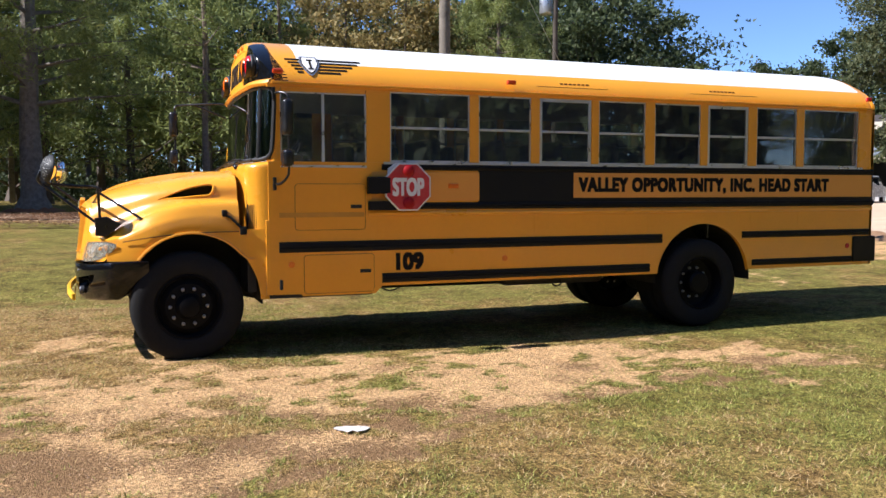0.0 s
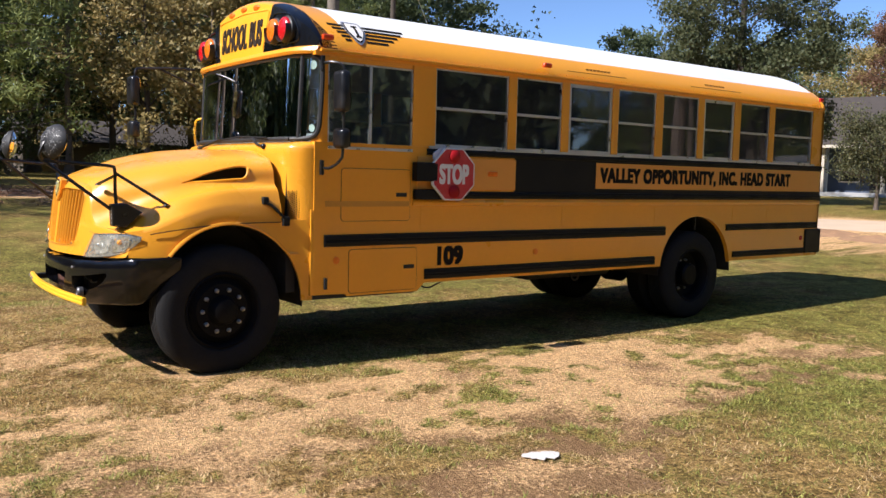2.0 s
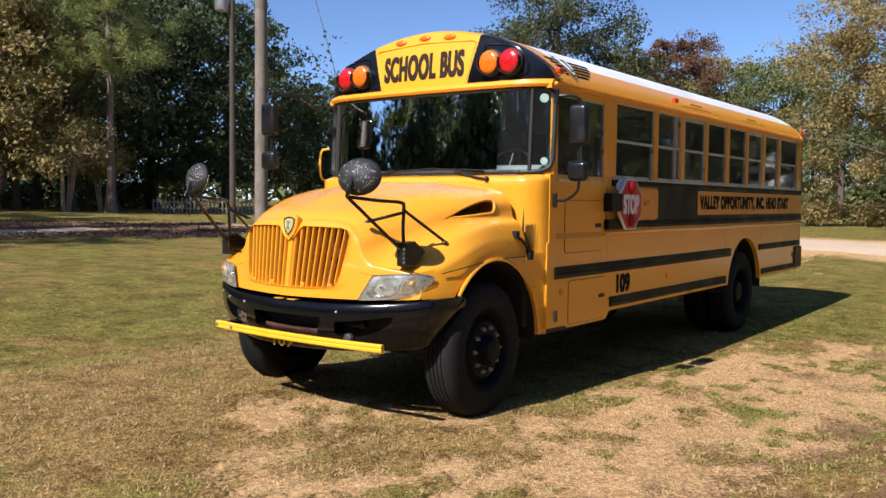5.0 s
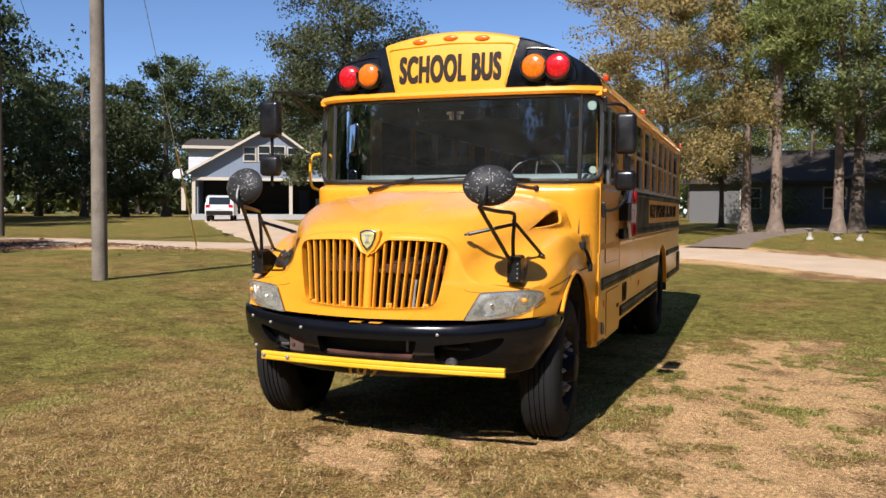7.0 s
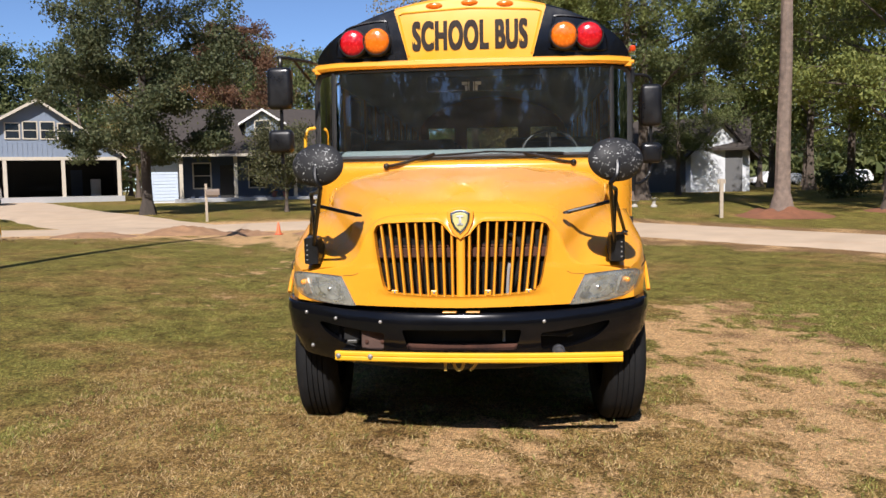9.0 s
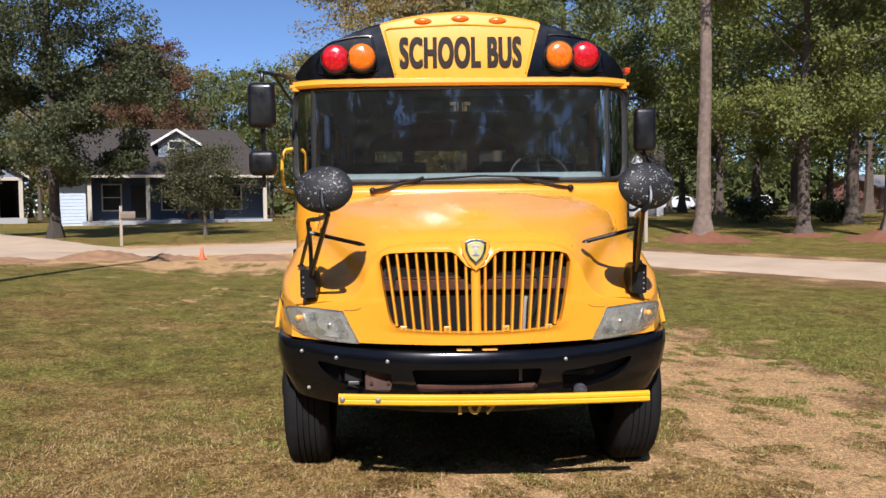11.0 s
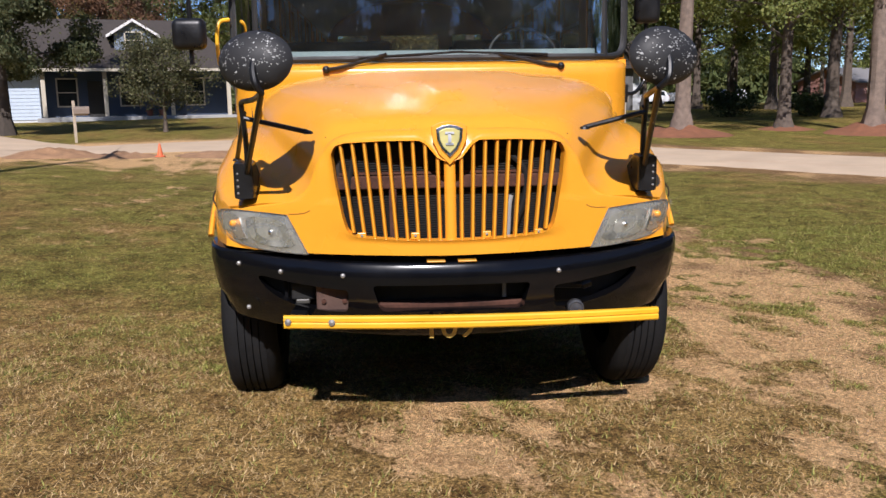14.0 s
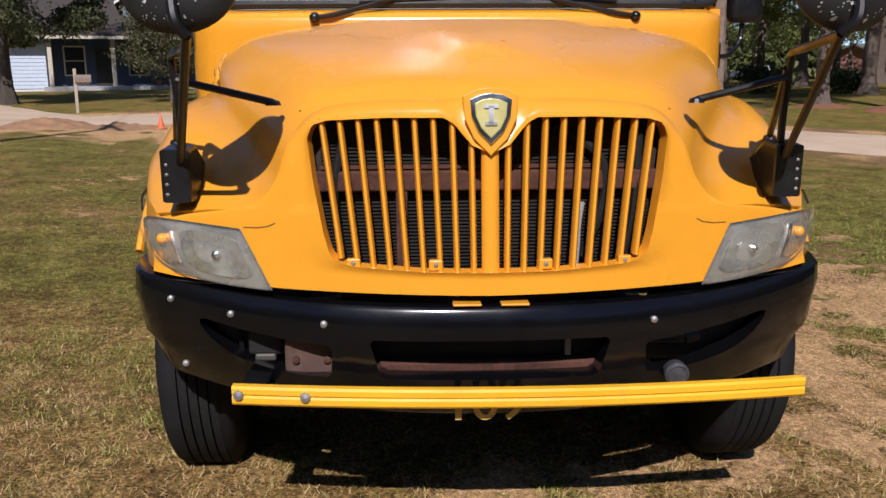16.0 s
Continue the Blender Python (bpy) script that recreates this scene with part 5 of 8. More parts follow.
tube(bm, smooth_path([(1.20, 1.19, 2.60), (1.0, 1.24, 2.60), (0.72, RY + 0.02, 2.585), (0.655, RY, 2.56), (0.65, RY, 2.45)], 5), 0.013, 8)
tube(bm, [(0.65, RY, 2.47), (0.65, RY, 1.82)], 0.013, 8)
tube(bm, [(0.86, 1.29, 2.595), (1.22, 1.22, 2.44)], 0.011, 8)
part("mirror_bracket", bm, m_plastic, bus, "black forward mirror arm", smooth=True)
fm = part("flat_mirror", housing(0.63, RY, 2.355, 0.18, 0.295, 0.09, 0.036), m_plastic, bus, "black flat mirror housing", smooth=True)
part("mirror_glass", box(bm_new(), 0.674, 0.677, RY - 0.075, RY + 0.075, 2.225, 2.485), m_mirror, fm)
fm = part("convex_mirror", housing(0.63, RY, 1.98, 0.18, 0.165, 0.09, 0.036), m_plastic, bus, "small black convex mirror housing", smooth=True)
bm = bm_new()
tube(bm, smooth_path([(1.30, 1.24, 2.12), (1.25, 1.30, 2.08), (1.25, 1.30, 1.85), (1.30, 1.24, 1.80)], 4), 0.012, 8)
part("grab_rail", bm, m_bar, bus, "yellow grab rail beside the entrance", smooth=True)

# ---- wipers ----
for foot, tip, b0, b1 in (((1.07, -0.77, 1.805), (1.135, -0.40, 1.885), (1.128, -0.70, 1.88), (1.128, -0.10, 1.90)), ((1.05, 0.64, 1.80), (1.13, 0.28, 1.89), (1.125, 0.45, 1.87), (1.125, -0.18, 1.90))):
    bm = bm_new()
    tube(bm, smooth_path([foot, (foot[0] - 0.005, (foot[1] * 2 + tip[1]) / 3, foot[2] + 0.02), tip], 5), 0.011, 6)
    bmesh.ops.create_uvsphere(bm, u_segments=10, v_segments=6, radius=0.024, matrix=pose(*foot))
    w = part("wiper", bm, m_plastic, bus, "black wiper arm", smooth=True)
    bm = bm_new()
    tube(bm, [b0, b1], 0.007, 6)
    part("blade", bm, m_rubber, w)

# ---- wheels ----
def wheel(x, y, s, rear=False, steer=0):
    R, W = 0.505, 0.275
    w = new("wheel")
    w.parent = bus
    w["label"] = "black steel wheel with a worn ribbed tyre"
    w.matrix_basis = Matrix.Translation((x, y, R + 0.012)) @ pose(0, 0, 0, 0, 0, steer) @ pose(0, 0, 0, s * 90)
    h = W / 2
    prof = [(0.29, h - 0.035), (0.315, h - 0.008), (0.36, h + 0.004), (0.42, h + 0.002), (0.468, h - 0.012), (0.492, h - 0.03), (R - 0.003, h - 0.052)]
    # ribbed tread
    for k in range(5):
        a, b = h - 0.054 - k * 0.0345 - 0.004, h - 0.054 - (k + 1) * 0.0345 + 0.004
        prof += [(R, a), (R, b)]
        if k < 4:
            prof += [(R - 0.013, b - 0.002), (R - 0.013, b - 0.006)]
    prof += [(R - 0.003, -h + 0.052), (0.492, -h + 0.03), (0.468, -h + 0.012), (0.42, -h), (0.32, -h + 0.01), (0.29, -h + 0.035)]
    part("tyre", lathe(bm_new(), prof, Matrix(), 64), m_tread, w, "worn grey-black tyre with straight ribs", smooth=True, sharp=30)
    if not rear:
        rim = [(0.292, -h + 0.03), (0.285, h - 0.03), (0.298, h - 0.018), (0.288, h - 0.012), (0.272, h - 0.03), (0.258, h - 0.07), (0.22, h - 0.05), (0.21, h - 0.035), (0.12, h - 0.03), (0.115, h - 0.02), (0.10, h + 0.03), (0.09, h + 0.045), (0.07, h + 0.052), (0.0001, h + 0.055)]
        nutr, nutz = 0.165, h - 0.033
    else:
        rim = [(0.292, -h + 0.03), (0.285, h - 0.03), (0.298, h - 0.018), (0.288, h - 0.012), (0.272, h - 0.04), (0.262, h - 0.15), (0.21, h - 0.17), (0.14, h - 0.165), (0.13, h - 0.05), (0.11, h - 0.03), (0.0001, h - 0.028)]
        nutr, nutz = 0.172, h - 0.168
    part("rim", lathe(bm_new(), rim, Matrix(), 48), m_rim, w, "black steel rim", smooth=True, sharp=30)
    for i in range(10):
        a = 2 * math.pi * i / 10
        part("wheel_nut", lathe(bm_new(), [(0.017, 0), (0.017, 0.022), (0.009, 0.026), (0.009, 0.036), (0.0001, 0.037)], Matrix.Translation((nutr * math.cos(a), nutr * math.sin(a), nutz)), 6), m_nut, w)
    return w
for s in (-1, 1):
    wheel(0.575, 1.03 if s > 0 else -1.01, -s, False, 2.5)
    wheel(6.22, s * 1.06, -s, True)
    wheel(6.22, s * 0.74, -s, True)

# dark rear wheel housings
for s in (-1, 1):
    bm = bm_new()
    arcs = circle_arc(ARX, ARZ, ARR + 0.012, -2, 182, 24)
    grid(bm, [[(x, s * 0.50, z), (x, s * (HW - 0.006), z)] for x, z in arcs])
    prism(bm, arcs, "y", s * 0.49, s * 0.50)
    part("rear_wheel_housing", bm, m_under, bus)

# ---- under the bus ----
ch = part("chassis_rail", box(bm_new(), -0.25, 8.6, -0.46, -0.36, 0.62, 0.86, 0.01), m_under, bus)
part("chassis_rail", box(bm_new(), -0.25, 8.6, 0.36, 0.46, 0.62, 0.86, 0.01), m_under, bus)
part("front_axle", box(bm_new(), 0.51, 0.64, -0.9, 0.9, 0.40, 0.53, 0.03), m_under, bus)
part("rear_axle", lathe(bm_new(), [(0.09, -0.75), (0.09, -0.2), (0.2, -0.1), (0.2, 0.1), (0.09, 0.2), (0.09, 0.75)], pose(6.22, 0, 0.52, 90), 20), m_under, bus, smooth=True)
part("fuel_tank", box(bm_new(), 3.80, 5.05, -1.02, -0.5, 0.56, 0.90, 0.07, 4), m_under, bus, "dark steel fuel tank", smooth=True)
part("battery_box", box(bm_new(), 2.9, 3.5, 0.5, 1.1, 0.5, 0.86, 0.02), m_under, bus)
part("engine_block", box(bm_new(), -0.05, 1.05, -0.34, 0.34, 0.55, 1.3, 0.05), m_under, bus)
part("firewall", box(bm_new(), 1.12, 1.2, -1.1, 1.1, 0.62, 1.75), m_under, bus)
bm = bm_new()
tube(bm, [(1.3, 0.25, 0.52), (5.3, 0.25, 0.50)], 0.06, 10)
tube(bm, [(2.2, 0, 0.62), (6.0, 0, 0.55)], 0.045, 10)
part("drive_shaft", bm, m_under, bus, smooth=True)
part("skirt_lip", box(bm_new(), 1.3, 2.3, -HW + 0.01, -HW + 0.3, 0.565, 0.60), m_under, bus)
for pts, r in (([(2.38, -1.12, 0.64), (2.50, -1.14, 0.585), (2.66, -1.13, 0.63)], 0.008), ([(4.30, -1.10, 0.66), (4.36, -1.12, 0.56), (4.44, -1.11, 0.57), (4.47, -1.10, 0.66)], 0.009), ([(1.32, -1.16, 0.62), (1.55, -1.17, 0.565), (1.80, -1.16, 0.57)], 0.008)):
    part("hanging_line", tube(bm_new(), smooth_path(pts, 5), r, 6), m_under, bus, smooth=True)
bm = bm_new()
for x0, x1, hw in ((1.3, 5.55, HW - 0.055), (5.55, 6.89, 0.48), (6.89, 8.65, HW - 0.055)):
    box(bm, x0, x1, -hw, hw, 0.90, 0.97)
part("underfloor", bm, m_under, bus)

# ---- trees ----
def leaf_mat(name, a, b, c, rough=0.6):
    """Leaves: three colours by chance from leaf to leaf, light shining partly through."""
    m = bpy.data.materials.new(name)
    m.use_nodes = True
    nd, ln = m.node_tree.nodes, m.node_tree.links
    geo = nd.new("ShaderNodeNewGeometry")
    r = nd.new("ShaderNodeValToRGB")
    r.color_ramp.elements[0].color, r.color_ramp.elements[1].color = (*a, 1), (*c, 1)
    e = r.color_ramp.elements.new(0.55)
    e.color = (*b, 1)
    ln.new(geo.outputs["Random Per Island"], r.inputs[0])
    p = nd["Principled BSDF"]
    p.inputs["Roughness"].default_value = rough
    p.inputs["Specular IOR Level"].default_value = 0.3
    ln.new(r.outputs[0], p.inputs["Base Color"])
    t = nd.new("ShaderNodeBsdfTranslucent")
    ln.new(r.outputs[0], t.inputs[0])
    mx = nd.new("ShaderNodeMixShader")
    mx.inputs[0].default_value = 0.32
    ln.new(p.outputs[0], mx.inputs[1])
    ln.new(t.outputs[0], mx.inputs[2])
    ln.new(mx.outputs[0], nd["Material Output"].inputs[0])
    return m
l_green = leaf_mat("oak_leaves", (0.10, 0.130, 0.046), (0.155, 0.18, 0.066), (0.23, 0.24, 0.092))
l_olive = leaf_mat("dark_oak_leaves", (0.058, 0.076, 0.034), (0.092, 0.108, 0.048), (0.155, 0.16, 0.078))
# l_lime: sunlight on the leaves put into a lighter yellow-green
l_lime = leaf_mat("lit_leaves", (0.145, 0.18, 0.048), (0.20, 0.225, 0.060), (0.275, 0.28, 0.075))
l_autumn = leaf_mat("autumn_leaves", (0.22, 0.19, 0.072), (0.33, 0.255, 0.095), (0.43, 0.31, 0.12))
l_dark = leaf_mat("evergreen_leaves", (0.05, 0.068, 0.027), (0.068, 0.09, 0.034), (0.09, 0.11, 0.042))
l_red = leaf_mat("red_leaves", (0.13, 0.075, 0.045), (0.19, 0.095, 0.052), (0.26, 0.14, 0.075))
l_needle = leaf_mat("pine_needles", (0.17, 0.205, 0.062), (0.25, 0.285, 0.085), (0.34, 0.36, 0.115))
m_bark = mat("bark", (0.115, 0.088, 0.068), 0.9, vary=0.4, scale=7, fine=40, bump=1.0)
m_pinebark = mat("pine_bark", (0.21, 0.155, 0.12), 0.9, vary=0.45, scale=5, fine=28, bump=1.0, dirt=(0.05, 0.04, 0.035), dirt_amount=0.7)


def leaf_mesh(name, centres, size, rng, shape="leaf", up=0.25, tri=False):
    """Many small leaves: rhombs (leaf) or bunches of thin needles."""
    n = len(centres)
    nor = rng.normal(size=(n, 3))
    nor[:, 2] += up
    nor /= np.linalg.norm(nor, axis=1)[:, None]
    a = rng.normal(size=(n, 3))
    a -= nor * (a * nor).sum(1)[:, None]
    a /= np.linalg.norm(a, axis=1)[:, None]
    b = np.cross(nor, a)
    s = size * rng.uniform(0.55, 1.3, n)[:, None]
    w = 0.55 if shape == "leaf" else 0.13
    bend = nor * s * 0.18
    v = np.stack([centres - a * s, centres + b * s * w - bend, centres + a * s, centres - b * s * w - bend], 1).reshape(-1, 3)
    k = 4
    if tri:
        v, k = v.reshape(-1, 4, 3)[:, (0, 1, 3)].reshape(-1, 3), 3
        v = v.reshape(-1, 3, 3)
        v[:, 0] += (v[:, 0] - centres) * 0.3
        v = v.reshape(-1, 3)
    me = bpy.data.meshes.new(name)
    me.vertices.add(k * n)
    me.vertices.foreach_set("co", v.ravel())
    me.loops.add(k * n)
    me.loops.foreach_set("vertex_index", np.arange(k * n, dtype=np.int32))
    me.polygons.add(n)
    me.polygons.foreach_set("loop_start", np.arange(0, k * n, k, dtype=np.int32))
    me.update(calc_edges=True)
    return me


def make_tree(name, label, seed, h, crown_r, crown_low, trunk_r, leaves, size, lm, bark, kind="broad", lean=0.0, stems=1, limbs=12, spread=0.75, tri=False, clump=0.62, twigs=True, thin=None):
    """A tree with a tapered trunk, limbs and a ragged crown of single leaves; stands at the origin."""
    rng = np.random.default_rng(seed)
    rnd = random.Random(seed)
    t = thing(name, label, "tree")
    bm = bm_new()
    tips = []
    for st in range(stems):
        a0 = rnd.uniform(0, 6.28)
        off = 0.0 if stems == 1 else rnd.uniform(0.08, 0.3)
        sl = lean if stems == 1 else rnd.uniform(0.06, 0.2)
        hh = h * (0.93 if stems == 1 else rnd.uniform(0.6, 0.85))
        spine = []
        for i in range(9):
            q = i / 8
            wob = 0.018 * h * q
            spine.append(Vector((off * math.cos(a0) + sl * hh * q * math.cos(a0) + wob * rnd.uniform(-0.5, 0.5), off * math.sin(a0) + sl * hh * q * math.sin(a0) + wob * rnd.uniform(-0.5, 0.5), hh * q - 0.12)))
        sp = smooth_path(spine, 3 if twigs else 2)
        k = len(sp)
        n = 10 if twigs else 7
        rings = []
        for i, p in enumerate(sp):
            q = i / (k - 1)
            r = trunk_r * (1 - 0.86 * q) * (1 + 0.9 * math.exp(-q * h / 0.35))
            rings.append([bm.verts.new((p.x + r * math.cos(6.283 * j / n) * (1 + 0.06 * math.sin(j * 2.1 + i)), p.y + r * math.sin(6.283 * j / n), p.z)) for j in range(n)])
        for A, B in zip(rings, rings[1:]):
            for j in range(n):
                bm.faces.new((A[j], A[(j + 1) % n], B[(j + 1) % n], B[j]))

        def spine_at(z):
            i = min(k - 2, max(0, int((z + 0.12) / hh * (k - 1))))
            return sp[i]
        L = limbs if stems == 1 else max(3, limbs // stems)
        for i in range(L):
            q = crown_low + (0.96 - crown_low) * (i + rnd.random()) / L
            base = spine_at(hh * q)
            az = i * 2.4 + rnd.uniform(-0.5, 0.5)
            if kind == "pine":
                ln_ = crown_r * (1.12 - q) / (1.12 - crown_low) * rnd.uniform(0.65, 1.15)
                rise = rnd.uniform(-0.12, 0.35)
            else:
                mid = (q - crown_low) / (1 - crown_low)
                ln_ = crown_r * (0.62 + 0.6 * math.sin(math.pi * min(1, mid * 0.85 + 0.15))) * rnd.uniform(0.7, 1.12) * (1.0 if mid < 0.85 else 0.7)
                rise = rnd.uniform(0.1, 0.75)
            d = Vector((math.cos(az), math.sin(az), rise)).normalized()
            p1 = base + d * ln_ * 0.5 + Vector((0, 0, 0.04 * ln_))
            p2 = base + d * ln_ + Vector((rnd.uniform(-.1, .1) * ln_, rnd.uniform(-.1, .1) * ln_, (-0.05 if kind == "broad" else 0.06) * ln_))
            lr = max(0.02, trunk_r * (1 - 0.8 * q) * 0.32)
            tube(bm, smooth_path([base, p1, p2], 3 if twigs else 1), lr, 5 if twigs else 4, 0.012)
            for j in range(7 if kind == "broad" else 6):
                u = rnd.uniform(0.35, 1.0)
                c = base.lerp(p1, u * 2) if u < 0.5 else p1.lerp(p2, u * 2 - 1)
                d2 = Vector((rnd.gauss(0, 1), rnd.gauss(0, 1), rnd.gauss(0.25, 0.6))).normalized()
                e = c + d2 * ln_ * rnd.uniform(0.16, 0.42)
                if twigs:
                    tube(bm, [c, e], 0.016, 4, 0.006)
                tips.append((e, ln_ * 0.15 + 0.35))
                tips.append((c.lerp(e, 0.5), ln_ * 0.12 + 0.25))
            tips.append((p2, ln_ * 0.15 + 0.3))
        tips.append((sp[-1], 0.5 + 0.06 * crown_r))
    part("trunk", bm, bark, t, smooth=True)
    per = max(6, leaves // len(tips))
    cs = []
    for c, sg in tips:
        wgt = int(per * rnd.uniform(0.2, 1.8))
        g = rng.normal(size=(wgt, 3))
        g *= (rng.random(wgt) ** 0.45 / np.linalg.norm(g, axis=1))[:, None] * np.array((sg, sg, sg * spread)) * clump * 1.9
        cs.append(np.array(c) + g)
    cs = np.concatenate(cs)
    cs = cs[cs[:, 2] > 0.12 * h] if stems == 1 else cs
    if thin:
        cs = cs[rng.random(len(cs)) > thin[1] * np.clip((cs[:, 2] - thin[0]) / 3, 0, 1)]
    part_mesh("crown", leaf_mesh("crown", cs, size, rng, "leaf" if kind == "broad" else "needle", tri=tri), lm, t)
    return t


def hide_model(t):
    for o in (t, *t.children_recursive):
        bpy.data.objects.remove(o)
T = {}
KINDS = {
    "pine": ("pine_tree", "tall pine with a bare trunk and loose needle crown", 11, 24, 4.6, 0.42, 0.28, 1.0, 0.23, l_needle, m_pinebark, "pine", 34),
    "pine_b": ("pine_tree", "tall pine with a bare trunk and loose needle crown", 12, 22, 4.2, 0.34, 0.22, 0.75, 0.23, l_needle, m_pinebark, "pine", 36),
    "pine_low": ("pine_tree", "bushy pine with drooping needle branches", 13, 18, 5.2, 0.14, 0.24, 1.2, 0.23, l_needle, m_bark, "pine", 42),
    "oak": ("oak_tree", "broad green oak with a dark trunk", 21, 14.5, 5.4, 0.14, 0.29, 1.25, 0.11, l_green, m_bark, "broad", 22),
    "oak_b": ("oak_tree", "leafy green tree with a dark trunk", 22, 15, 5.0, 0.26, 0.27, 0.8, 0.12, l_green, m_bark, "broad", 22),
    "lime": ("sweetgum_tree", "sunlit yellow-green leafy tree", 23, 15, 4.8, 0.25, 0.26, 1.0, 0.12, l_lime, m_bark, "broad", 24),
    "autumn": ("autumn_tree", "tree with brown and yellow autumn leaves", 24, 14, 4.6, 0.20, 0.24, 0.85, 0.12, l_autumn, m_bark, "broad", 22),
    "dark": ("evergreen_tree", "dense dark evergreen tree", 25, 17, 5.6, 0.06, 0.34, 1.3, 0.15, l_dark, m_bark, "broad", 34),
    "red": ("red_tree", "slender tree with rust-red autumn leaves", 26, 13.5, 3.2, 0.3, 0.2, 0.6, 0.12, l_red, m_bark, "broad", 18),
}
for k, (nm, lab, seed, h, cr, lo, tr, dens, size, lm, bark, kd, limbs) in KINDS.items():
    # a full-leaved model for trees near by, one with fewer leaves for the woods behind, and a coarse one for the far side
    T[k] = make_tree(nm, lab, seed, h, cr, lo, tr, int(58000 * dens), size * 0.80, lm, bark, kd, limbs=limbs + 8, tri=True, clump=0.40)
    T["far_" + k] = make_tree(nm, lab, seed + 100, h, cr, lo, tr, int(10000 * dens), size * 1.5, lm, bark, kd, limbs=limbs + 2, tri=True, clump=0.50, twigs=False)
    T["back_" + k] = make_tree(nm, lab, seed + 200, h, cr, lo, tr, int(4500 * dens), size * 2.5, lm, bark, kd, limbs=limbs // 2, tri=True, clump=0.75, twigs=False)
m_greybark = mat("grey_bark", (0.19, 0.16, 0.135), 0.95, vary=0.5, scale=6, fine=35, bump=1.2, dirt=(0.045, 0.036, 0.03), dirt_amount=0.8)
T["pine_big"] = make_tree("pine_tree", "stout pine with rough dark bark", 31, 21, 5.6, 0.26, 0.52, 52000, 0.19, l_needle, m_greybark, "pine", limbs=40, tri=True, clump=0.42)
T["oak_full"] = make_tree("oak_tree", "broad dense green oak with a dark trunk", 41, 19, 3.7, 0.12, 0.23, 150000, 0.10, l_olive, mat("dark_bark", (0.062, 0.05, 0.04), 0.95, vary=0.45, scale=7, fine=40, bump=1.0), "broad", limbs=36, tri=True, clump=0.43, thin=(7.0, 0.78))
T["myrtle"] = make_tree("crape_myrtle", "multi-stemmed crape myrtle with sparse leaves", 27, 6.0, 2.4, 0.5, 0.07, 5000, 0.075, l_autumn, mat("pale_bark", (0.34, 0.27, 0.20), 0.8, vary=0.3), stems=7, limbs=28)
T["small"] = make_tree("small_tree", "small round yard tree with grey-green leaves", 28, 4.3, 1.9, 0.24, 0.09, 16000, 0.06, leaf_mat("grey_green_leaves", (0.055, 0.062, 0.030), (0.11, 0.115, 0.05), (0.19, 0.18, 0.09)), m_bark, limbs=22)
for t in T.values():
    t.matrix_basis = pose(0, 0, -400)


def plant(kind, x, y, s=1.0, rz=0.0, group="", tilt=(0, 0), label=""):
    o = copy_thing(T[kind], Matrix())
    o.matrix_basis = pose(x, y, gz(x, y), tilt[0], tilt[1], rz) @ Matrix.Scale(s, 4)
    if group:
        o["group"] = group
    if label:
        o["label"] = label
    return o
# trees that stand singly
plant("pine", 25.6, -0.5, 1.0, 20, tilt=(0, -1.2), label="tall pine with pinkish bark standing on a red soil mound")
plant("pine", 24.6, -6.9, 1.05, 140, label="tall pine standing on a red soil mound")
plant("lime", 27.2, -4.9, 0.95, 10)
plant("pine_b", 36.5, 7.3, 1.0, 60)
plant("pine", 36.1, 6.0, 0.95, 200)
plant("pine_b", 37.5, 3.3, 1.08, 130)
plant("oak_b", 38.5, 2.4, 1.15, 90, label="old oak with a flared mossy trunk")
# two small trees added to keep the sun off the long house
plant("oak_b", 43.5, 8.6, 0.55, 20, label="leafy green tree shading the long dark house")
plant("oak_b", 45.0, -0.6, 0.55, 210, label="leafy green tree shading the long dark house")
plant("oak_full", 31.3, 25.1, 1.0, 40, label="big oak in front of the blue house")
plant("small", 31.6, 18.9, 0.86, 0)
for x, y, k, sc in ((63.5, 36.0, "autumn", 0.85), (66.0, 29.0, "oak_b", 0.8), (61.0, 43.5, "oak_b", 0.9), (68.0, 22.5, "autumn", 0.75), (71.0, 33.0, "dark", 0.75)):
    plant("far_" + k, x, y, sc, x * 30, "woodland")
plant("red", 57.0, 29.5, 1.05, 30)
plant("autumn", 33.2, 10.6, 0.88, 75)
plant("oak_b", 35.1, -10.8, 1.15, 130, label="leafy green tree on the shaded lawn")
plant("pine_big", -3.5, 42.8, 1.0, 0, label="stout pine with rough dark bark beside the road")
plant("autumn", 20.2, 55.0, 0.95, 220)
plant("pine", 22.4, 48.6, 0.85, 250)
# trees added beside the road, mostly out of view, to cast shade on it
for x, y, k, sc in ((-7.0, 38.8, "pine", 1.0), (-6.5, 47, "pine_low", 1.1), (-5.6, 31.4, "pine_b", 1.05), (4.5, 46.5, "pine_b", 0.95)):
    plant("far_" + k, x, y, sc, x * 40, "woodland")
# more added trees out of view, their shade falling beyond the road
for x, y, k, sc in ((-12.5, 44.5, "dark", 1.0), (-16.5, 45.0, "dark", 1.1), (-13.0, 49.5, "oak_b", 1.1), (-18.0, 48.5, "dark", 1.1)):
    plant("far_" + k, x, y, sc, x * 30, "woodland")
# pines added with trunks out of view, to shade the road
for x, y, k, sc in ((-5.8, 27.6, "pine_b", 0.95), (-6.2, 36.4, "pine_b", 1.0)):
    plant("far_" + k, x, y, sc, x * 70, "woodland")
plant("myrtle", 20.6, 50.4, 1.0, 0, "crape myrtles")
plant("myrtle", 23.3, 50.9, 0.8, 110, "crape myrtles")
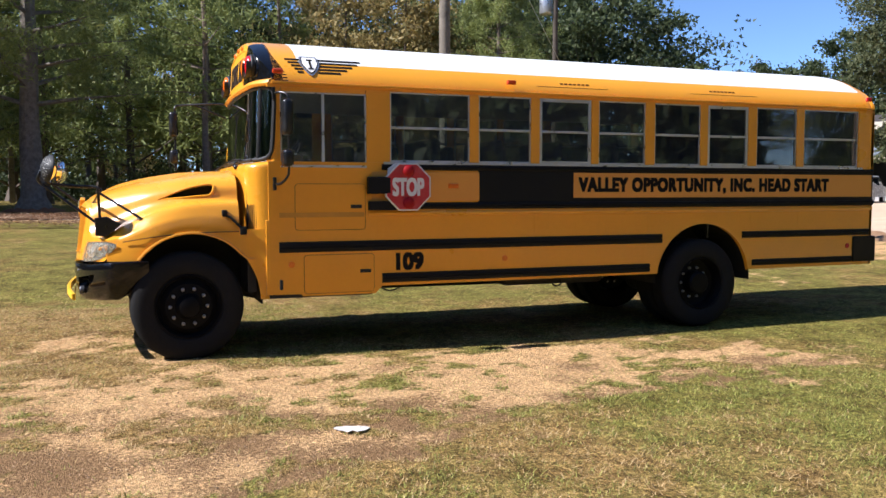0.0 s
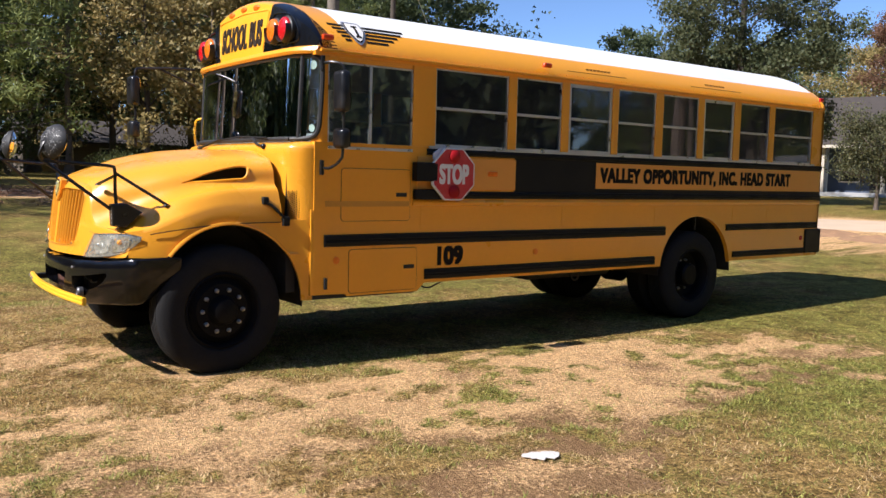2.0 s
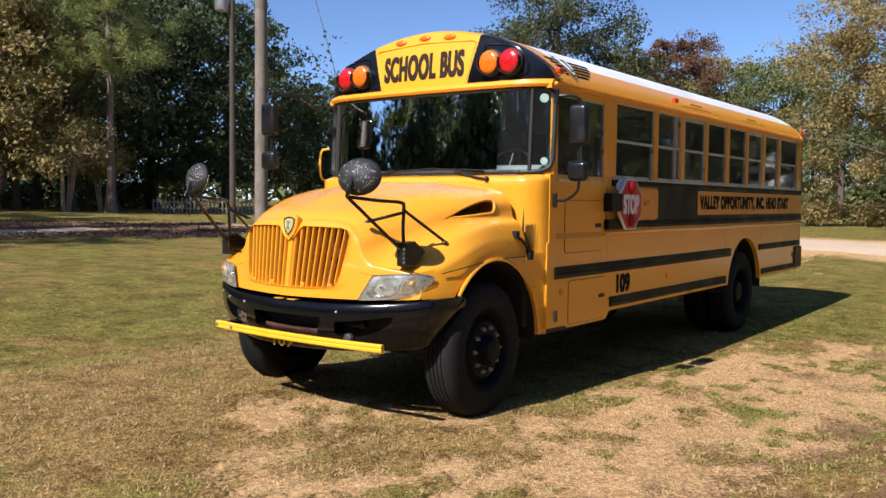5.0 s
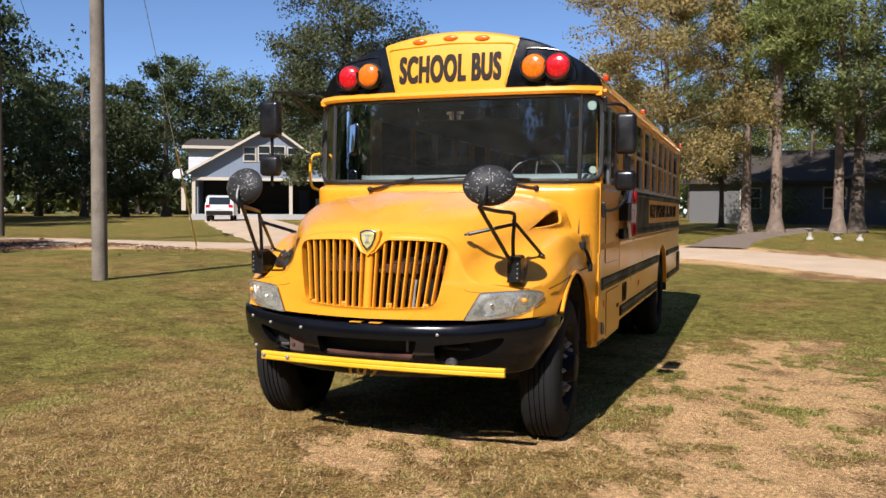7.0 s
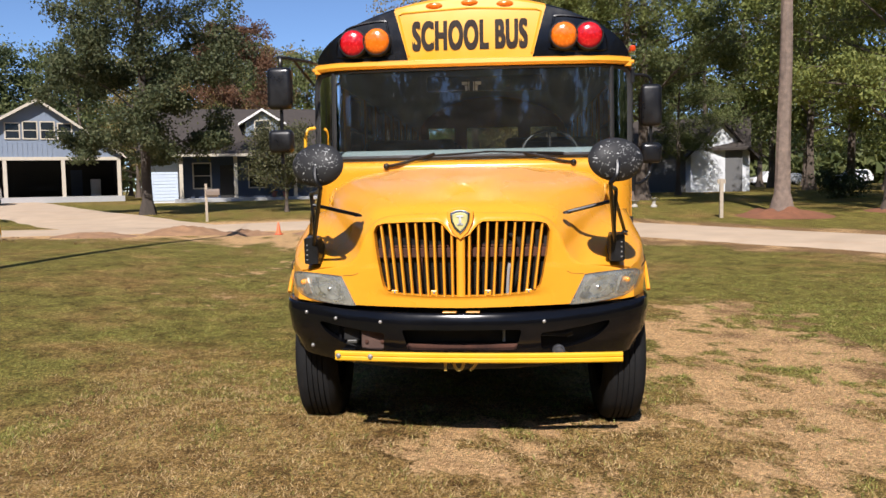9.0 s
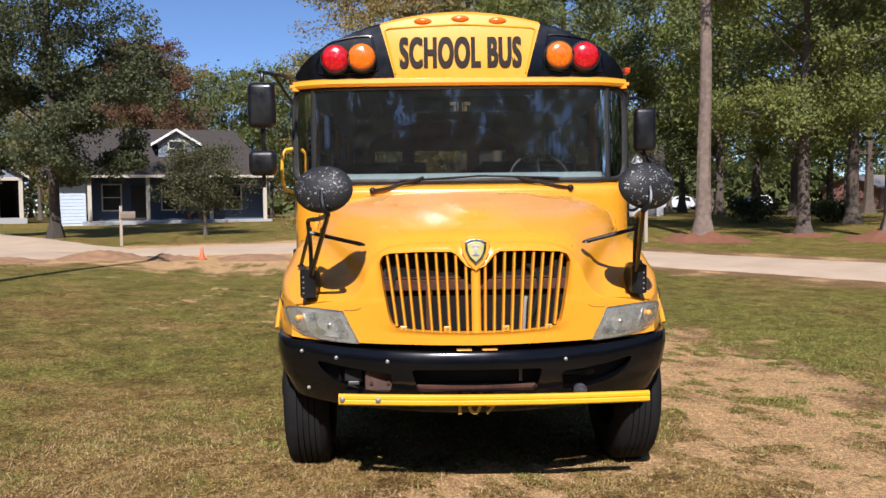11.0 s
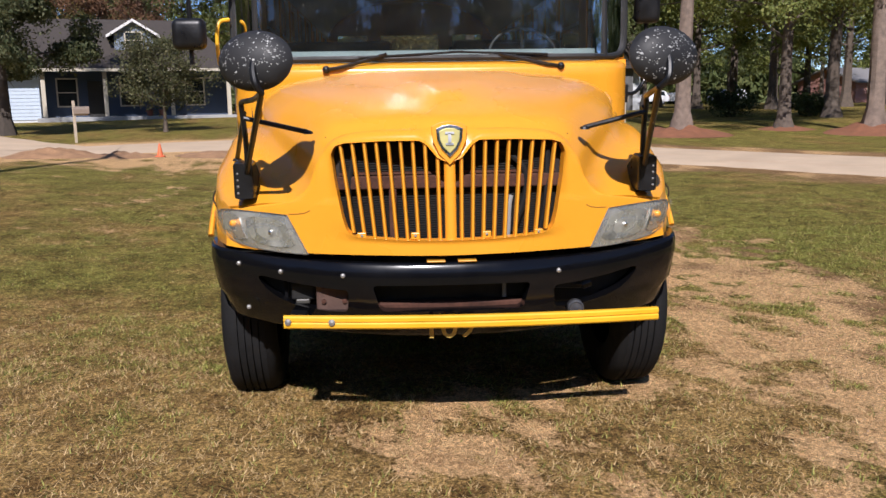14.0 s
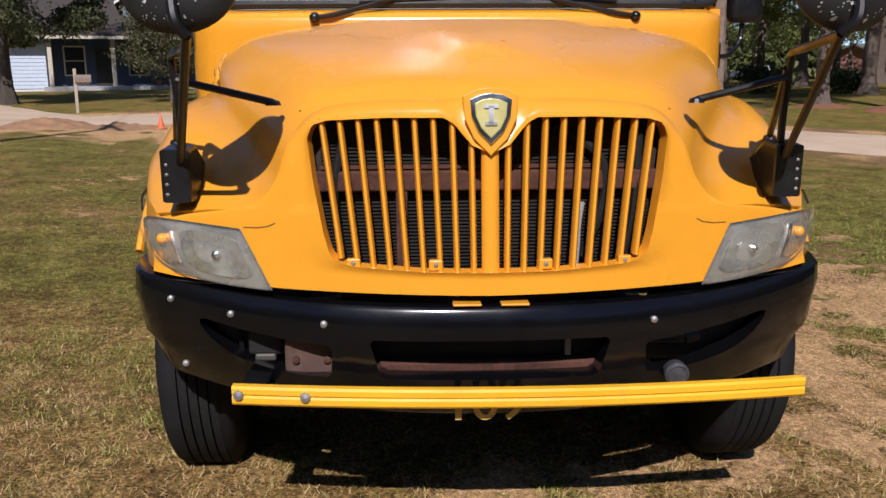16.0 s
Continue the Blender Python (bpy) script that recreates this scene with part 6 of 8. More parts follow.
# woodland round the place: bearing in degrees, distance, kind, size
WOOD = []
rw = random.Random(77)
for th, d, kind, s in ((97, 52, "pine_low", 1.1), (93.5, 60, "dark", 1.0), (91, 50, "pine_low", 1.0), (88, 60, "oak_b", 1.2), (85.5, 50, "pine_low", 1.15), (82.5, 58, "lime", 1.1), (80, 49, "pine_low", 1.05), (77.5, 60, "dark", 1.1), (75, 51, "pine_b", 0.95), (72.5, 57, "autumn", 1.1), (70, 50, "autumn", 1.05), (67.5, 58, "oak_b", 1.1), (65.5, 49, "autumn", 1.0), (63, 60, "pine_low", 1.15), (61, 53, "oak_b", 0.95), (58.5, 60, "dark", 1.05), (56, 66, "dark", 1.1), (53.5, 62, "dark", 1.05), (51.3, 70, "dark", 1.1),
                      (49, 80, "dark", 0.85), (46.5, 84, "dark", 0.74), (44, 78, "dark", 0.78), (41.5, 82, "dark", 0.8), (39, 80, "dark", 0.92), (36.5, 84, "oak_b", 1.05), (34, 88, "dark", 0.9), (31, 90, "dark", 0.9), (28.5, 96, "oak_b", 1.0), (26, 88, "autumn", 1.0), (23, 84, "oak", 1.05), (20.5, 80, "dark", 0.8), (18, 76, "autumn", 1.0), (15.5, 70, "oak_b", 0.85), (13, 72, "lime", 0.9), (10.5, 66, "oak", 0.9), (8, 74, "pine_low", 0.8),
                      (5, 62, "pine_b", 0.9), (2, 60, "oak_b", 0.7), (-1, 66, "pine", 0.9), (-3.5, 58, "pine_b", 0.85), (-6, 64, "lime", 0.7), (-8.5, 70, "pine_low", 0.75), (-11, 58, "oak", 0.8), (-13.5, 62, "lime", 1.2), (-15.5, 74, "pine_low", 1.2), (-17.5, 58, "lime", 1.1), (-20, 66, "oak_b", 1.2), (-22, 54, "lime", 1.05), (-24.5, 72, "pine_low", 1.2), (-26.5, 60, "lime", 1.15), (-29, 68, "oak_b", 1.2), (-31.5, 58, "pine_b", 1.1), (-35, 64, "oak", 1.2), (-41, 60, "pine_low", 1.2), (-48, 70, "oak_b", 1.2)):
    WOOD.append((th, d, kind, s))
for i in range(26):
    th = 101 - i * 1.65
    WOOD.append((th, rw.uniform(76, 100), rw.choice(["dark", "pine_low", "oak_b", "dark", "autumn"]), rw.uniform(1.0, 1.3)))
for i in range(16):
    th = 4 - i * 2.7
    WOOD.append((th, rw.uniform(84, 112), rw.choice(["lime", "pine_low", "oak_b", "lime"]), rw.uniform(0.85, 1.1)))
for i in range(18):
    WOOD.append((50 - i * 2.4, rw.uniform(112, 130), rw.choice(["dark", "oak_b"]), rw.uniform(0.75, 0.95)))
for i in range(44):
    WOOD.append((-52 - i * 4.7, rw.uniform(42, 60), rw.choice(["pine_low", "pine_b", "dark", "dark", "pine_low"]), rw.uniform(0.9, 1.2)))
for th, d, kind, s in WOOD:
    x, y = -3 + d * math.cos(radians(th)), 7 + d * math.sin(radians(th))
    if math.hypot(x - 47, y - 33) < 9.5 or math.hypot(x - 50, y - 25) < 8 or math.hypot(x - 49, y - 40) < 8:
        continue
    plant(("back_" if th < -50 else "far_") + kind, x, y, s, rw.uniform(0, 360), "woodland")
for t in T.values():
    hide_model(t)

# ---- road, drive and mounds ----
def strip(name, pts, w, lift, material, label, sub=1):
    bm = bm_new()
    rows = []
    P = smooth_path([(x, y, 0) for x, y in pts], 14)
    for i, p in enumerate(P):
        d = (P[min(i + 1, len(P) - 1)] - P[max(i - 1, 0)]).normalized()
        nr = Vector((-d.y, d.x, 0))
        row = []
        for k in range(9):
            q = k / 4 - 1
            e = p + nr * (q * w / 2 * (1 + 0.10 * noise.noise((p.x * 0.4, p.y * 0.4, q))))
            row.append((e.x, e.y, gz(e.x, e.y) + (lift if abs(q) < 0.99 else -0.03) + 0.02 * (1 - q * q)))
        rows.append(row)
    grid(bm, rows)
    return tagged(part(name, bm, material, None, smooth=True), label, "road", kind="structure")
ROADLINE = [(-60, 44), (-20, 38), (-4, 34.5), (8, 31.0), (16.5, 26.0), (22.0, 20.5), (24.0, 14.0), (22.8, 8.0), (17.8, 2.8), (13.2, -1.4), (7, -7), (-6, -18), (-40, -44)]
m_road = mat("sandy_concrete", (0.55, 0.415, 0.285), 0.9, vary=0.16, scale=1.2, fine=30, bump=0.3, dirt=(0.46, 0.30, 0.19), dirt_amount=0.6)
strip("road", ROADLINE, 4.6, 0.03, m_road, "pale sandy concrete road curving round the lawn")
strip("driveway", [(22.5, 21.0), (28, 26), (36, 33), (47, 41.5), (51, 44)], 5.5, 0.035, m_road, "pale concrete driveway to the carport")
strip("side_drive", [(25.5, 8.2), (31, 7.5), (38, 5.6), (50, 1)], 2.2, 0.032, mat("leafy_drive", (0.20, 0.15, 0.115), 0.9, vary=0.2, scale=1.5, bump=0.3), "worn drive under the trees")
m_redsoil = mat("red_soil", (0.23, 0.092, 0.046), 0.95, vary=0.3, scale=4, fine=50, bump=0.8)
m_ditch = mat("turned_soil", (0.33, 0.185, 0.095), 0.95, vary=0.4, scale=3, fine=30, bump=0.8)


def mound(x, y, r, h, material, label, seed):
    bm = bm_new()
    rows = []
    for i in range(11):
        q = i / 10
        rows.append([(x + r * q * math.cos(a) * (1 + 0.15 * noise.noise((math.cos(a) * 1.5, math.sin(a) * 1.5, seed))), y + r * q * math.sin(a) * (1 + 0.15 * noise.noise((math.cos(a), math.sin(a), seed + 3))), gz(x, y) - 0.05 + h * (1 - q * q) ** 1.5 * (1 + 0.7 * noise.noise((q * 4 * math.cos(a), q * 4 * math.sin(a), seed)))) for a in [6.2832 * j / 28 for j in range(29)]])
    grid(bm, rows)
    bmesh.ops.remove_doubles(bm, verts=bm.verts, dist=1e-4)
    return tagged(part("mound", bm, material, None, smooth=True), label, "soil mound", "soil mounds")
mound(25.6, -0.5, 1.9, 0.32, m_redsoil, "red soil mound round a pine trunk", 1)
mound(24.6, -6.9, 2.0, 0.35, m_redsoil, "red soil mound round a pine trunk", 2)
mound(27.2, -4.9, 1.3, 0.16, m_redsoil, "low red soil mound under a tree", 3)
for i, (x, y, r, h) in enumerate(((19.6, 18.9, 1.7, 0.24), (19.4, 16.9, 1.2, 0.17), (20.0, 14.6, 1.5, 0.15), (19.4, 12.6, 1.3, 0.12), (17.6, 20.8, 1.5, 0.17))):
    mound(x, y, r, h, m_ditch, "heap of turned sandy soil beside the road", 10 + i)
# shade inside a dug hollow, put into the dark colour of a low patch
mound(20.6, 17.6, 0.75, 0.07, mat("hollow_shade_soil", (0.10, 0.058, 0.034), 0.95, vary=0.4, scale=4, bump=0.8), "low soil patch, coloured dark for the shade in a dug hollow beside the road", 21)
mound(-3.5, 42.8, 1.6, 0.3, m_redsoil, "red soil round a pine trunk", 4)

# ---- utility poles ----
m_pole = mat("weathered_pole", (0.215, 0.185, 0.15), 0.95, vary=0.45, scale=2.2, fine=45, bump=1.0, dirt=(0.07, 0.06, 0.052), dirt_amount=0.85, spec=0.2)


def utility_pole(x, y, h, r, wood, can=False):
    t = thing("utility_pole", "weathered wooden utility pole" + (" with a grey transformer" if can else " on the lawn edge"), "utility pole", (x, y, gz(x, y)), group="utility poles")
    top = Vector((0, 0, h))
    bm = bm_new()
    tube(bm, [Vector((0, 0, -0.2)).lerp(top, q / 10) for q in range(11)], r, 14, r * 0.72)
    part("post", bm, wood, t, smooth=True)
    if can:
        part("transformer", lathe(bm_new(), [(0.0001, -0.5), (0.24, -0.5), (0.26, -0.45), (0.26, 0.4), (0.22, 0.5), (0.0001, 0.52)], Matrix.Translation(top * 0.745 + Vector((-0.30, 0.24, 0))), 20), m_alu, t, "grey transformer can", smooth=True)
    part("crossarm", boxm(bm_new(), Matrix.Translation(top * 0.95) @ pose(0, 0, 0, 0, 0, 35), 2.2, 0.10, 0.12, 0.01), wood, t)
    return t
utility_pole(6.9, 18.0, 12.0, 0.14, m_pole)
# the far pole stands in shade, which is put into its darker wood colour
utility_pole(16.7, 31.0, 11.5, 0.125, mat("shaded_pole", (0.085, 0.07, 0.056), 0.95, vary=0.4, scale=2.2, fine=45, bump=1.0, spec=0.2), can=True)


def wire(a, b, sag, r=0.012):
    a, b = Vector(a), Vector(b)
    bm = bm_new()
    tube(bm, [a.lerp(b, q / 16) - Vector((0, 0, sag * 4 * (q / 16) * (1 - q / 16))) for q in range(17)], r, 5)
    return tagged(part("power_line", bm, m_gasket), "thin black power line between poles", "cable", "power lines")
wire((6.9, 18.0, 11.4), (16.7, 31.0, 11.1), 0.5)
wire((6.9, 18.0, 11.4), (50.0, 25.0, 6.5), 1.2)
wire((16.7, 31.0, 11.1), (60.0, 70.0, 13.0), 1.0)
gw = thing("guy_wire", "steel guy wire with a yellow plastic guard", "guy wire", (14.6, 21.5, gz(14.6, 21.5)))
top = Vector((6.9, 18.0, 9.5)) - Vector((14.6, 21.5, gz(14.6, 21.5)))
bm = bm_new()
tube(bm, [(0, 0, -0.1), top], 0.008, 5)
part("wire", bm, m_alu, gw)
bm = bm_new()
tube(bm, [top * 0.02, top * 0.30], 0.02, 8)
part("guard", bm, m_bar, gw, "yellow plastic guard", smooth=True)

# ---- small things by the road ----
mb = thing("mailbox", "wooden mailbox on a pale post beside the road", "mailbox", (26.6, 20.7, gz(26.6, 20.7)), -70)
m_post = mat("pale_wood", (0.42, 0.35, 0.26), 0.85, vary=0.25, scale=8, bump=0.3)
part("post", box(bm_new(), -0.05, 0.05, -0.05, 0.05, -0.1, 1.45, 0.008), m_post, mb)
part("arm", box(bm_new(), -0.05, 0.45, -0.045, 0.045, 0.93, 1.0, 0.006), m_post, mb)
bm = prism(bm_new(), [(-0.11, 1.0), (0.11, 1.0), (0.11, 1.12)] + [(0.11 * math.cos(radians(a)), 1.14 + 0.11 * math.sin(radians(a))) for a in range(0, 181, 20)] + [(-0.11, 1.12)], "x", -0.02, 0.5, 0.006)
part("box", bm, mat("mailbox_brown", (0.22, 0.17, 0.13), 0.7, vary=0.2), mb, "weathered brown mailbox body")
cone = thing("traffic_cone", "small orange traffic cone at the road edge", "traffic cone", (19.4, 15.9, gz(19.4, 15.9)))
part("base", box(bm_new(), -0.12, 0.12, -0.12, 0.12, 0, 0.025, 0.01), mat("cone_orange", (0.75, 0.13, 0.04), 0.5, vary=0.15), cone)
part("cone", lathe(bm_new(), [(0.085, 0.025), (0.055, 0.18), (0.024, 0.34), (0.018, 0.36), (0.0001, 0.36)], Matrix(), 20), mat("cone_orange_faded", (0.78, 0.18, 0.07), 0.5, vary=0.2, scale=9), cone, smooth=True)
st = thing("sign_post", "bare wooden post beside the concrete road", "post", (24.9, 1.75, gz(24.9, 1.75)))
part("post", box(bm_new(), -0.06, 0.06, -0.06, 0.06, -0.1, 1.35, 0.01), m_post, st)
part("cap_board", box(bm_new(), -0.03, 0.03, -0.14, 0.14, 1.18, 1.34, 0.01), m_post, st)
bp = thing("birdhouse_post", "white birdhouse on a tall grey post", "birdhouse", (-6.1, 60.5, gz(-6.1, 60.5)))
part("post", box(bm_new(), -0.16, 0.16, -0.16, 0.16, -0.1, 7.6, 0.02), m_pole, bp)
part("house", box(bm_new(), -0.32, 0.32, -0.32, 0.32, 7.6, 8.7, 0.03), m_signwhite, bp)
m_stone = mat("garden_concrete", (0.45, 0.42, 0.37), 0.9, vary=0.3, scale=12, bump=0.3)
for i, (x, y, h) in enumerate(((31.0, 4.84, 0.36), (31.2, 3.83, 0.2), (31.0, 3.06, 0.3))):
    b = thing("bird_bath" if i != 1 else "garden_block", "pale concrete bird bath under the trees" if i != 1 else "pale concrete garden block", "garden ornament", (x, y, gz(x, y)))
    part("stem", lathe(bm_new(), [(0.14, -0.05), (0.14, 0.05), (0.07, 0.12), (0.07, h - 0.1), (0.12, h)], Matrix(), 16), m_stone, b, smooth=True)
    part("bowl", lathe(bm_new(), [(0.1, h - 0.02), (0.2, h + 0.05), (0.22, h + 0.08), (0.19, h + 0.08), (0.0001, h + 0.03)], Matrix(), 20), m_stone, b, smooth=True)
lit = bm_new()
vs = [(0.115 * math.cos(a) * (1 + 0.6 * noise.noise((math.cos(a) * 2, math.sin(a) * 2, 4))), 0.065 * math.sin(a) * (1 + 0.8 * noise.noise((math.cos(a) * 3, math.sin(a) * 3, 8)))) for a in [6.283 * j / 22 for j in range(22)]]
prism(lit, vs, "z", 0.0, 0.004)
o = tagged(part("paper_scrap", lit, mat("white_scrap", (0.60, 0.57, 0.52), 0.8, vary=0.1)), "flat white scrap lying on the worn grass", "litter")
o.matrix_basis = pose(1.37, 5.385, 0.022, 0, 0, -20)

# ---- bushes ----
def bush(x, y, r, h, seed, lm, label):
    rng = np.random.default_rng(seed)
    t = thing("bush", label, "bush", (x, y, gz(x, y)), group="bushes")
    rnd = random.Random(seed)
    bm = bm_new()
    cs = []
    for i in range(16):
        a = rnd.uniform(0, 6.28)
        q = rnd.uniform(0.2, 0.9)
        tip = Vector((r * q * math.cos(a), r * q * math.sin(a), h * rnd.uniform(0.35, 0.85)))
        tube(bm, [(0, 0, 0), tip * 0.6, tip], 0.02, 4, 0.006)
        cs.append(np.array(tip) + rng.normal(size=(190, 3)) * np.array((0.26 * r, 0.26 * r, 0.18 * h)))
    part("branchwork", bm, m_bark, t)
    cs = np.concatenate(cs)
    cs[:, 2] = np.abs(cs[:, 2])
    part_mesh("leaves", leaf_mesh("leaves", cs, 0.09, rng, tri=True), lm, t)
bush(37.0, -6.8, 1.0, 1.35, 1, l_dark, "clipped dark green yard bush")
bush(36.4, -10.45, 0.95, 1.05, 2, l_dark, "clipped dark green yard bush")
bush(35.5, 14.6, 1.3, 1.1, 4, l_autumn, "reddish brown shrub beside the yard trees")
bush(36.5, 12.4, 1.2, 1.0, 5, l_autumn, "reddish brown shrub beside the yard trees")
bush(12.0, 52.0, 1.4, 1.4, 6, l_green, "pale green shrub beside the trees")
for i, (x, y) in enumerate(((2, 56), (7, 57), (15.5, 57), (-9, 56), (26, 58), (31, 60), (36, 62))):
    bush(x, y, 2.6, 2.6, 20 + i, l_dark, "dark undergrowth at the woodland edge")
for i, (x, y) in enumerate(((56, 2), (52, 6))):
    bush(x, y, 2.4, 2.2, 40 + i, l_green, "undergrowth at the woodland edge")

# the far edge of the woods, too dense to tell one plant from another
rng = np.random.default_rng(404)
n = 75000
th = np.radians(rng.uniform(0, 360, n))
rad = 118 + 14 * rng.random(n) ** 2
hz = 9.5 * (0.55 + 0.45 * np.sin(th * 23) * np.sin(th * 7.3 + 1)) * rng.random(n) ** 0.7
cs = np.stack([-3 + rad * np.cos(th), 7 + rad * np.sin(th), 1.0 + hz], 1)
tagged(part_mesh("far_undergrowth", leaf_mesh("far_undergrowth", cs, 0.9, rng, tri=True), l_green), "distant dark green edge of the woods", "woods", kind="stuff")
# unseen ring of leaves, added to block the sky in the bus glass reflections
n = 52000
th = np.radians(rng.uniform(112, 322, n))
rad = 39 + 7 * rng.random(n)
hz = (9.5 + 3.5 * np.sin(th * 19) * np.sin(th * 8.3 + 2)) * rng.random(n) ** 0.8
cs = np.stack([-3 + rad * np.cos(th), 7 + rad * np.sin(th), 0.3 + hz], 1)
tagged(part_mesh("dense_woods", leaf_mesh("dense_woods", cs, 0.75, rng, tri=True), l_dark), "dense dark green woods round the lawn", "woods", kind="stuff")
n = 36000
th = np.radians(rng.uniform(56, 112, n))
rad = 62 + 14 * rng.random(n)
hz = 3.4 * (0.6 + 0.4 * np.sin(th * 31) * np.sin(th * 11.3 + 1)) * rng.random(n) ** 0.8
cs = np.stack([-3 + rad * np.cos(th), 7 + rad * np.sin(th), 0.5 + hz], 1)
cs = cs[np.hypot(cs[:, 0] - 17, cs[:, 1] - 74) > 9]
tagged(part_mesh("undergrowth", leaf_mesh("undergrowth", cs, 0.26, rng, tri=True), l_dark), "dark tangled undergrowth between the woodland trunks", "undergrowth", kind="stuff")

n = 34000
th = np.radians(rng.uniform(-52, 3, n))
rad = 119 + 14 * rng.random(n)
hz = 13.0 * (0.6 + 0.4 * np.sin(th * 31) * np.sin(th * 11.3 + 1)) * rng.random(n) ** 0.8
cs = np.stack([-3 + rad * np.cos(th), 7 + rad * np.sin(th), 0.9 + hz], 1)
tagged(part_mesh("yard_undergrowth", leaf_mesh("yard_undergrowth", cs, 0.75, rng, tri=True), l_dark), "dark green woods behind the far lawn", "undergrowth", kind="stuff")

# ---- houses ----
# blue-grey siding, darkened in colour for the dappled tree shade on the gable
m_siding = mat("blue_grey_siding", (0.21, 0.255, 0.325), 0.75, vary=0.08, scale=2, fine=20)
m_whiteside = mat("white_siding", (0.66, 0.68, 0.70), 0.7, vary=0.08, scale=2)
m_trim = mat("cream_trim", (0.56, 0.50, 0.40), 0.7, vary=0.08)
m_roofs = mat("shingle_roof", (0.055, 0.045, 0.039), 0.95, vary=0.3, scale=4, fine=18, bump=0.5)
# blue walls under a roof, their shade put into the darker colour
m_dkblue = mat("shaded_blue_wall", (0.05, 0.07, 0.11), 0.7, vary=0.1)
m_glassd = mat("house_glass", (0.02, 0.025, 0.03), 0.08, vary=0.1, coat=0.5)
m_slab = mat("porch_slab", (0.40, 0.40, 0.40), 0.85, vary=0.12)
# near-black that holds the shade under the carport and porch roofs
m_dim = mat("shade_dark", (0.035, 0.033, 0.03), 0.9, vary=0.3)


def clapboard(parent, material, x0, x1, y, z0, z1, step=0.2, face=-1):
    """Lapped boards on a wall that faces -y (face -1) or +y."""
    z = z0
    while z < z1 - 0.01:
        t = min(step, z1 - z)
        part("board", prism(bm_new(), [(y, z), (y + face * 0.035, z), (y + face * 0.012, z + t), (y, z + t)], "x", x0, x1), material, parent)
        z += step


def gable_roof(bm, x0, x1, y0, y1, ze, zr, over=0.35, th=0.14, hip0=0.0, hip1=0.0):
    """A roof with its ridge along x, as a solid shell."""
    ym = (y0 + y1) / 2
    dz = (zr - ze) / (ym - y0) * over
    for sgn, ya in ((1, y0 - over), (-1, y1 + over)):
        a, b = Vector((x0 - over, ya, ze - dz)), Vector((x1 + over, ya, ze - dz))
        c, d = Vector((x1 + over - hip1, ym, zr)), Vector((x0 - over + hip0, ym, zr))
        lo = [bm.verts.new(p) for p in (a, b, c, d)]
        hi = [bm.verts.new(p + Vector((0, 0, th))) for p in (a, b, c, d)]
        bm.faces.new(lo)
        bm.faces.new(hi)
        for i in range(4):
            bm.faces.new((lo[i], lo[(i + 1) % 4], hi[(i + 1) % 4], hi[i]))
    for hip, xe, xr in ((hip1, x1 + over, x1 + over - hip1), (hip0, x0 - over, x0 - over + hip0)):
        if hip:
            v = [bm.verts.new(p) for p in ((xe, y0 - over, ze - dz + th), (xe, y1 + over, ze - dz + th), (xr, ym, zr + th))]
            bm.faces.new(v)


def house_window(parent, x, y, z, w, h, trim):
    f = bm_new()
    for a, b, c, d in ((-w / 2 - 0.08, -w / 2, -0.08, h + 0.08), (w / 2, w / 2 + 0.08, -0.08, h + 0.08), (-w / 2, w / 2, h, h + 0.08), (-w / 2, w / 2, -0.08, 0), (-w / 2, w / 2, h / 2 - 0.025, h / 2 + 0.025)):
        box(f, x + a, x + b, y - 0.06, y + 0.02, z + c, z + d)
    wd = part("window", f, trim, parent)
    part("pane", box(bm_new(), x - w / 2, x + w / 2, y - 0.02, y - 0.01, z, z + h), m_glassd, wd)
    return wd
# blue house: porch front along local x, its back towards +y
HX, HY, HZ, HR = 44.9, 29.0, 1.02, -73.0
house = thing("blue_house", "blue-grey clapboard house with a porch, dormer and dark shingle roof", "house", (HX, HY, HZ), HR)
LW, DP = 10.2, 7.5
part("slab", box(bm_new(), -0.3, LW + 0.3, -0.3, DP, -0.4, 0.1, 0.02), m_slab, house)
bm = bm_new()
box(bm, 0, LW, 1.9, 2.0, 0.1, 2.9)
fw = part("front_wall", bm, m_dkblue, house, "blue porch wall, the porch shade put into its dark colour")
clapboard(fw, m_dkblue, 0, LW, 1.9, 0.1, 2.9)
bm = bm_new()
prism(bm, [(1.9, 0.1), (DP, 0.1), (DP, 2.9), (DP / 2 + 0.6, 5.5), (1.9, 3.4)], "x", -0.1, 0.0)
ew = part("end_wall", bm, m_whiteside, house, "pale clapboard end wall")
z = 0.1
while z < 2.9:
    part("board", prism(bm_new(), [(-0.1, z), (-0.135, z), (-0.11, z + 0.2), (-0.1, z + 0.2)], "y", 1.9, DP), m_whiteside, ew)
    z += 0.2
sr = part("side_room", box(bm_new(), -2.0, -0.14, 0.35, DP - 0.1, -0.3, 2.95), m_whiteside, house, "pale blue clapboard side room")
clapboard(sr, mat("pale_blue_boards", (0.50, 0.58, 0.68), 0.7, vary=0.08), -2.0, -0.14, 0.345, 0.0, 2.9)
part("end_wall", box(bm_new(), LW, LW + 0.1, 1.9, DP, 0.1, 3.2), m_siding, house)
part("back_wall", box(bm_new(), 0, LW, DP - 0.1, DP, 0.1, 2.9), m_siding, house)
bm = bm_new()
gable_roof(bm, -2.0, LW, -0.1, DP + 0.5, 2.95, 5.7, 0.4, 0.14, 0.0, 2.0)
part("roof", bm, m_roofs, house, "dark brown shingle roof")
part("fascia", box(bm_new(), -2.4, LW + 0.4, -0.56, -0.50, 2.62, 2.78), m_trim, house)
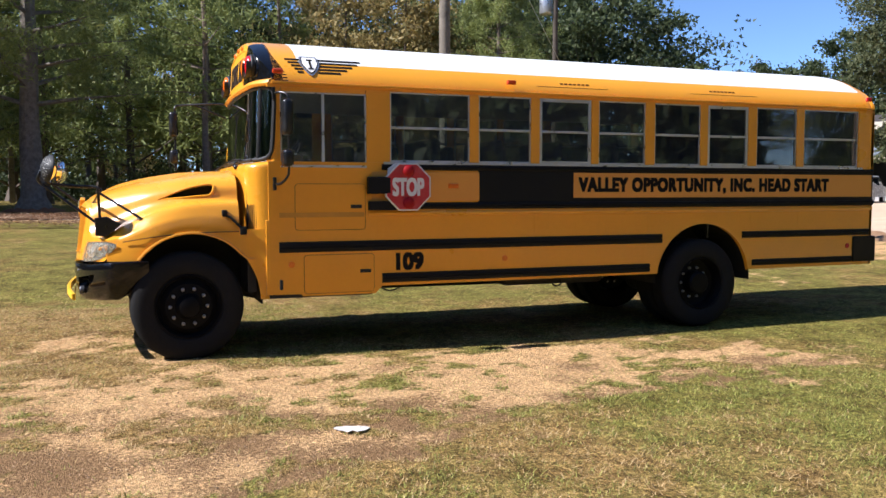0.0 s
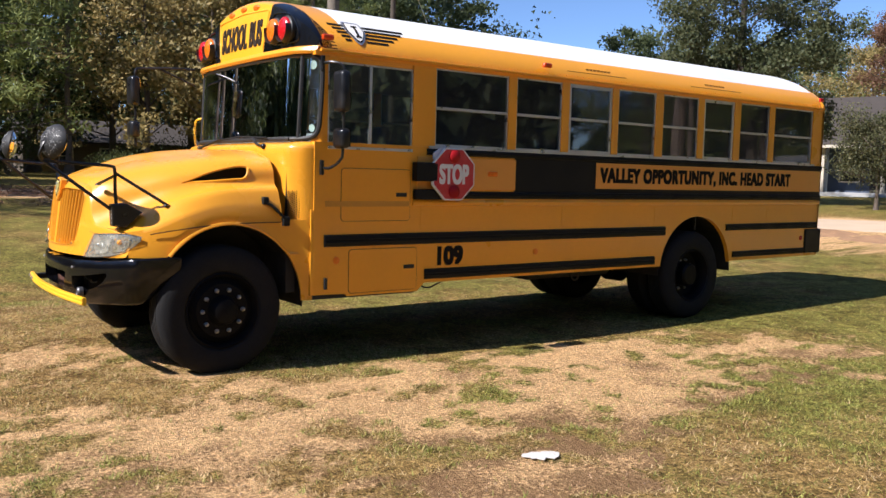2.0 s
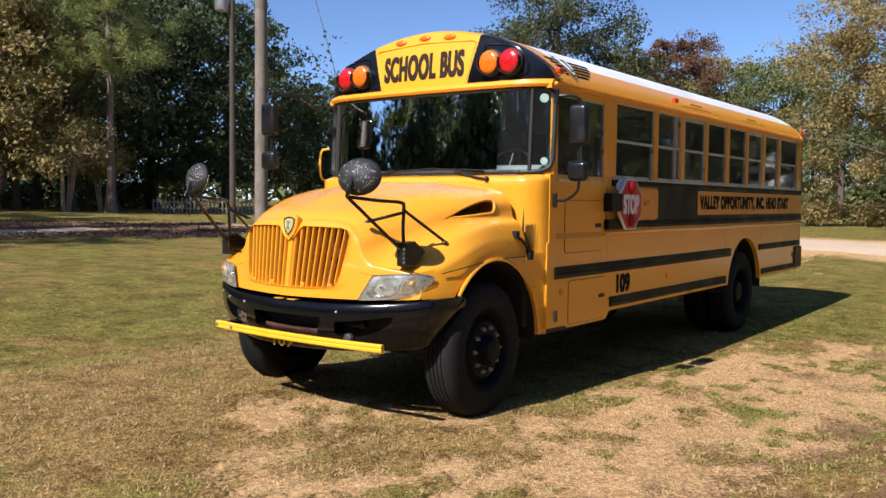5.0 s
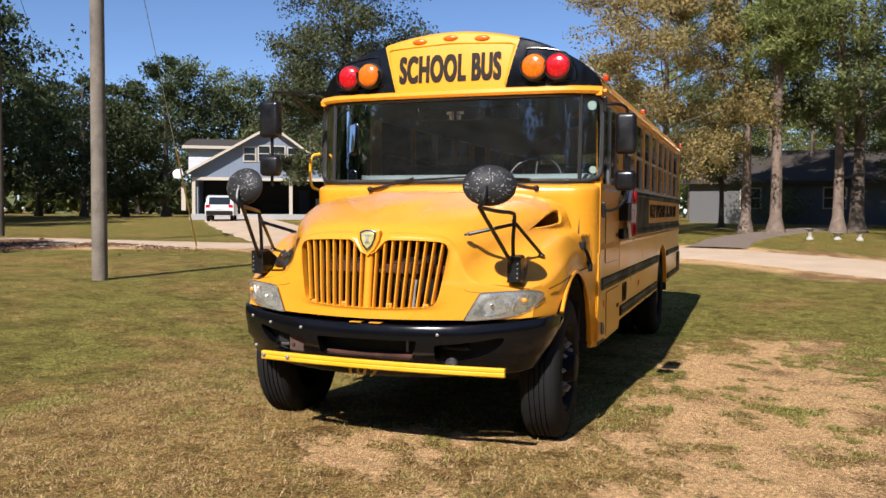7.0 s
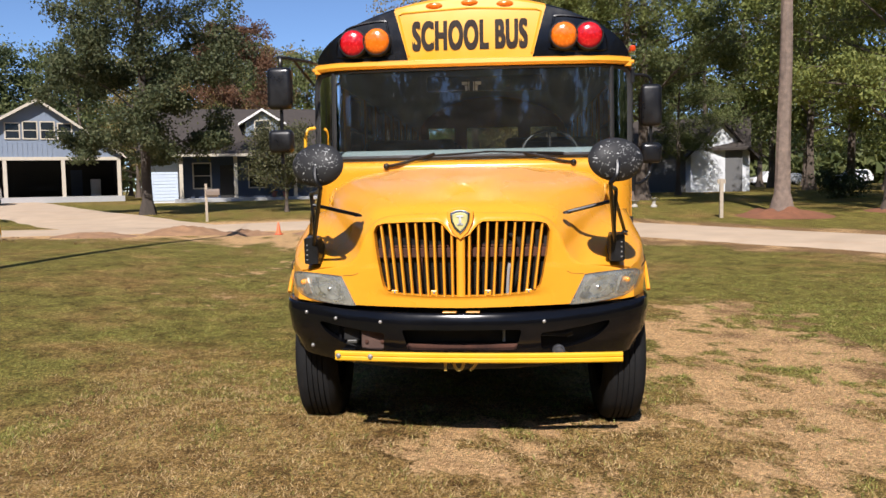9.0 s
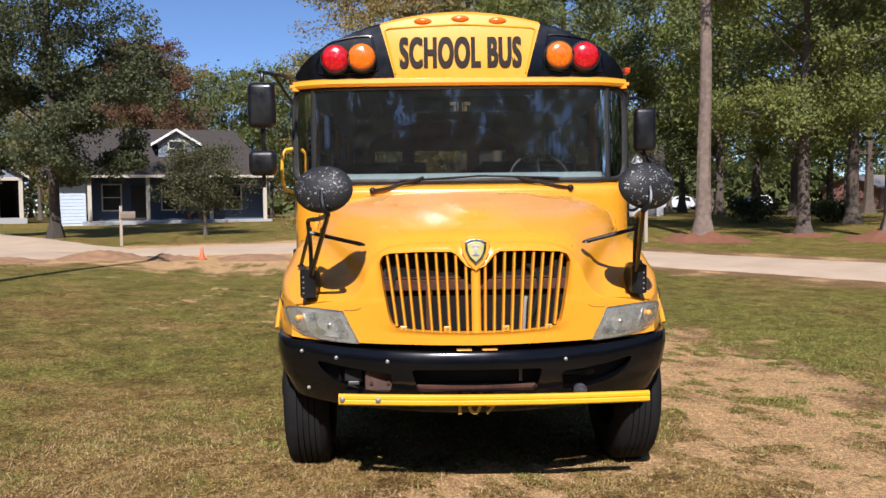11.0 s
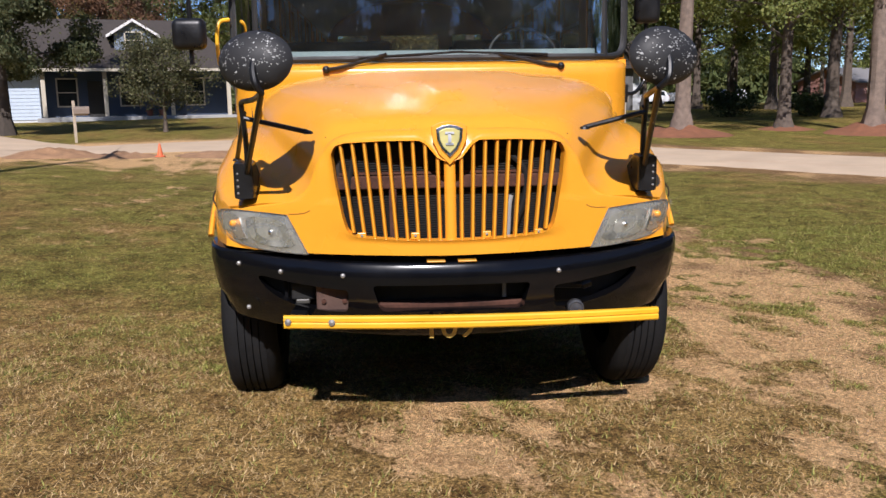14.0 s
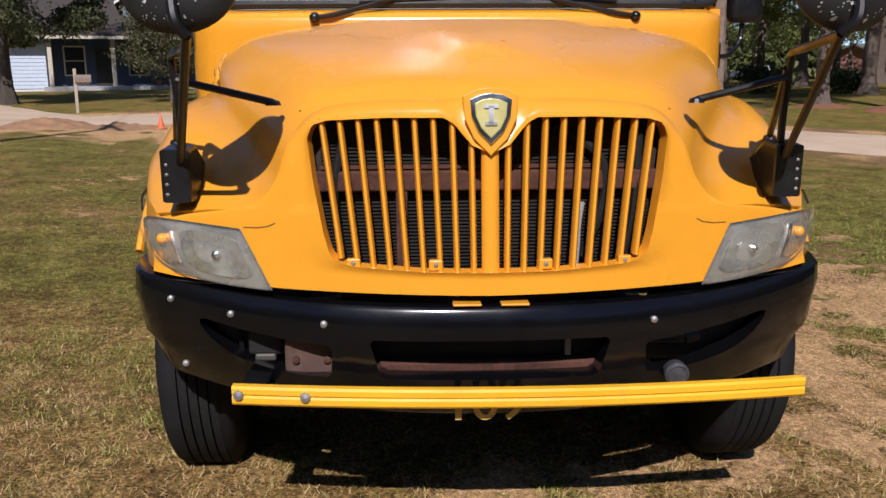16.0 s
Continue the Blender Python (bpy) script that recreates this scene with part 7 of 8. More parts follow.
for x in (0.1, 3.3, 6.9, LW - 0.1):
    part("porch_post", box(bm_new(), x - 0.11, x + 0.11, -0.12, 0.10, 0.1, 2.72, 0.01), m_trim, house, "cream porch post")
part("porch_beam", box(bm_new(), -0.1, LW + 0.1, -0.12, 0.10, 2.68, 2.86), m_trim, house)
for x in (1.2, 4.6, 8.3):
    house_window(house, x, 1.86, 0.75, 1.0, 1.5, m_trim)
part("front_door", box(bm_new(), 2.3, 3.25, 1.80, 1.86, 0.1, 2.15, 0.01), m_dim, house, "dark front door")
for x in (5.6, 6.3):
    part("flower_pot", lathe(bm_new(), [(0.13, 0), (0.2, 0.34), (0.22, 0.36), (0.0001, 0.36)], Matrix.Translation((x, 0.6, 0.1)), 14), mat("clay", (0.25, 0.09, 0.06), 0.8), house)
# dormer
dx = 5.0
bm = bm_new()
prism(bm, [(dx - 1.05, 3.9), (dx + 1.05, 3.9), (dx + 1.05, 4.75), (dx, 5.45), (dx - 1.05, 4.75)], "y", 1.0, 3.4)
d = part("dormer", bm, m_siding, house, "blue-grey dormer with white rakes")
bm = bm_new()
for sgn in (-1, 1):
    v = [(dx, 5.50), (dx, 5.64), (dx + sgn * 1.45, 4.72), (dx + sgn * 1.45, 4.58)]
    prism(bm, v, "y", 0.7, 3.6)
part("dormer_roof", bm, m_roofs, d)
bm = bm_new()
for sgn in (-1, 1):
    prism(bm, [(dx, 5.46), (dx, 5.62), (dx + sgn * 1.47, 4.70), (dx + sgn * 1.47, 4.54)], "y", 0.64, 0.69)
part("rake", bm, m_signwhite, d)
house_window(house, dx, 0.97, 4.0, 0.85, 0.85, m_trim)

# carport wing with the gable to the road
CX, CY, CZ, CR = 46.35, 45.05, 1.28, -60.5
cp = thing("carport_house", "open three-bay carport under a blue-grey gable with four windows", "house", (CX, CY, CZ), CR)
W = 10.6
part("slab", box(bm_new(), -0.2, W + 0.2, -0.3, 8, -0.5, 0.06), m_slab, cp)
for x in (0.1, 3.5, 7.0, W - 0.1):
    part("post", box(bm_new(), x - 0.12, x + 0.12, -0.1, 0.12, 0, 2.55, 0.01), m_trim, cp, "cream carport post")
part("beam", box(bm_new(), 0, W, -0.12, 0.14, 2.5, 2.72), m_trim, cp)
gab = [(-0.1, 2.7), (W + 0.1, 2.7), (W + 0.1, 2.85), (W * 0.53, 6.35), (-0.1, 3.1)]
gp = part("gable", prism(bm_new(), gab, "y", -0.02, 0.1), m_siding, cp, "blue-grey board gable")
for i in range(36):
    x = 0.15 + i * 0.295
    zt = (3.1 + 3.25 * x / (W * 0.53) if x < W * 0.53 else 2.85 + 3.5 * (W - x) / (W * 0.47)) - 0.08
    part("batten", box(bm_new(), x, x + 0.03, -0.045, -0.02, 2.7, zt), m_siding, gp)
bm = bm_new()
for sgn in (-1, 1):
    xe, ze = (-0.3, 2.96) if sgn < 0 else (W + 0.35, 2.62)
    prism(bm, [(W * 0.53, 6.40), (W * 0.53, 6.56), (xe, ze + 0.16), (xe, ze)], "y", -0.55, 8)
part("roof", bm, m_roofs, cp)
bm = bm_new()
for sgn in (-1, 1):
    xe, ze = (-0.32, 2.92) if sgn < 0 else (W + 0.37, 2.58)
    prism(bm, [(W * 0.53, 6.34), (W * 0.53, 6.54), (xe, ze + 0.2), (xe, ze)], "y", -0.62, -0.56)
part("rake", bm, m_trim, cp)
for x in (4.15, 5.2, 6.25, 7.3):
    house_window(cp, x - 0.1, -0.03, 3.95, 0.78, 1.05 if 4.5 < x < 7 else 0.95, m_trim)
# carport walls and ceiling, the inside shade put into their colour
part("back_wall", box(bm_new(), 0, W, 7.2, 7.3, 0, 2.9), m_dim, cp, "back wall of the carport, its shade put into the dark colour")
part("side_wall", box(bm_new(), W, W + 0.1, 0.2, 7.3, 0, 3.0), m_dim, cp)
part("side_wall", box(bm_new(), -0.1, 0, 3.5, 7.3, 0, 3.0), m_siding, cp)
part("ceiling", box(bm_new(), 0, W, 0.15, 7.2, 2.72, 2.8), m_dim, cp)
part("store_door", box(bm_new(), 7.6, 8.4, 7.1, 7.19, 0.1, 2.0), m_dkblue, cp)
part("fridge", box(bm_new(), 8.9, 9.6, 5.6, 6.3, 0.06, 1.3, 0.03), m_signwhite, cp)
part("bench", box(bm_new(), 4.6, 6.6, 6.2, 6.8, 0.5, 0.9, 0.02), m_under, cp)
# side wing behind, to the left
bm = bm_new()
box(bm, -0.6, 4.2, 2.8, 7.0, 2.9, 5.0)
wing = part("wing", bm, m_whiteside, cp, "pale upper side wing")
clapboard(wing, m_whiteside, -0.6, 4.2, 2.8, 3.2, 5.0)
bm = bm_new()
prism(bm, [(2.3, 5.0), (7.4, 5.9), (7.4, 6.05), (2.3, 5.15)], "x", -1.0, 4.6)
part("wing_roof", bm, m_roofs, cp)
part("wing_fascia", box(bm_new(), -1.0, 4.6, 2.24, 2.3, 4.93, 5.15), m_trim, cp)
dish = part("dish", lathe(bm_new(), [(0.0001, 0.1), (0.2, 0.06), (0.36, 0.0), (0.37, 0.0), (0.2, 0.08), (0.0001, 0.12)], Matrix.Translation((-0.9, -0.7, 2.9)) @ pose(0, 0, 0, 70), 20), m_signwhite, cp, "white satellite dish", smooth=True)
part("utility_box", box(bm_new(), -0.75, -0.45, -0.2, 0.1, 0.3, 2.4), m_trim, cp)

# white house under the trees and far brick house
def far_house(name, x, y, z, rz, w, d, hw, hr, wall, label, roof=m_roofs):
    h = thing(name, label, "house", (x, y, z), rz)
    part("wall", box(bm_new(), 0, w, 0, d, -0.5, hw), wall, h)
    for xx in (0, w - 0.1):
        part("gable", prism(bm_new(), [(0, hw), (d, hw), (d / 2, hr)], "x", xx, xx + 0.1), wall, h)
    bm = bm_new()
    gable_roof(bm, 0, w, 0, d, hw, hr, 0.5, 0.15)
    part("roof", bm, roof, h)
    return h
# tree shade on the long house is put into its dark siding
wh = far_house("shaded_house", 54.0, 11.0, 1.1, -105, 17, 7.5, 2.7, 4.6, mat("shaded_siding", (0.13, 0.13, 0.13), 0.8), "long dark house in the shade of trees")
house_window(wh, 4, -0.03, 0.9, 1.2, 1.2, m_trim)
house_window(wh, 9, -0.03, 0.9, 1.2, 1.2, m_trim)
wg = thing("white_house", "white gabled house with a steep dark roof", "house", (55.5, -1.4, 1.1), -172)
bm = prism(bm_new(), [(0, -0.4), (3.8, -0.4), (3.8, 2.3), (1.9, 4.2), (0, 2.3)], "x", 0, 6)
part("wall", bm, m_whiteside, wg)
bm = bm_new()
for ya, yb in ((-0.5, 1.9), (4.3, 1.9)):
    prism(bm, [(ya, 1.82), (yb, 4.22), (yb, 4.4), (ya, 2.0)], "x", -0.4, 6.4)
part("roof", bm, m_roofs, wg)
bh = far_house("brick_house", 84.0, -38.6, 0.9, -62, 14, 7, 2.3, 3.7, mat("red_brick", (0.40, 0.20, 0.165), 0.9, vary=0.25, scale=9), "low red brick house with a grey roof", mat("grey_roof", (0.22, 0.21, 0.21), 0.9, vary=0.15))
for x in (2.5, 6.0, 10):
    house_window(bh, x, -0.03, 0.9, 1.0, 1.1, m_trim)
sh = far_house("wood_cabin", 10.5, 72.0, 0.9, 0, 13, 7, 2.6, 4.2, mat("cabin_wall", (0.10, 0.08, 0.06), 0.9, vary=0.2), "dark cabin at the edge of the woods")
for x in (3, 6, 9):
    house_window(sh, x, -0.03, 0.8, 0.9, 1.2, m_trim)
# low picket fence under the trees
m_fence = mat("weathered_picket", (0.30, 0.27, 0.23), 0.9, vary=0.3, scale=5)
fence = thing("picket_fence", "low weathered picket fence under the trees", "fence", (26.0, 50.0, gz(26, 50)), -32)
for i in range(26):
    part("picket", box(bm_new(), i * 0.24, i * 0.24 + 0.09, -0.02, 0.02, 0, 0.85 + 0.12 * (i % 2)), m_fence, fence)
part("rail", box(bm_new(), 0, 6.2, 0.02, 0.06, 0.25, 0.33), m_fence, fence)
part("rail", box(bm_new(), 0, 6.2, 0.02, 0.06, 0.65, 0.72), m_fence, fence)

# ---- parked cars ----
def car(x, y, rz, paint, label, suv=True):
    c = thing("car", label, "car", (x, y, gz(x, y) + 0.06), rz, "parked cars")
    h = 1.68 if suv else 1.42
    side = [(-2.2, 0.35), (-2.3, 0.7), (-2.25, 0.98), (-2.15, 1.05), (-1.85, h - 0.12), (-1.5, h), (0.2, h), (0.95, 1.08), (1.9, 0.98), (2.25, 0.75), (2.25, 0.35)]
    bm = bm_new()
    rows = []
    for q in (-1, -0.94, -0.75, 0.75, 0.94, 1):
        k = 0.90 if abs(q) == 1 else 1.0
        rows.append([(px, q * 0.92 * (1 - 0.16 * max(0, pz - 1.0)), 0.35 + (pz - 0.35) * (0.96 if abs(q) == 1 else 1)) for px, pz in side])
    V = grid(bm, rows)
    bm.faces.new([r for r in V[0]])
    bm.faces.new([r for r in V[-1]][::-1])
    part("body", bm, paint, c, smooth=True, sharp=40)
    part("rear_window", prism(bm_new(), [(-2.165, 1.08), (-1.875, h - 0.14), (-1.885, h - 0.14), (-2.175, 1.08)], "y", -0.68, 0.68), m_glassd, c)
    for s in (-1, 1):
        part("side_window", prism(bm_new(), [(-1.75, 1.06), (-1.55, h - 0.1), (0.15, h - 0.1), (0.75, 1.08)], "y", s * 0.845, s * 0.87), m_glassd, c)
        part("tail_lamp", box(bm_new(), -2.29, -2.2, s * 0.60, s * 0.86, 0.85, 1.05, 0.02), m_red, c)
        for wx in (-1.4, 1.4):
            w = part("wheel", lathe(bm_new(), [(0.2, 0), (0.31, 0), (0.34, 0.03), (0.34, 0.19), (0.31, 0.22), (0.2, 0.22)], Matrix.Translation((wx, s * 0.88, 0.28)) @ pose(0, 0, 0, s * 90), 24), m_rubber, c, smooth=True)
            part("rim", lathe(bm_new(), [(0.0001, 0.02), (0.2, 0.02), (0.21, 0.0)], Matrix.Translation((wx, s * 0.88, 0.28)) @ pose(0, 0, 0, s * 90), 16), m_alu, w)
    part("rear_bumper", box(bm_new(), -2.33, -2.15, -0.85, 0.85, 0.36, 0.66, 0.05), m_plastic, c)
    part("plate_bar", box(bm_new(), -2.325, -2.3, -0.24, 0.24, 0.75, 0.86), m_signwhite, c)
m_carwhite = mat("car_white", (0.75, 0.75, 0.76), 0.25, vary=0.04, coat=0.5)
car(44.4, 41.2, 30, m_carwhite, "white SUV parked in front of the carport")
car(104.0, -22.7, 100, m_carwhite, "white car parked far off on the grass")
car(106.5, -25.5, 80, mat("car_silver", (0.45, 0.47, 0.5), 0.25, metal=0.6), "silver car parked far off on the grass", False)
car(101.0, -31.6, 95, m_carwhite, "white van parked beside the brick house")

# ---- ground ----
def bare(x, y):
    """How bare the soil is, 0 to 1: wheel tracks and worn patches on the lawn, broken up by tufts."""
    d1 = math.exp(-abs(((y - 6.75) + 0.03 * (x - 2)) / 1.25) ** 2.5) * (1 - smoothstep(4.0, 9.0, x)) * smoothstep(-12, -3, x)
    d2 = 1.0 * math.exp(-(((x - 0.0) / 2.5) ** 2 + ((y - 5.2) / 1.7) ** 2))
    d3 = 0.42 * math.exp(-(((x + 0.9) / 2.2) ** 2 + ((y - 8.7) / 1.3) ** 2))
    d4 = 0.45 * math.exp(-(((x - 9.5) / 4) ** 2 + ((y - 12.5) / 2.5) ** 2))
    d5 = 0.5 * math.exp(-(((x - 15.5) / 3) ** 2 + ((y - 14.5) / 4) ** 2))
    d6 = 1.0 * math.exp(-(((x + 0.45) / 0.9) ** 2 + ((y - 9.35) / 0.75) ** 2))
    d7 = 0.95 * math.exp(-(((x - 0.2) / 1.2) ** 2 + ((y - 7.45) / 0.8) ** 2))
    base = min(1.0, max(d1, d2, d3, d4, d5, d6, d7) + 0.2 * min(d1, d2))
    n = 0.42 * noise.noise((x * 0.9, y * 1.5, 0.3)) + 0.42 * noise.noise((x * 2.3, y * 3.6, 4.2)) + 0.42 * noise.noise((x * 5.5, y * 8.0, 1.2))
    bank = 0.58 * smoothstep(11.5, 17.5, x - 0.12 * abs(y - 15)) * (1 - smoothstep(20.8, 22.0, x)) * smoothstep(9, 11, y) * (1 - smoothstep(21, 24, y))
    return max(smoothstep(0.13, 0.92, base * 0.74 - 0.075 + n * (0.8 + 0.7 * base)), smoothstep(0.12, 0.85, bank + 1.3 * n * bank))


def dry(x, y):
    """How straw-coloured the grass is."""
    n = 0.6 * noise.noise((x * 0.45 + 5, y * 0.45, 2.3)) + 0.5 * noise.noise((x * 1.5, y * 1.5, 7.3)) + 0.4 * noise.noise((x * 4.0, y * 4.0, 3.1))
    near = math.exp(-(((x + 0.5) / 5.0) ** 2 + ((y - 6.8) / 3.6) ** 2))
    strip = 0.22 * math.exp(-((y - 11.2) / 1.8) ** 2) * smoothstep(-6, -1, x) * (1 - smoothstep(8, 14, x))
    lush = 0.12 * math.exp(-(((x - 7.0) / 3.5) ** 2 + ((y - 4.5) / 2.2) ** 2))
    front = 0.52 * smoothstep(8.9, 10.0, y) * (1 - smoothstep(2.5, 6.5, x)) * smoothstep(-4, -1.5, x) * (1 - smoothstep(11.8, 14.0, y))
    return min(1.0, max(0.0, 0.08 + front + 0.66 * near + strip - lush + 1.45 * n))


def litter(x, y):
    """How thickly brown dead thatch lies on the soil: most on the side away from the bus."""
    n = 0.5 * noise.noise((x * 1.1, y * 1.1, 11.3)) + 0.4 * noise.noise((x * 3.1, y * 3.1, 2.7))
    return min(1.0, max(0.0, 0.20 + 0.56 * (1 - smoothstep(5.2, 7.6, y)) + 1.0 * n))


ROAD = [(-60, 44), (-20, 38), (-4, 34.5), (8, 31.0), (16.5, 26.0), (22.0, 20.5), (24.0, 14.0), (22.8, 8.0), (17.8, 2.8), (13.2, -1.4), (7, -7), (-6, -18), (-40, -44)]
road_pts = [Vector((p.x, p.y)) for p in smooth_path([(x, y, 0) for x, y in ROAD], 14)]
rp = np.array([(p.x, p.y) for p in road_pts])


def road_dist(x, y):
    return float(np.sqrt(((rp - (x, y)) ** 2).sum(1).min()))


def axis(lo, hi, fine_lo, fine_hi, fine, growth=1.09):
    vals = list(np.arange(fine_lo, fine_hi + 1e-6, fine))
    st, v = fine, fine_hi
    while v < hi:
        st *= growth
        v += st
        vals.append(v)
    st, v = fine, fine_lo
    while v > lo:
        st *= growth
        v -= st
        vals.insert(0, v)
    return vals
gx = axis(-900, 1400, -7.0, 11.0, 0.11)
gy = axis(-900, 1400, 1.5, 14.0, 0.11)
verts, cols = [], []
for y in gy:
    for x in gx:
        z = gz(x, y)
        b = d = 0.0
        if -20 < x < 45 and -12 < y < 45:
            b, d = bare(x, y), dry(x, y)
            rd = road_dist(x, y) if (x > 4 or y > 18 or y < -2) else 99
            b = max(b, 0.8 * (1 - smoothstep(2.6, 4.2, rd + 0.8 * noise.noise((x * 0.6, y * 0.6, 9)))))
            z -= 0.012 * b * (0.6 + noise.noise((x * 2.5, y * 2.5, 5)))
        else:
            b, d = 0.0, 0.35
        z += 0.008 * noise.noise((x * 4, y * 4, 8)) if -9 < x < 13 and 1 < y < 15 else 0
        verts.append((x, y, z))
        cols.append((b, d, litter(x, y), 1))
nx = len(gx)
faces = [(j * nx + i, j * nx + i + 1, (j + 1) * nx + i + 1, (j + 1) * nx + i) for j in range(len(gy) - 1) for i in range(nx - 1)]
gm = bpy.data.meshes.new("ground")
gm.from_pydata(verts, [], faces)
ca_ = gm.color_attributes.new("wear", "FLOAT_COLOR", "POINT")
ca_.data.foreach_set("color", np.array(cols).ravel())
gm.shade_smooth()


def ground_mat():
    m = bpy.data.materials.new("lawn_soil")
    m.use_nodes = True
    nd, ln = m.node_tree.nodes, m.node_tree.links
    b = nd["Principled BSDF"]
    at = nd.new("ShaderNodeAttribute")
    at.attribute_name = "wear"
    sep = nd.new("ShaderNodeSeparateColor")
    ln.new(at.outputs["Color"], sep.inputs[0])
    tc = nd.new("ShaderNodeTexCoord")

    def nz(scale, detail=6, rough=0.6):
        n = nd.new("ShaderNodeTexNoise")
        n.inputs["Scale"].default_value, n.inputs["Detail"].default_value, n.inputs["Roughness"].default_value = scale, detail, rough
        ln.new(tc.outputs["Object"], n.inputs["Vector"])
        return n.outputs[0]

    def ramp(src, a, b_, c0, c1):
        r = nd.new("ShaderNodeValToRGB")
        r.color_ramp.elements[0].position, r.color_ramp.elements[1].position = a, b_
        r.color_ramp.elements[0].color, r.color_ramp.elements[1].color = (*c0, 1), (*c1, 1)
        ln.new(src, r.inputs[0])
        return r.outputs[0]

    def mixc(f, a, b_):
        x = nd.new("ShaderNodeMix")
        x.data_type = "RGBA"
        x.clamp_factor = True
        ln.new(f, x.inputs["Factor"])
        ln.new(a, x.inputs["A"])
        ln.new(b_, x.inputs["B"])
        return x.outputs["Result"]

    def math2(op, a, b_):
        x = nd.new("ShaderNodeMath")
        x.operation = op
        x.use_clamp = False
        for i, v in enumerate((a, b_)):
            if isinstance(v, (int, float)):
                x.inputs[i].default_value = v
            else:
                ln.new(v, x.inputs[i])
        return x.outputs[0]
    def fibre(angle, scale):
        mp = nd.new("ShaderNodeMapping")
        mp.inputs["Rotation"].default_value = (0, 0, radians(angle))
        mp.inputs["Scale"].default_value = (1.0, 0.16, 1.0)
        ln.new(tc.outputs["Object"], mp.inputs["Vector"])
        n = nd.new("ShaderNodeTexNoise")
        n.inputs["Scale"].default_value, n.inputs["Detail"].default_value, n.inputs["Distortion"].default_value = scale, 2, 0.6
        ln.new(mp.outputs[0], n.inputs["Vector"])
        return n.outputs[0]
    def cells(scale):
        v = nd.new("ShaderNodeTexVoronoi")
        v.inputs["Scale"].default_value = scale
        ln.new(tc.outputs["Object"], v.inputs["Vector"])
        sc = nd.new("ShaderNodeSeparateColor")
        ln.new(v.outputs["Color"], sc.inputs[0])
        return sc.outputs[0]

    def shade(a, b_):
        x = nd.new("ShaderNodeMix")
        x.data_type, x.blend_type = "RGBA", "MULTIPLY"
        x.inputs["Factor"].default_value = 1.0
        ln.new(a, x.inputs["A"])
        ln.new(b_, x.inputs["B"])
        return x.outputs["Result"]
    fib = math2("MAXIMUM", math2("MAXIMUM", fibre(12, 170), fibre(-55, 150)), fibre(70, 160))
    fine, mid, tuft = nz(70, 4, 0.75), nz(7, 6, 0.7), nz(22, 5, 0.75)
    weave = math2("ADD", math2("MULTIPLY", tuft, 0.45), math2("MULTIPLY", math2("SUBTRACT", fib, 0.05), 0.55))
    green = ramp(weave, 0.42, 0.64, (0.088, 0.078, 0.018), (0.48, 0.44, 0.108))
    straw = ramp(weave, 0.42, 0.64, (0.15, 0.083, 0.028), (0.74, 0.485, 0.195))
    soil = ramp(mid, 0.3, 0.7, (0.49, 0.28, 0.125), (0.81, 0.53, 0.265))
    soil2 = mixc(ramp(fine, 0.45, 0.6, (0, 0, 0), (1, 1, 1)), soil, ramp(nz(150, 2), 0.35, 0.65, (0.27, 0.155, 0.07), (0.88, 0.605, 0.325)))
    # grit: single stones and crumbs, each its own shade
    soil2 = shade(soil2, ramp(cells(48), 0.05, 0.95, (0.72, 0.69, 0.66), (1.24, 1.24, 1.22)))
    soil2 = shade(soil2, ramp(cells(120), 0.05, 0.95, (0.78, 0.76, 0.73), (1.20, 1.20, 1.18)))
    flecks = math2("ADD", nz(38, 4, 0.7), math2("MULTIPLY", math2("SUBTRACT", sep.outputs[2], 0.5), 0.56))
    soil2 = mixc(ramp(flecks, 0.525, 0.615, (0, 0, 0), (0.9, 0.9, 0.9)), soil2, ramp(fib, 0.5, 0.68, (0.11, 0.057, 0.025), (0.38, 0.225, 0.105)))
    g = mixc(math2("ADD", sep.outputs[1], math2("MULTIPLY", math2("SUBTRACT", tuft, 0.5), 1.7)), green, straw)
    near = mixc(ramp(fine, 0.37, 0.49, (1, 1, 1), (0, 0, 0)), g, ramp(mid, 0.3, 0.7, (0.075, 0.052, 0.022), (0.135, 0.095, 0.042)))
    # uneven wear of the lawn, from hand-sized tufts to patches as wide as a stride
    wide = math2("ADD", math2("MULTIPLY", nz(2.0, 6, 0.75), 0.6), math2("MULTIPLY", nz(9.0, 5, 0.75), 0.4))
    g = shade(near, ramp(wide, 0.41, 0.56, (0.50, 0.44, 0.37), (1.12, 1.13, 1.05)))
    # single tufts and blades catching the light or lying dark, put into the colour
    g = shade(g, ramp(nz(48, 6, 0.85), 0.40, 0.60, (0.48, 0.46, 0.42), (1.42, 1.42, 1.38)))
    g = shade(g, ramp(cells(85), 0.05, 0.95, (0.70, 0.69, 0.66), (1.30, 1.30, 1.28)))
    edge = math2("ADD", sep.outputs[0], math2("ADD", math2("MULTIPLY", math2("SUBTRACT", fine, 0.5), 1.1), math2("MULTIPLY", math2("SUBTRACT", tuft, 0.5), 1.8)))
    r = nd.new("ShaderNodeMapRange")
    r.inputs["From Min"].default_value, r.inputs["From Max"].default_value = 0.30, 0.50
    ln.new(edge, r.inputs["Value"])
    ln.new(mixc(r.outputs[0], g, soil2), b.inputs["Base Color"])
    b.inputs["Roughness"].default_value = 0.95
    b.inputs["Specular IOR Level"].default_value = 0.15
    bp = nd.new("ShaderNodeBump")
    bp.inputs["Strength"].default_value, bp.inputs["Distance"].default_value = 0.85, 0.026
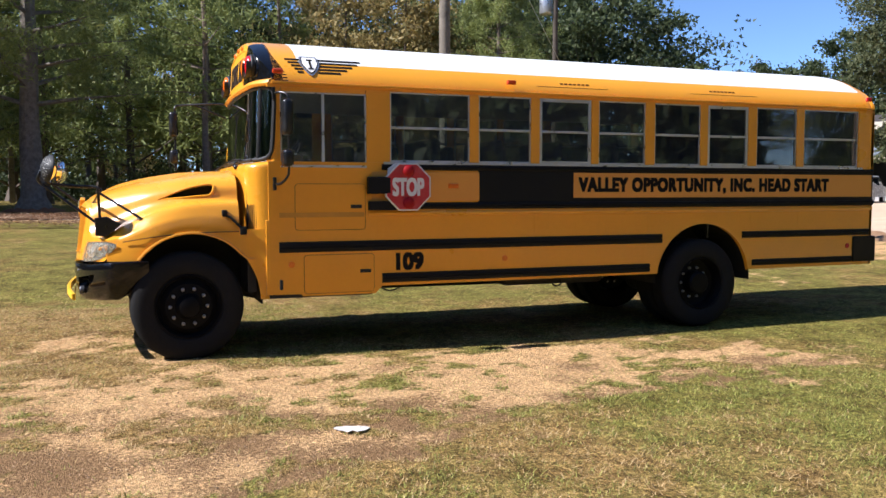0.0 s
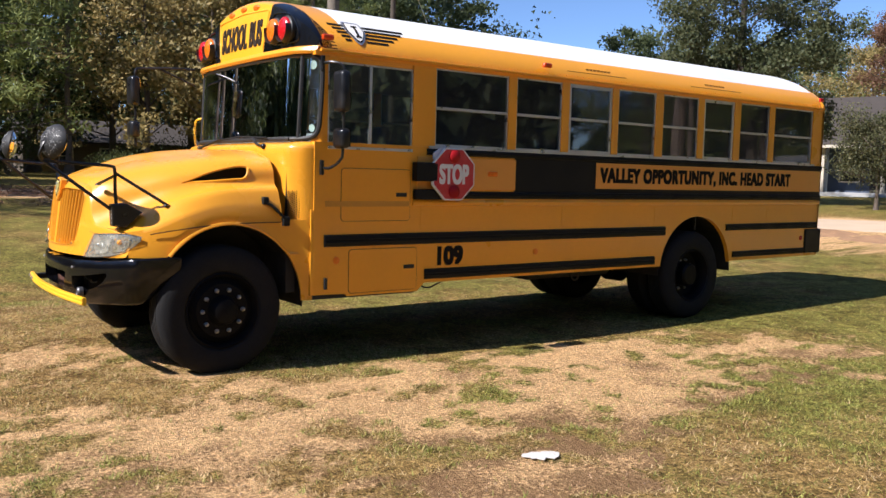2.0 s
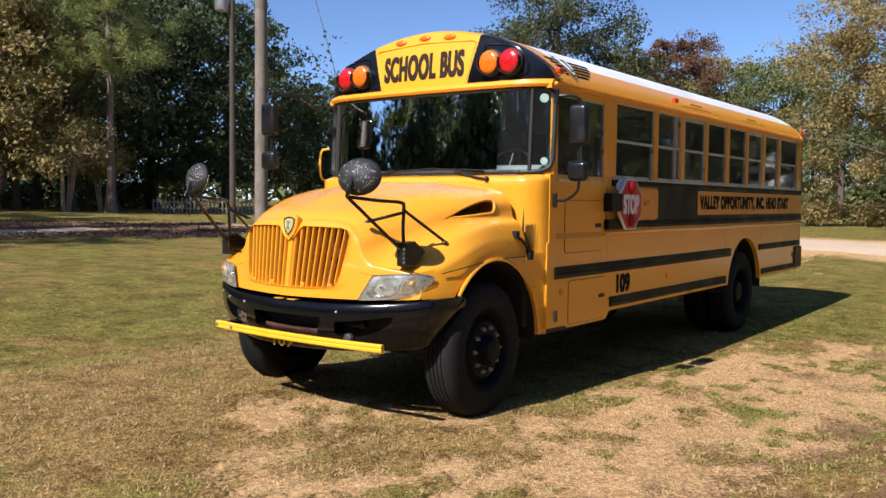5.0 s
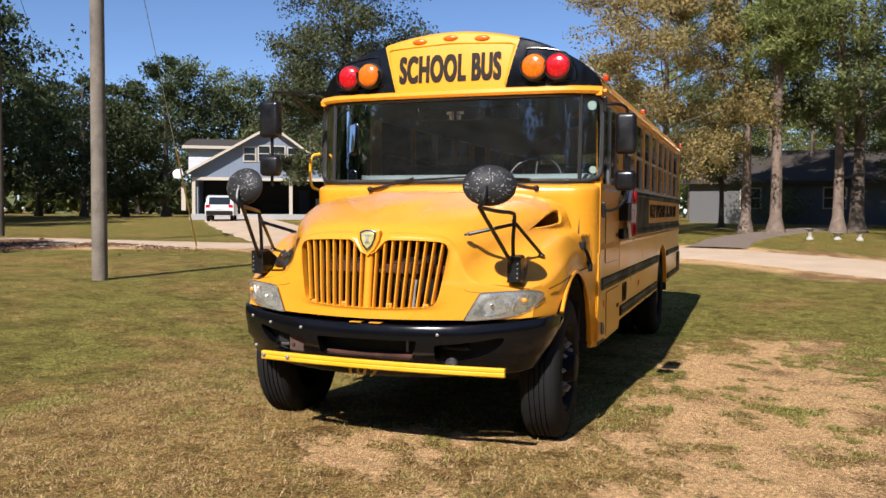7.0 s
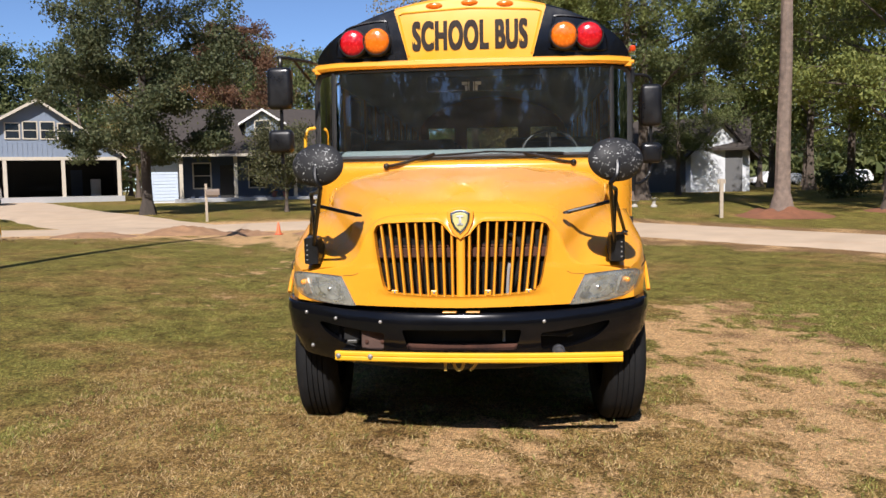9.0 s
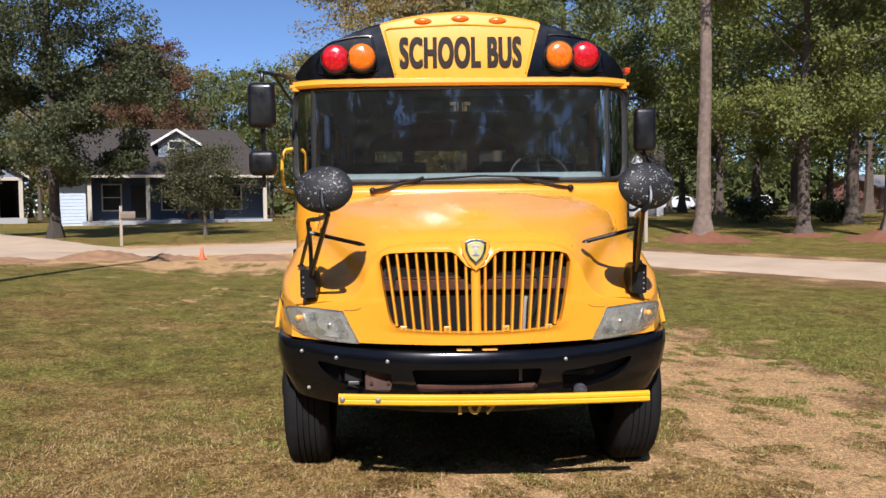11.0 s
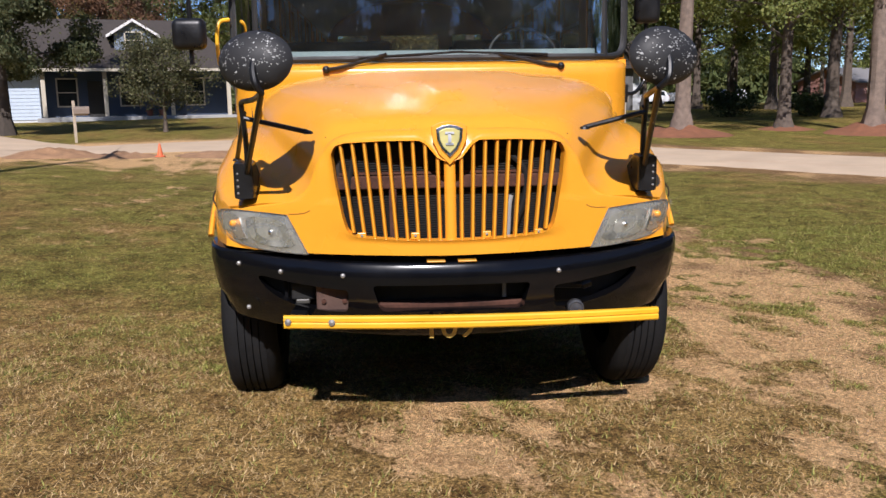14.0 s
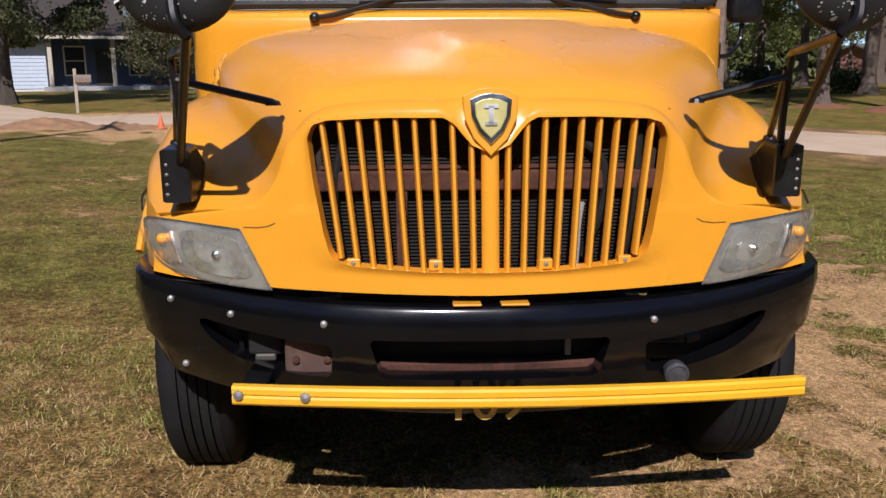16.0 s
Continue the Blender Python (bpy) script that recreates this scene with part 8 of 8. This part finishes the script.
    ln.new(math2("ADD", tuft, math2("ADD", fine, math2("MULTIPLY", fib, 0.5))), bp.inputs["Height"])
    ln.new(bp.outputs[0], b.inputs["Normal"])
    return m
gm.materials.append(ground_mat())
tagged(new("ground", gm), "patchy lawn of green and straw grass with bare sandy soil", "ground", kind="structure")

# fallen leaves on the road and its verge under the trees, added to darken its shaded stretch
rng = np.random.default_rng(808)
n = 110000
lx = rng.uniform(-16, 15.5, n)
ly = np.interp(lx, [-20, -4, 8, 16.5], [38, 34.5, 31.0, 26.0]) + rng.normal(size=n) * 2.4
keep = [noise.noise((x * 0.22, y * 0.75, 3.3)) + 0.35 * noise.noise((x * 0.9, y * 2.2, 1.7)) > -0.08 for x, y in zip(lx, ly)]
lx, ly = lx[keep], ly[keep]
cs = np.stack([lx, ly, [gz(x, y) + 0.065 for x, y in zip(lx, ly)]], 1)
tagged(part_mesh("leaf_litter", leaf_mesh("leaf_litter", cs, 0.062, rng, up=4.0, tri=True), leaf_mat("dead_leaves", (0.15, 0.085, 0.05), (0.25, 0.142, 0.085), (0.36, 0.225, 0.135))), "brown fallen leaves, strewn to deepen the shaded road", "leaf litter", kind="stuff")

# ---- grass blades, litter of straw and small stones ----
rg = np.random.default_rng(5)
WEAR = {}


def wear_at(x, y):
    k = (int(x * 14), int(y * 14))
    if k not in WEAR:
        WEAR[k] = (bare(k[0] / 14 + 0.035, k[1] / 14 + 0.035), dry(k[0] / 14 + 0.035, k[1] / 14 + 0.035))
    return WEAR[k]


def blades(name, n, green, material, label, length, flat):
    """Single-leaf blades strewn over the lawn round the bus, thin where the soil is bare."""
    # thinner over the whole lawn, thick in front of the bus and along its shaded side
    parts_ = [((-5.5, 1.8), (9.5, 14.0), 0.40), ((-2.6, 6.3), (2.4, 12.4), 0.38), ((-1.5, 3.2), (6.0, 6.6), 0.22)]
    xy = []
    for lo, hi, share in parts_:
        k = int(n * share)
        tufts = rg.uniform(lo, hi, (k // 14, 2))
        xy.append(tufts[rg.integers(0, len(tufts), k)] + rg.normal(0, 0.028, (k, 2)))
    xy = np.concatenate(xy)
    n = len(xy)
    keep = []
    u = rg.random(n)
    for i, (x, y) in enumerate(xy):
        b, d = wear_at(x, y)
        q = (1 - smoothstep(0.22, 0.50, b) * 0.96) * ((1.15 - d) if green else (0.12 + 0.88 * d))
        keep.append(u[i] < q)
    xy = xy[np.array(keep)]
    n = len(xy)
    az, lean = rg.uniform(0, 6.283, n), rg.uniform(flat[0], flat[1], n)
    ln_ = length * rg.uniform(0.5, 1.4, n)
    d = np.stack([np.cos(az) * np.sin(lean), np.sin(az) * np.sin(lean), np.cos(lean)], 1) * ln_[:, None]
    side = np.stack([-np.sin(az), np.cos(az), np.zeros(n)], 1) * rg.uniform(0.002, 0.0042, n)[:, None]
    base = np.stack([xy[:, 0], xy[:, 1], np.array([gz(x, y) - 0.004 for x, y in xy])], 1)
    v = np.stack([base - side, base + side, base + d], 1).reshape(-1, 3)
    me = bpy.data.meshes.new(name)
    me.vertices.add(3 * n)
    me.vertices.foreach_set("co", v.ravel())
    me.loops.add(3 * n)
    me.loops.foreach_set("vertex_index", np.arange(3 * n, dtype=np.int32))
    me.polygons.add(n)
    me.polygons.foreach_set("loop_start", np.arange(0, 3 * n, 3, dtype=np.int32))
    me.update(calc_edges=True)
    me.materials.append(material)
    return tagged(new(name, me), label, "grass", kind="stuff")
l_blade = leaf_mat("grass_blade", (0.10, 0.11, 0.022), (0.28, 0.295, 0.062), (0.54, 0.51, 0.145))
l_straw = leaf_mat("straw_blade", (0.22, 0.125, 0.045), (0.55, 0.375, 0.165), (0.82, 0.61, 0.32))
blades("grass_blades", 300000, True, l_blade, "short mown green grass blades on the lawn", 0.038, (0.6, 1.42))
blades("straw_blades", 240000, False, l_straw, "dry straw blades lying among the grass", 0.040, (0.9, 1.5))
# small stones and clods on the bare soil
sv, sf = [], []
rk = random.Random(9)
while len(sf) < 5000 * 8:
    x, y = rk.uniform(-5, 7), rk.uniform(3.5, 11)
    if bare(x, y) < 0.45:
        continue
    r = 0.003 + 0.007 * rk.random() ** 3
    k = len(sv)
    for dx, dy, dz in ((1, 0, 0), (0, 1, 0), (-1, 0, 0), (0, -1, 0), (0, 0, 0.8), (0, 0, -0.8)):
        sv.append((x + dx * r * rk.uniform(0.6, 1.3), y + dy * r * rk.uniform(0.6, 1.3), gz(x, y) - 0.004 + dz * r))
    for i in range(4):
        sf += [(k + i, k + (i + 1) % 4, k + 4), (k + (i + 1) % 4, k + i, k + 5)]
me = bpy.data.meshes.new("pebbles")
me.from_pydata(sv, [], sf)
me.materials.append(mat("pebble", (0.36, 0.23, 0.13), 0.9, vary=0.2, scale=20, island=0.5))
tagged(new("pebbles", me), "small pale stones and clods on bare soil", "pebbles", kind="stuff")
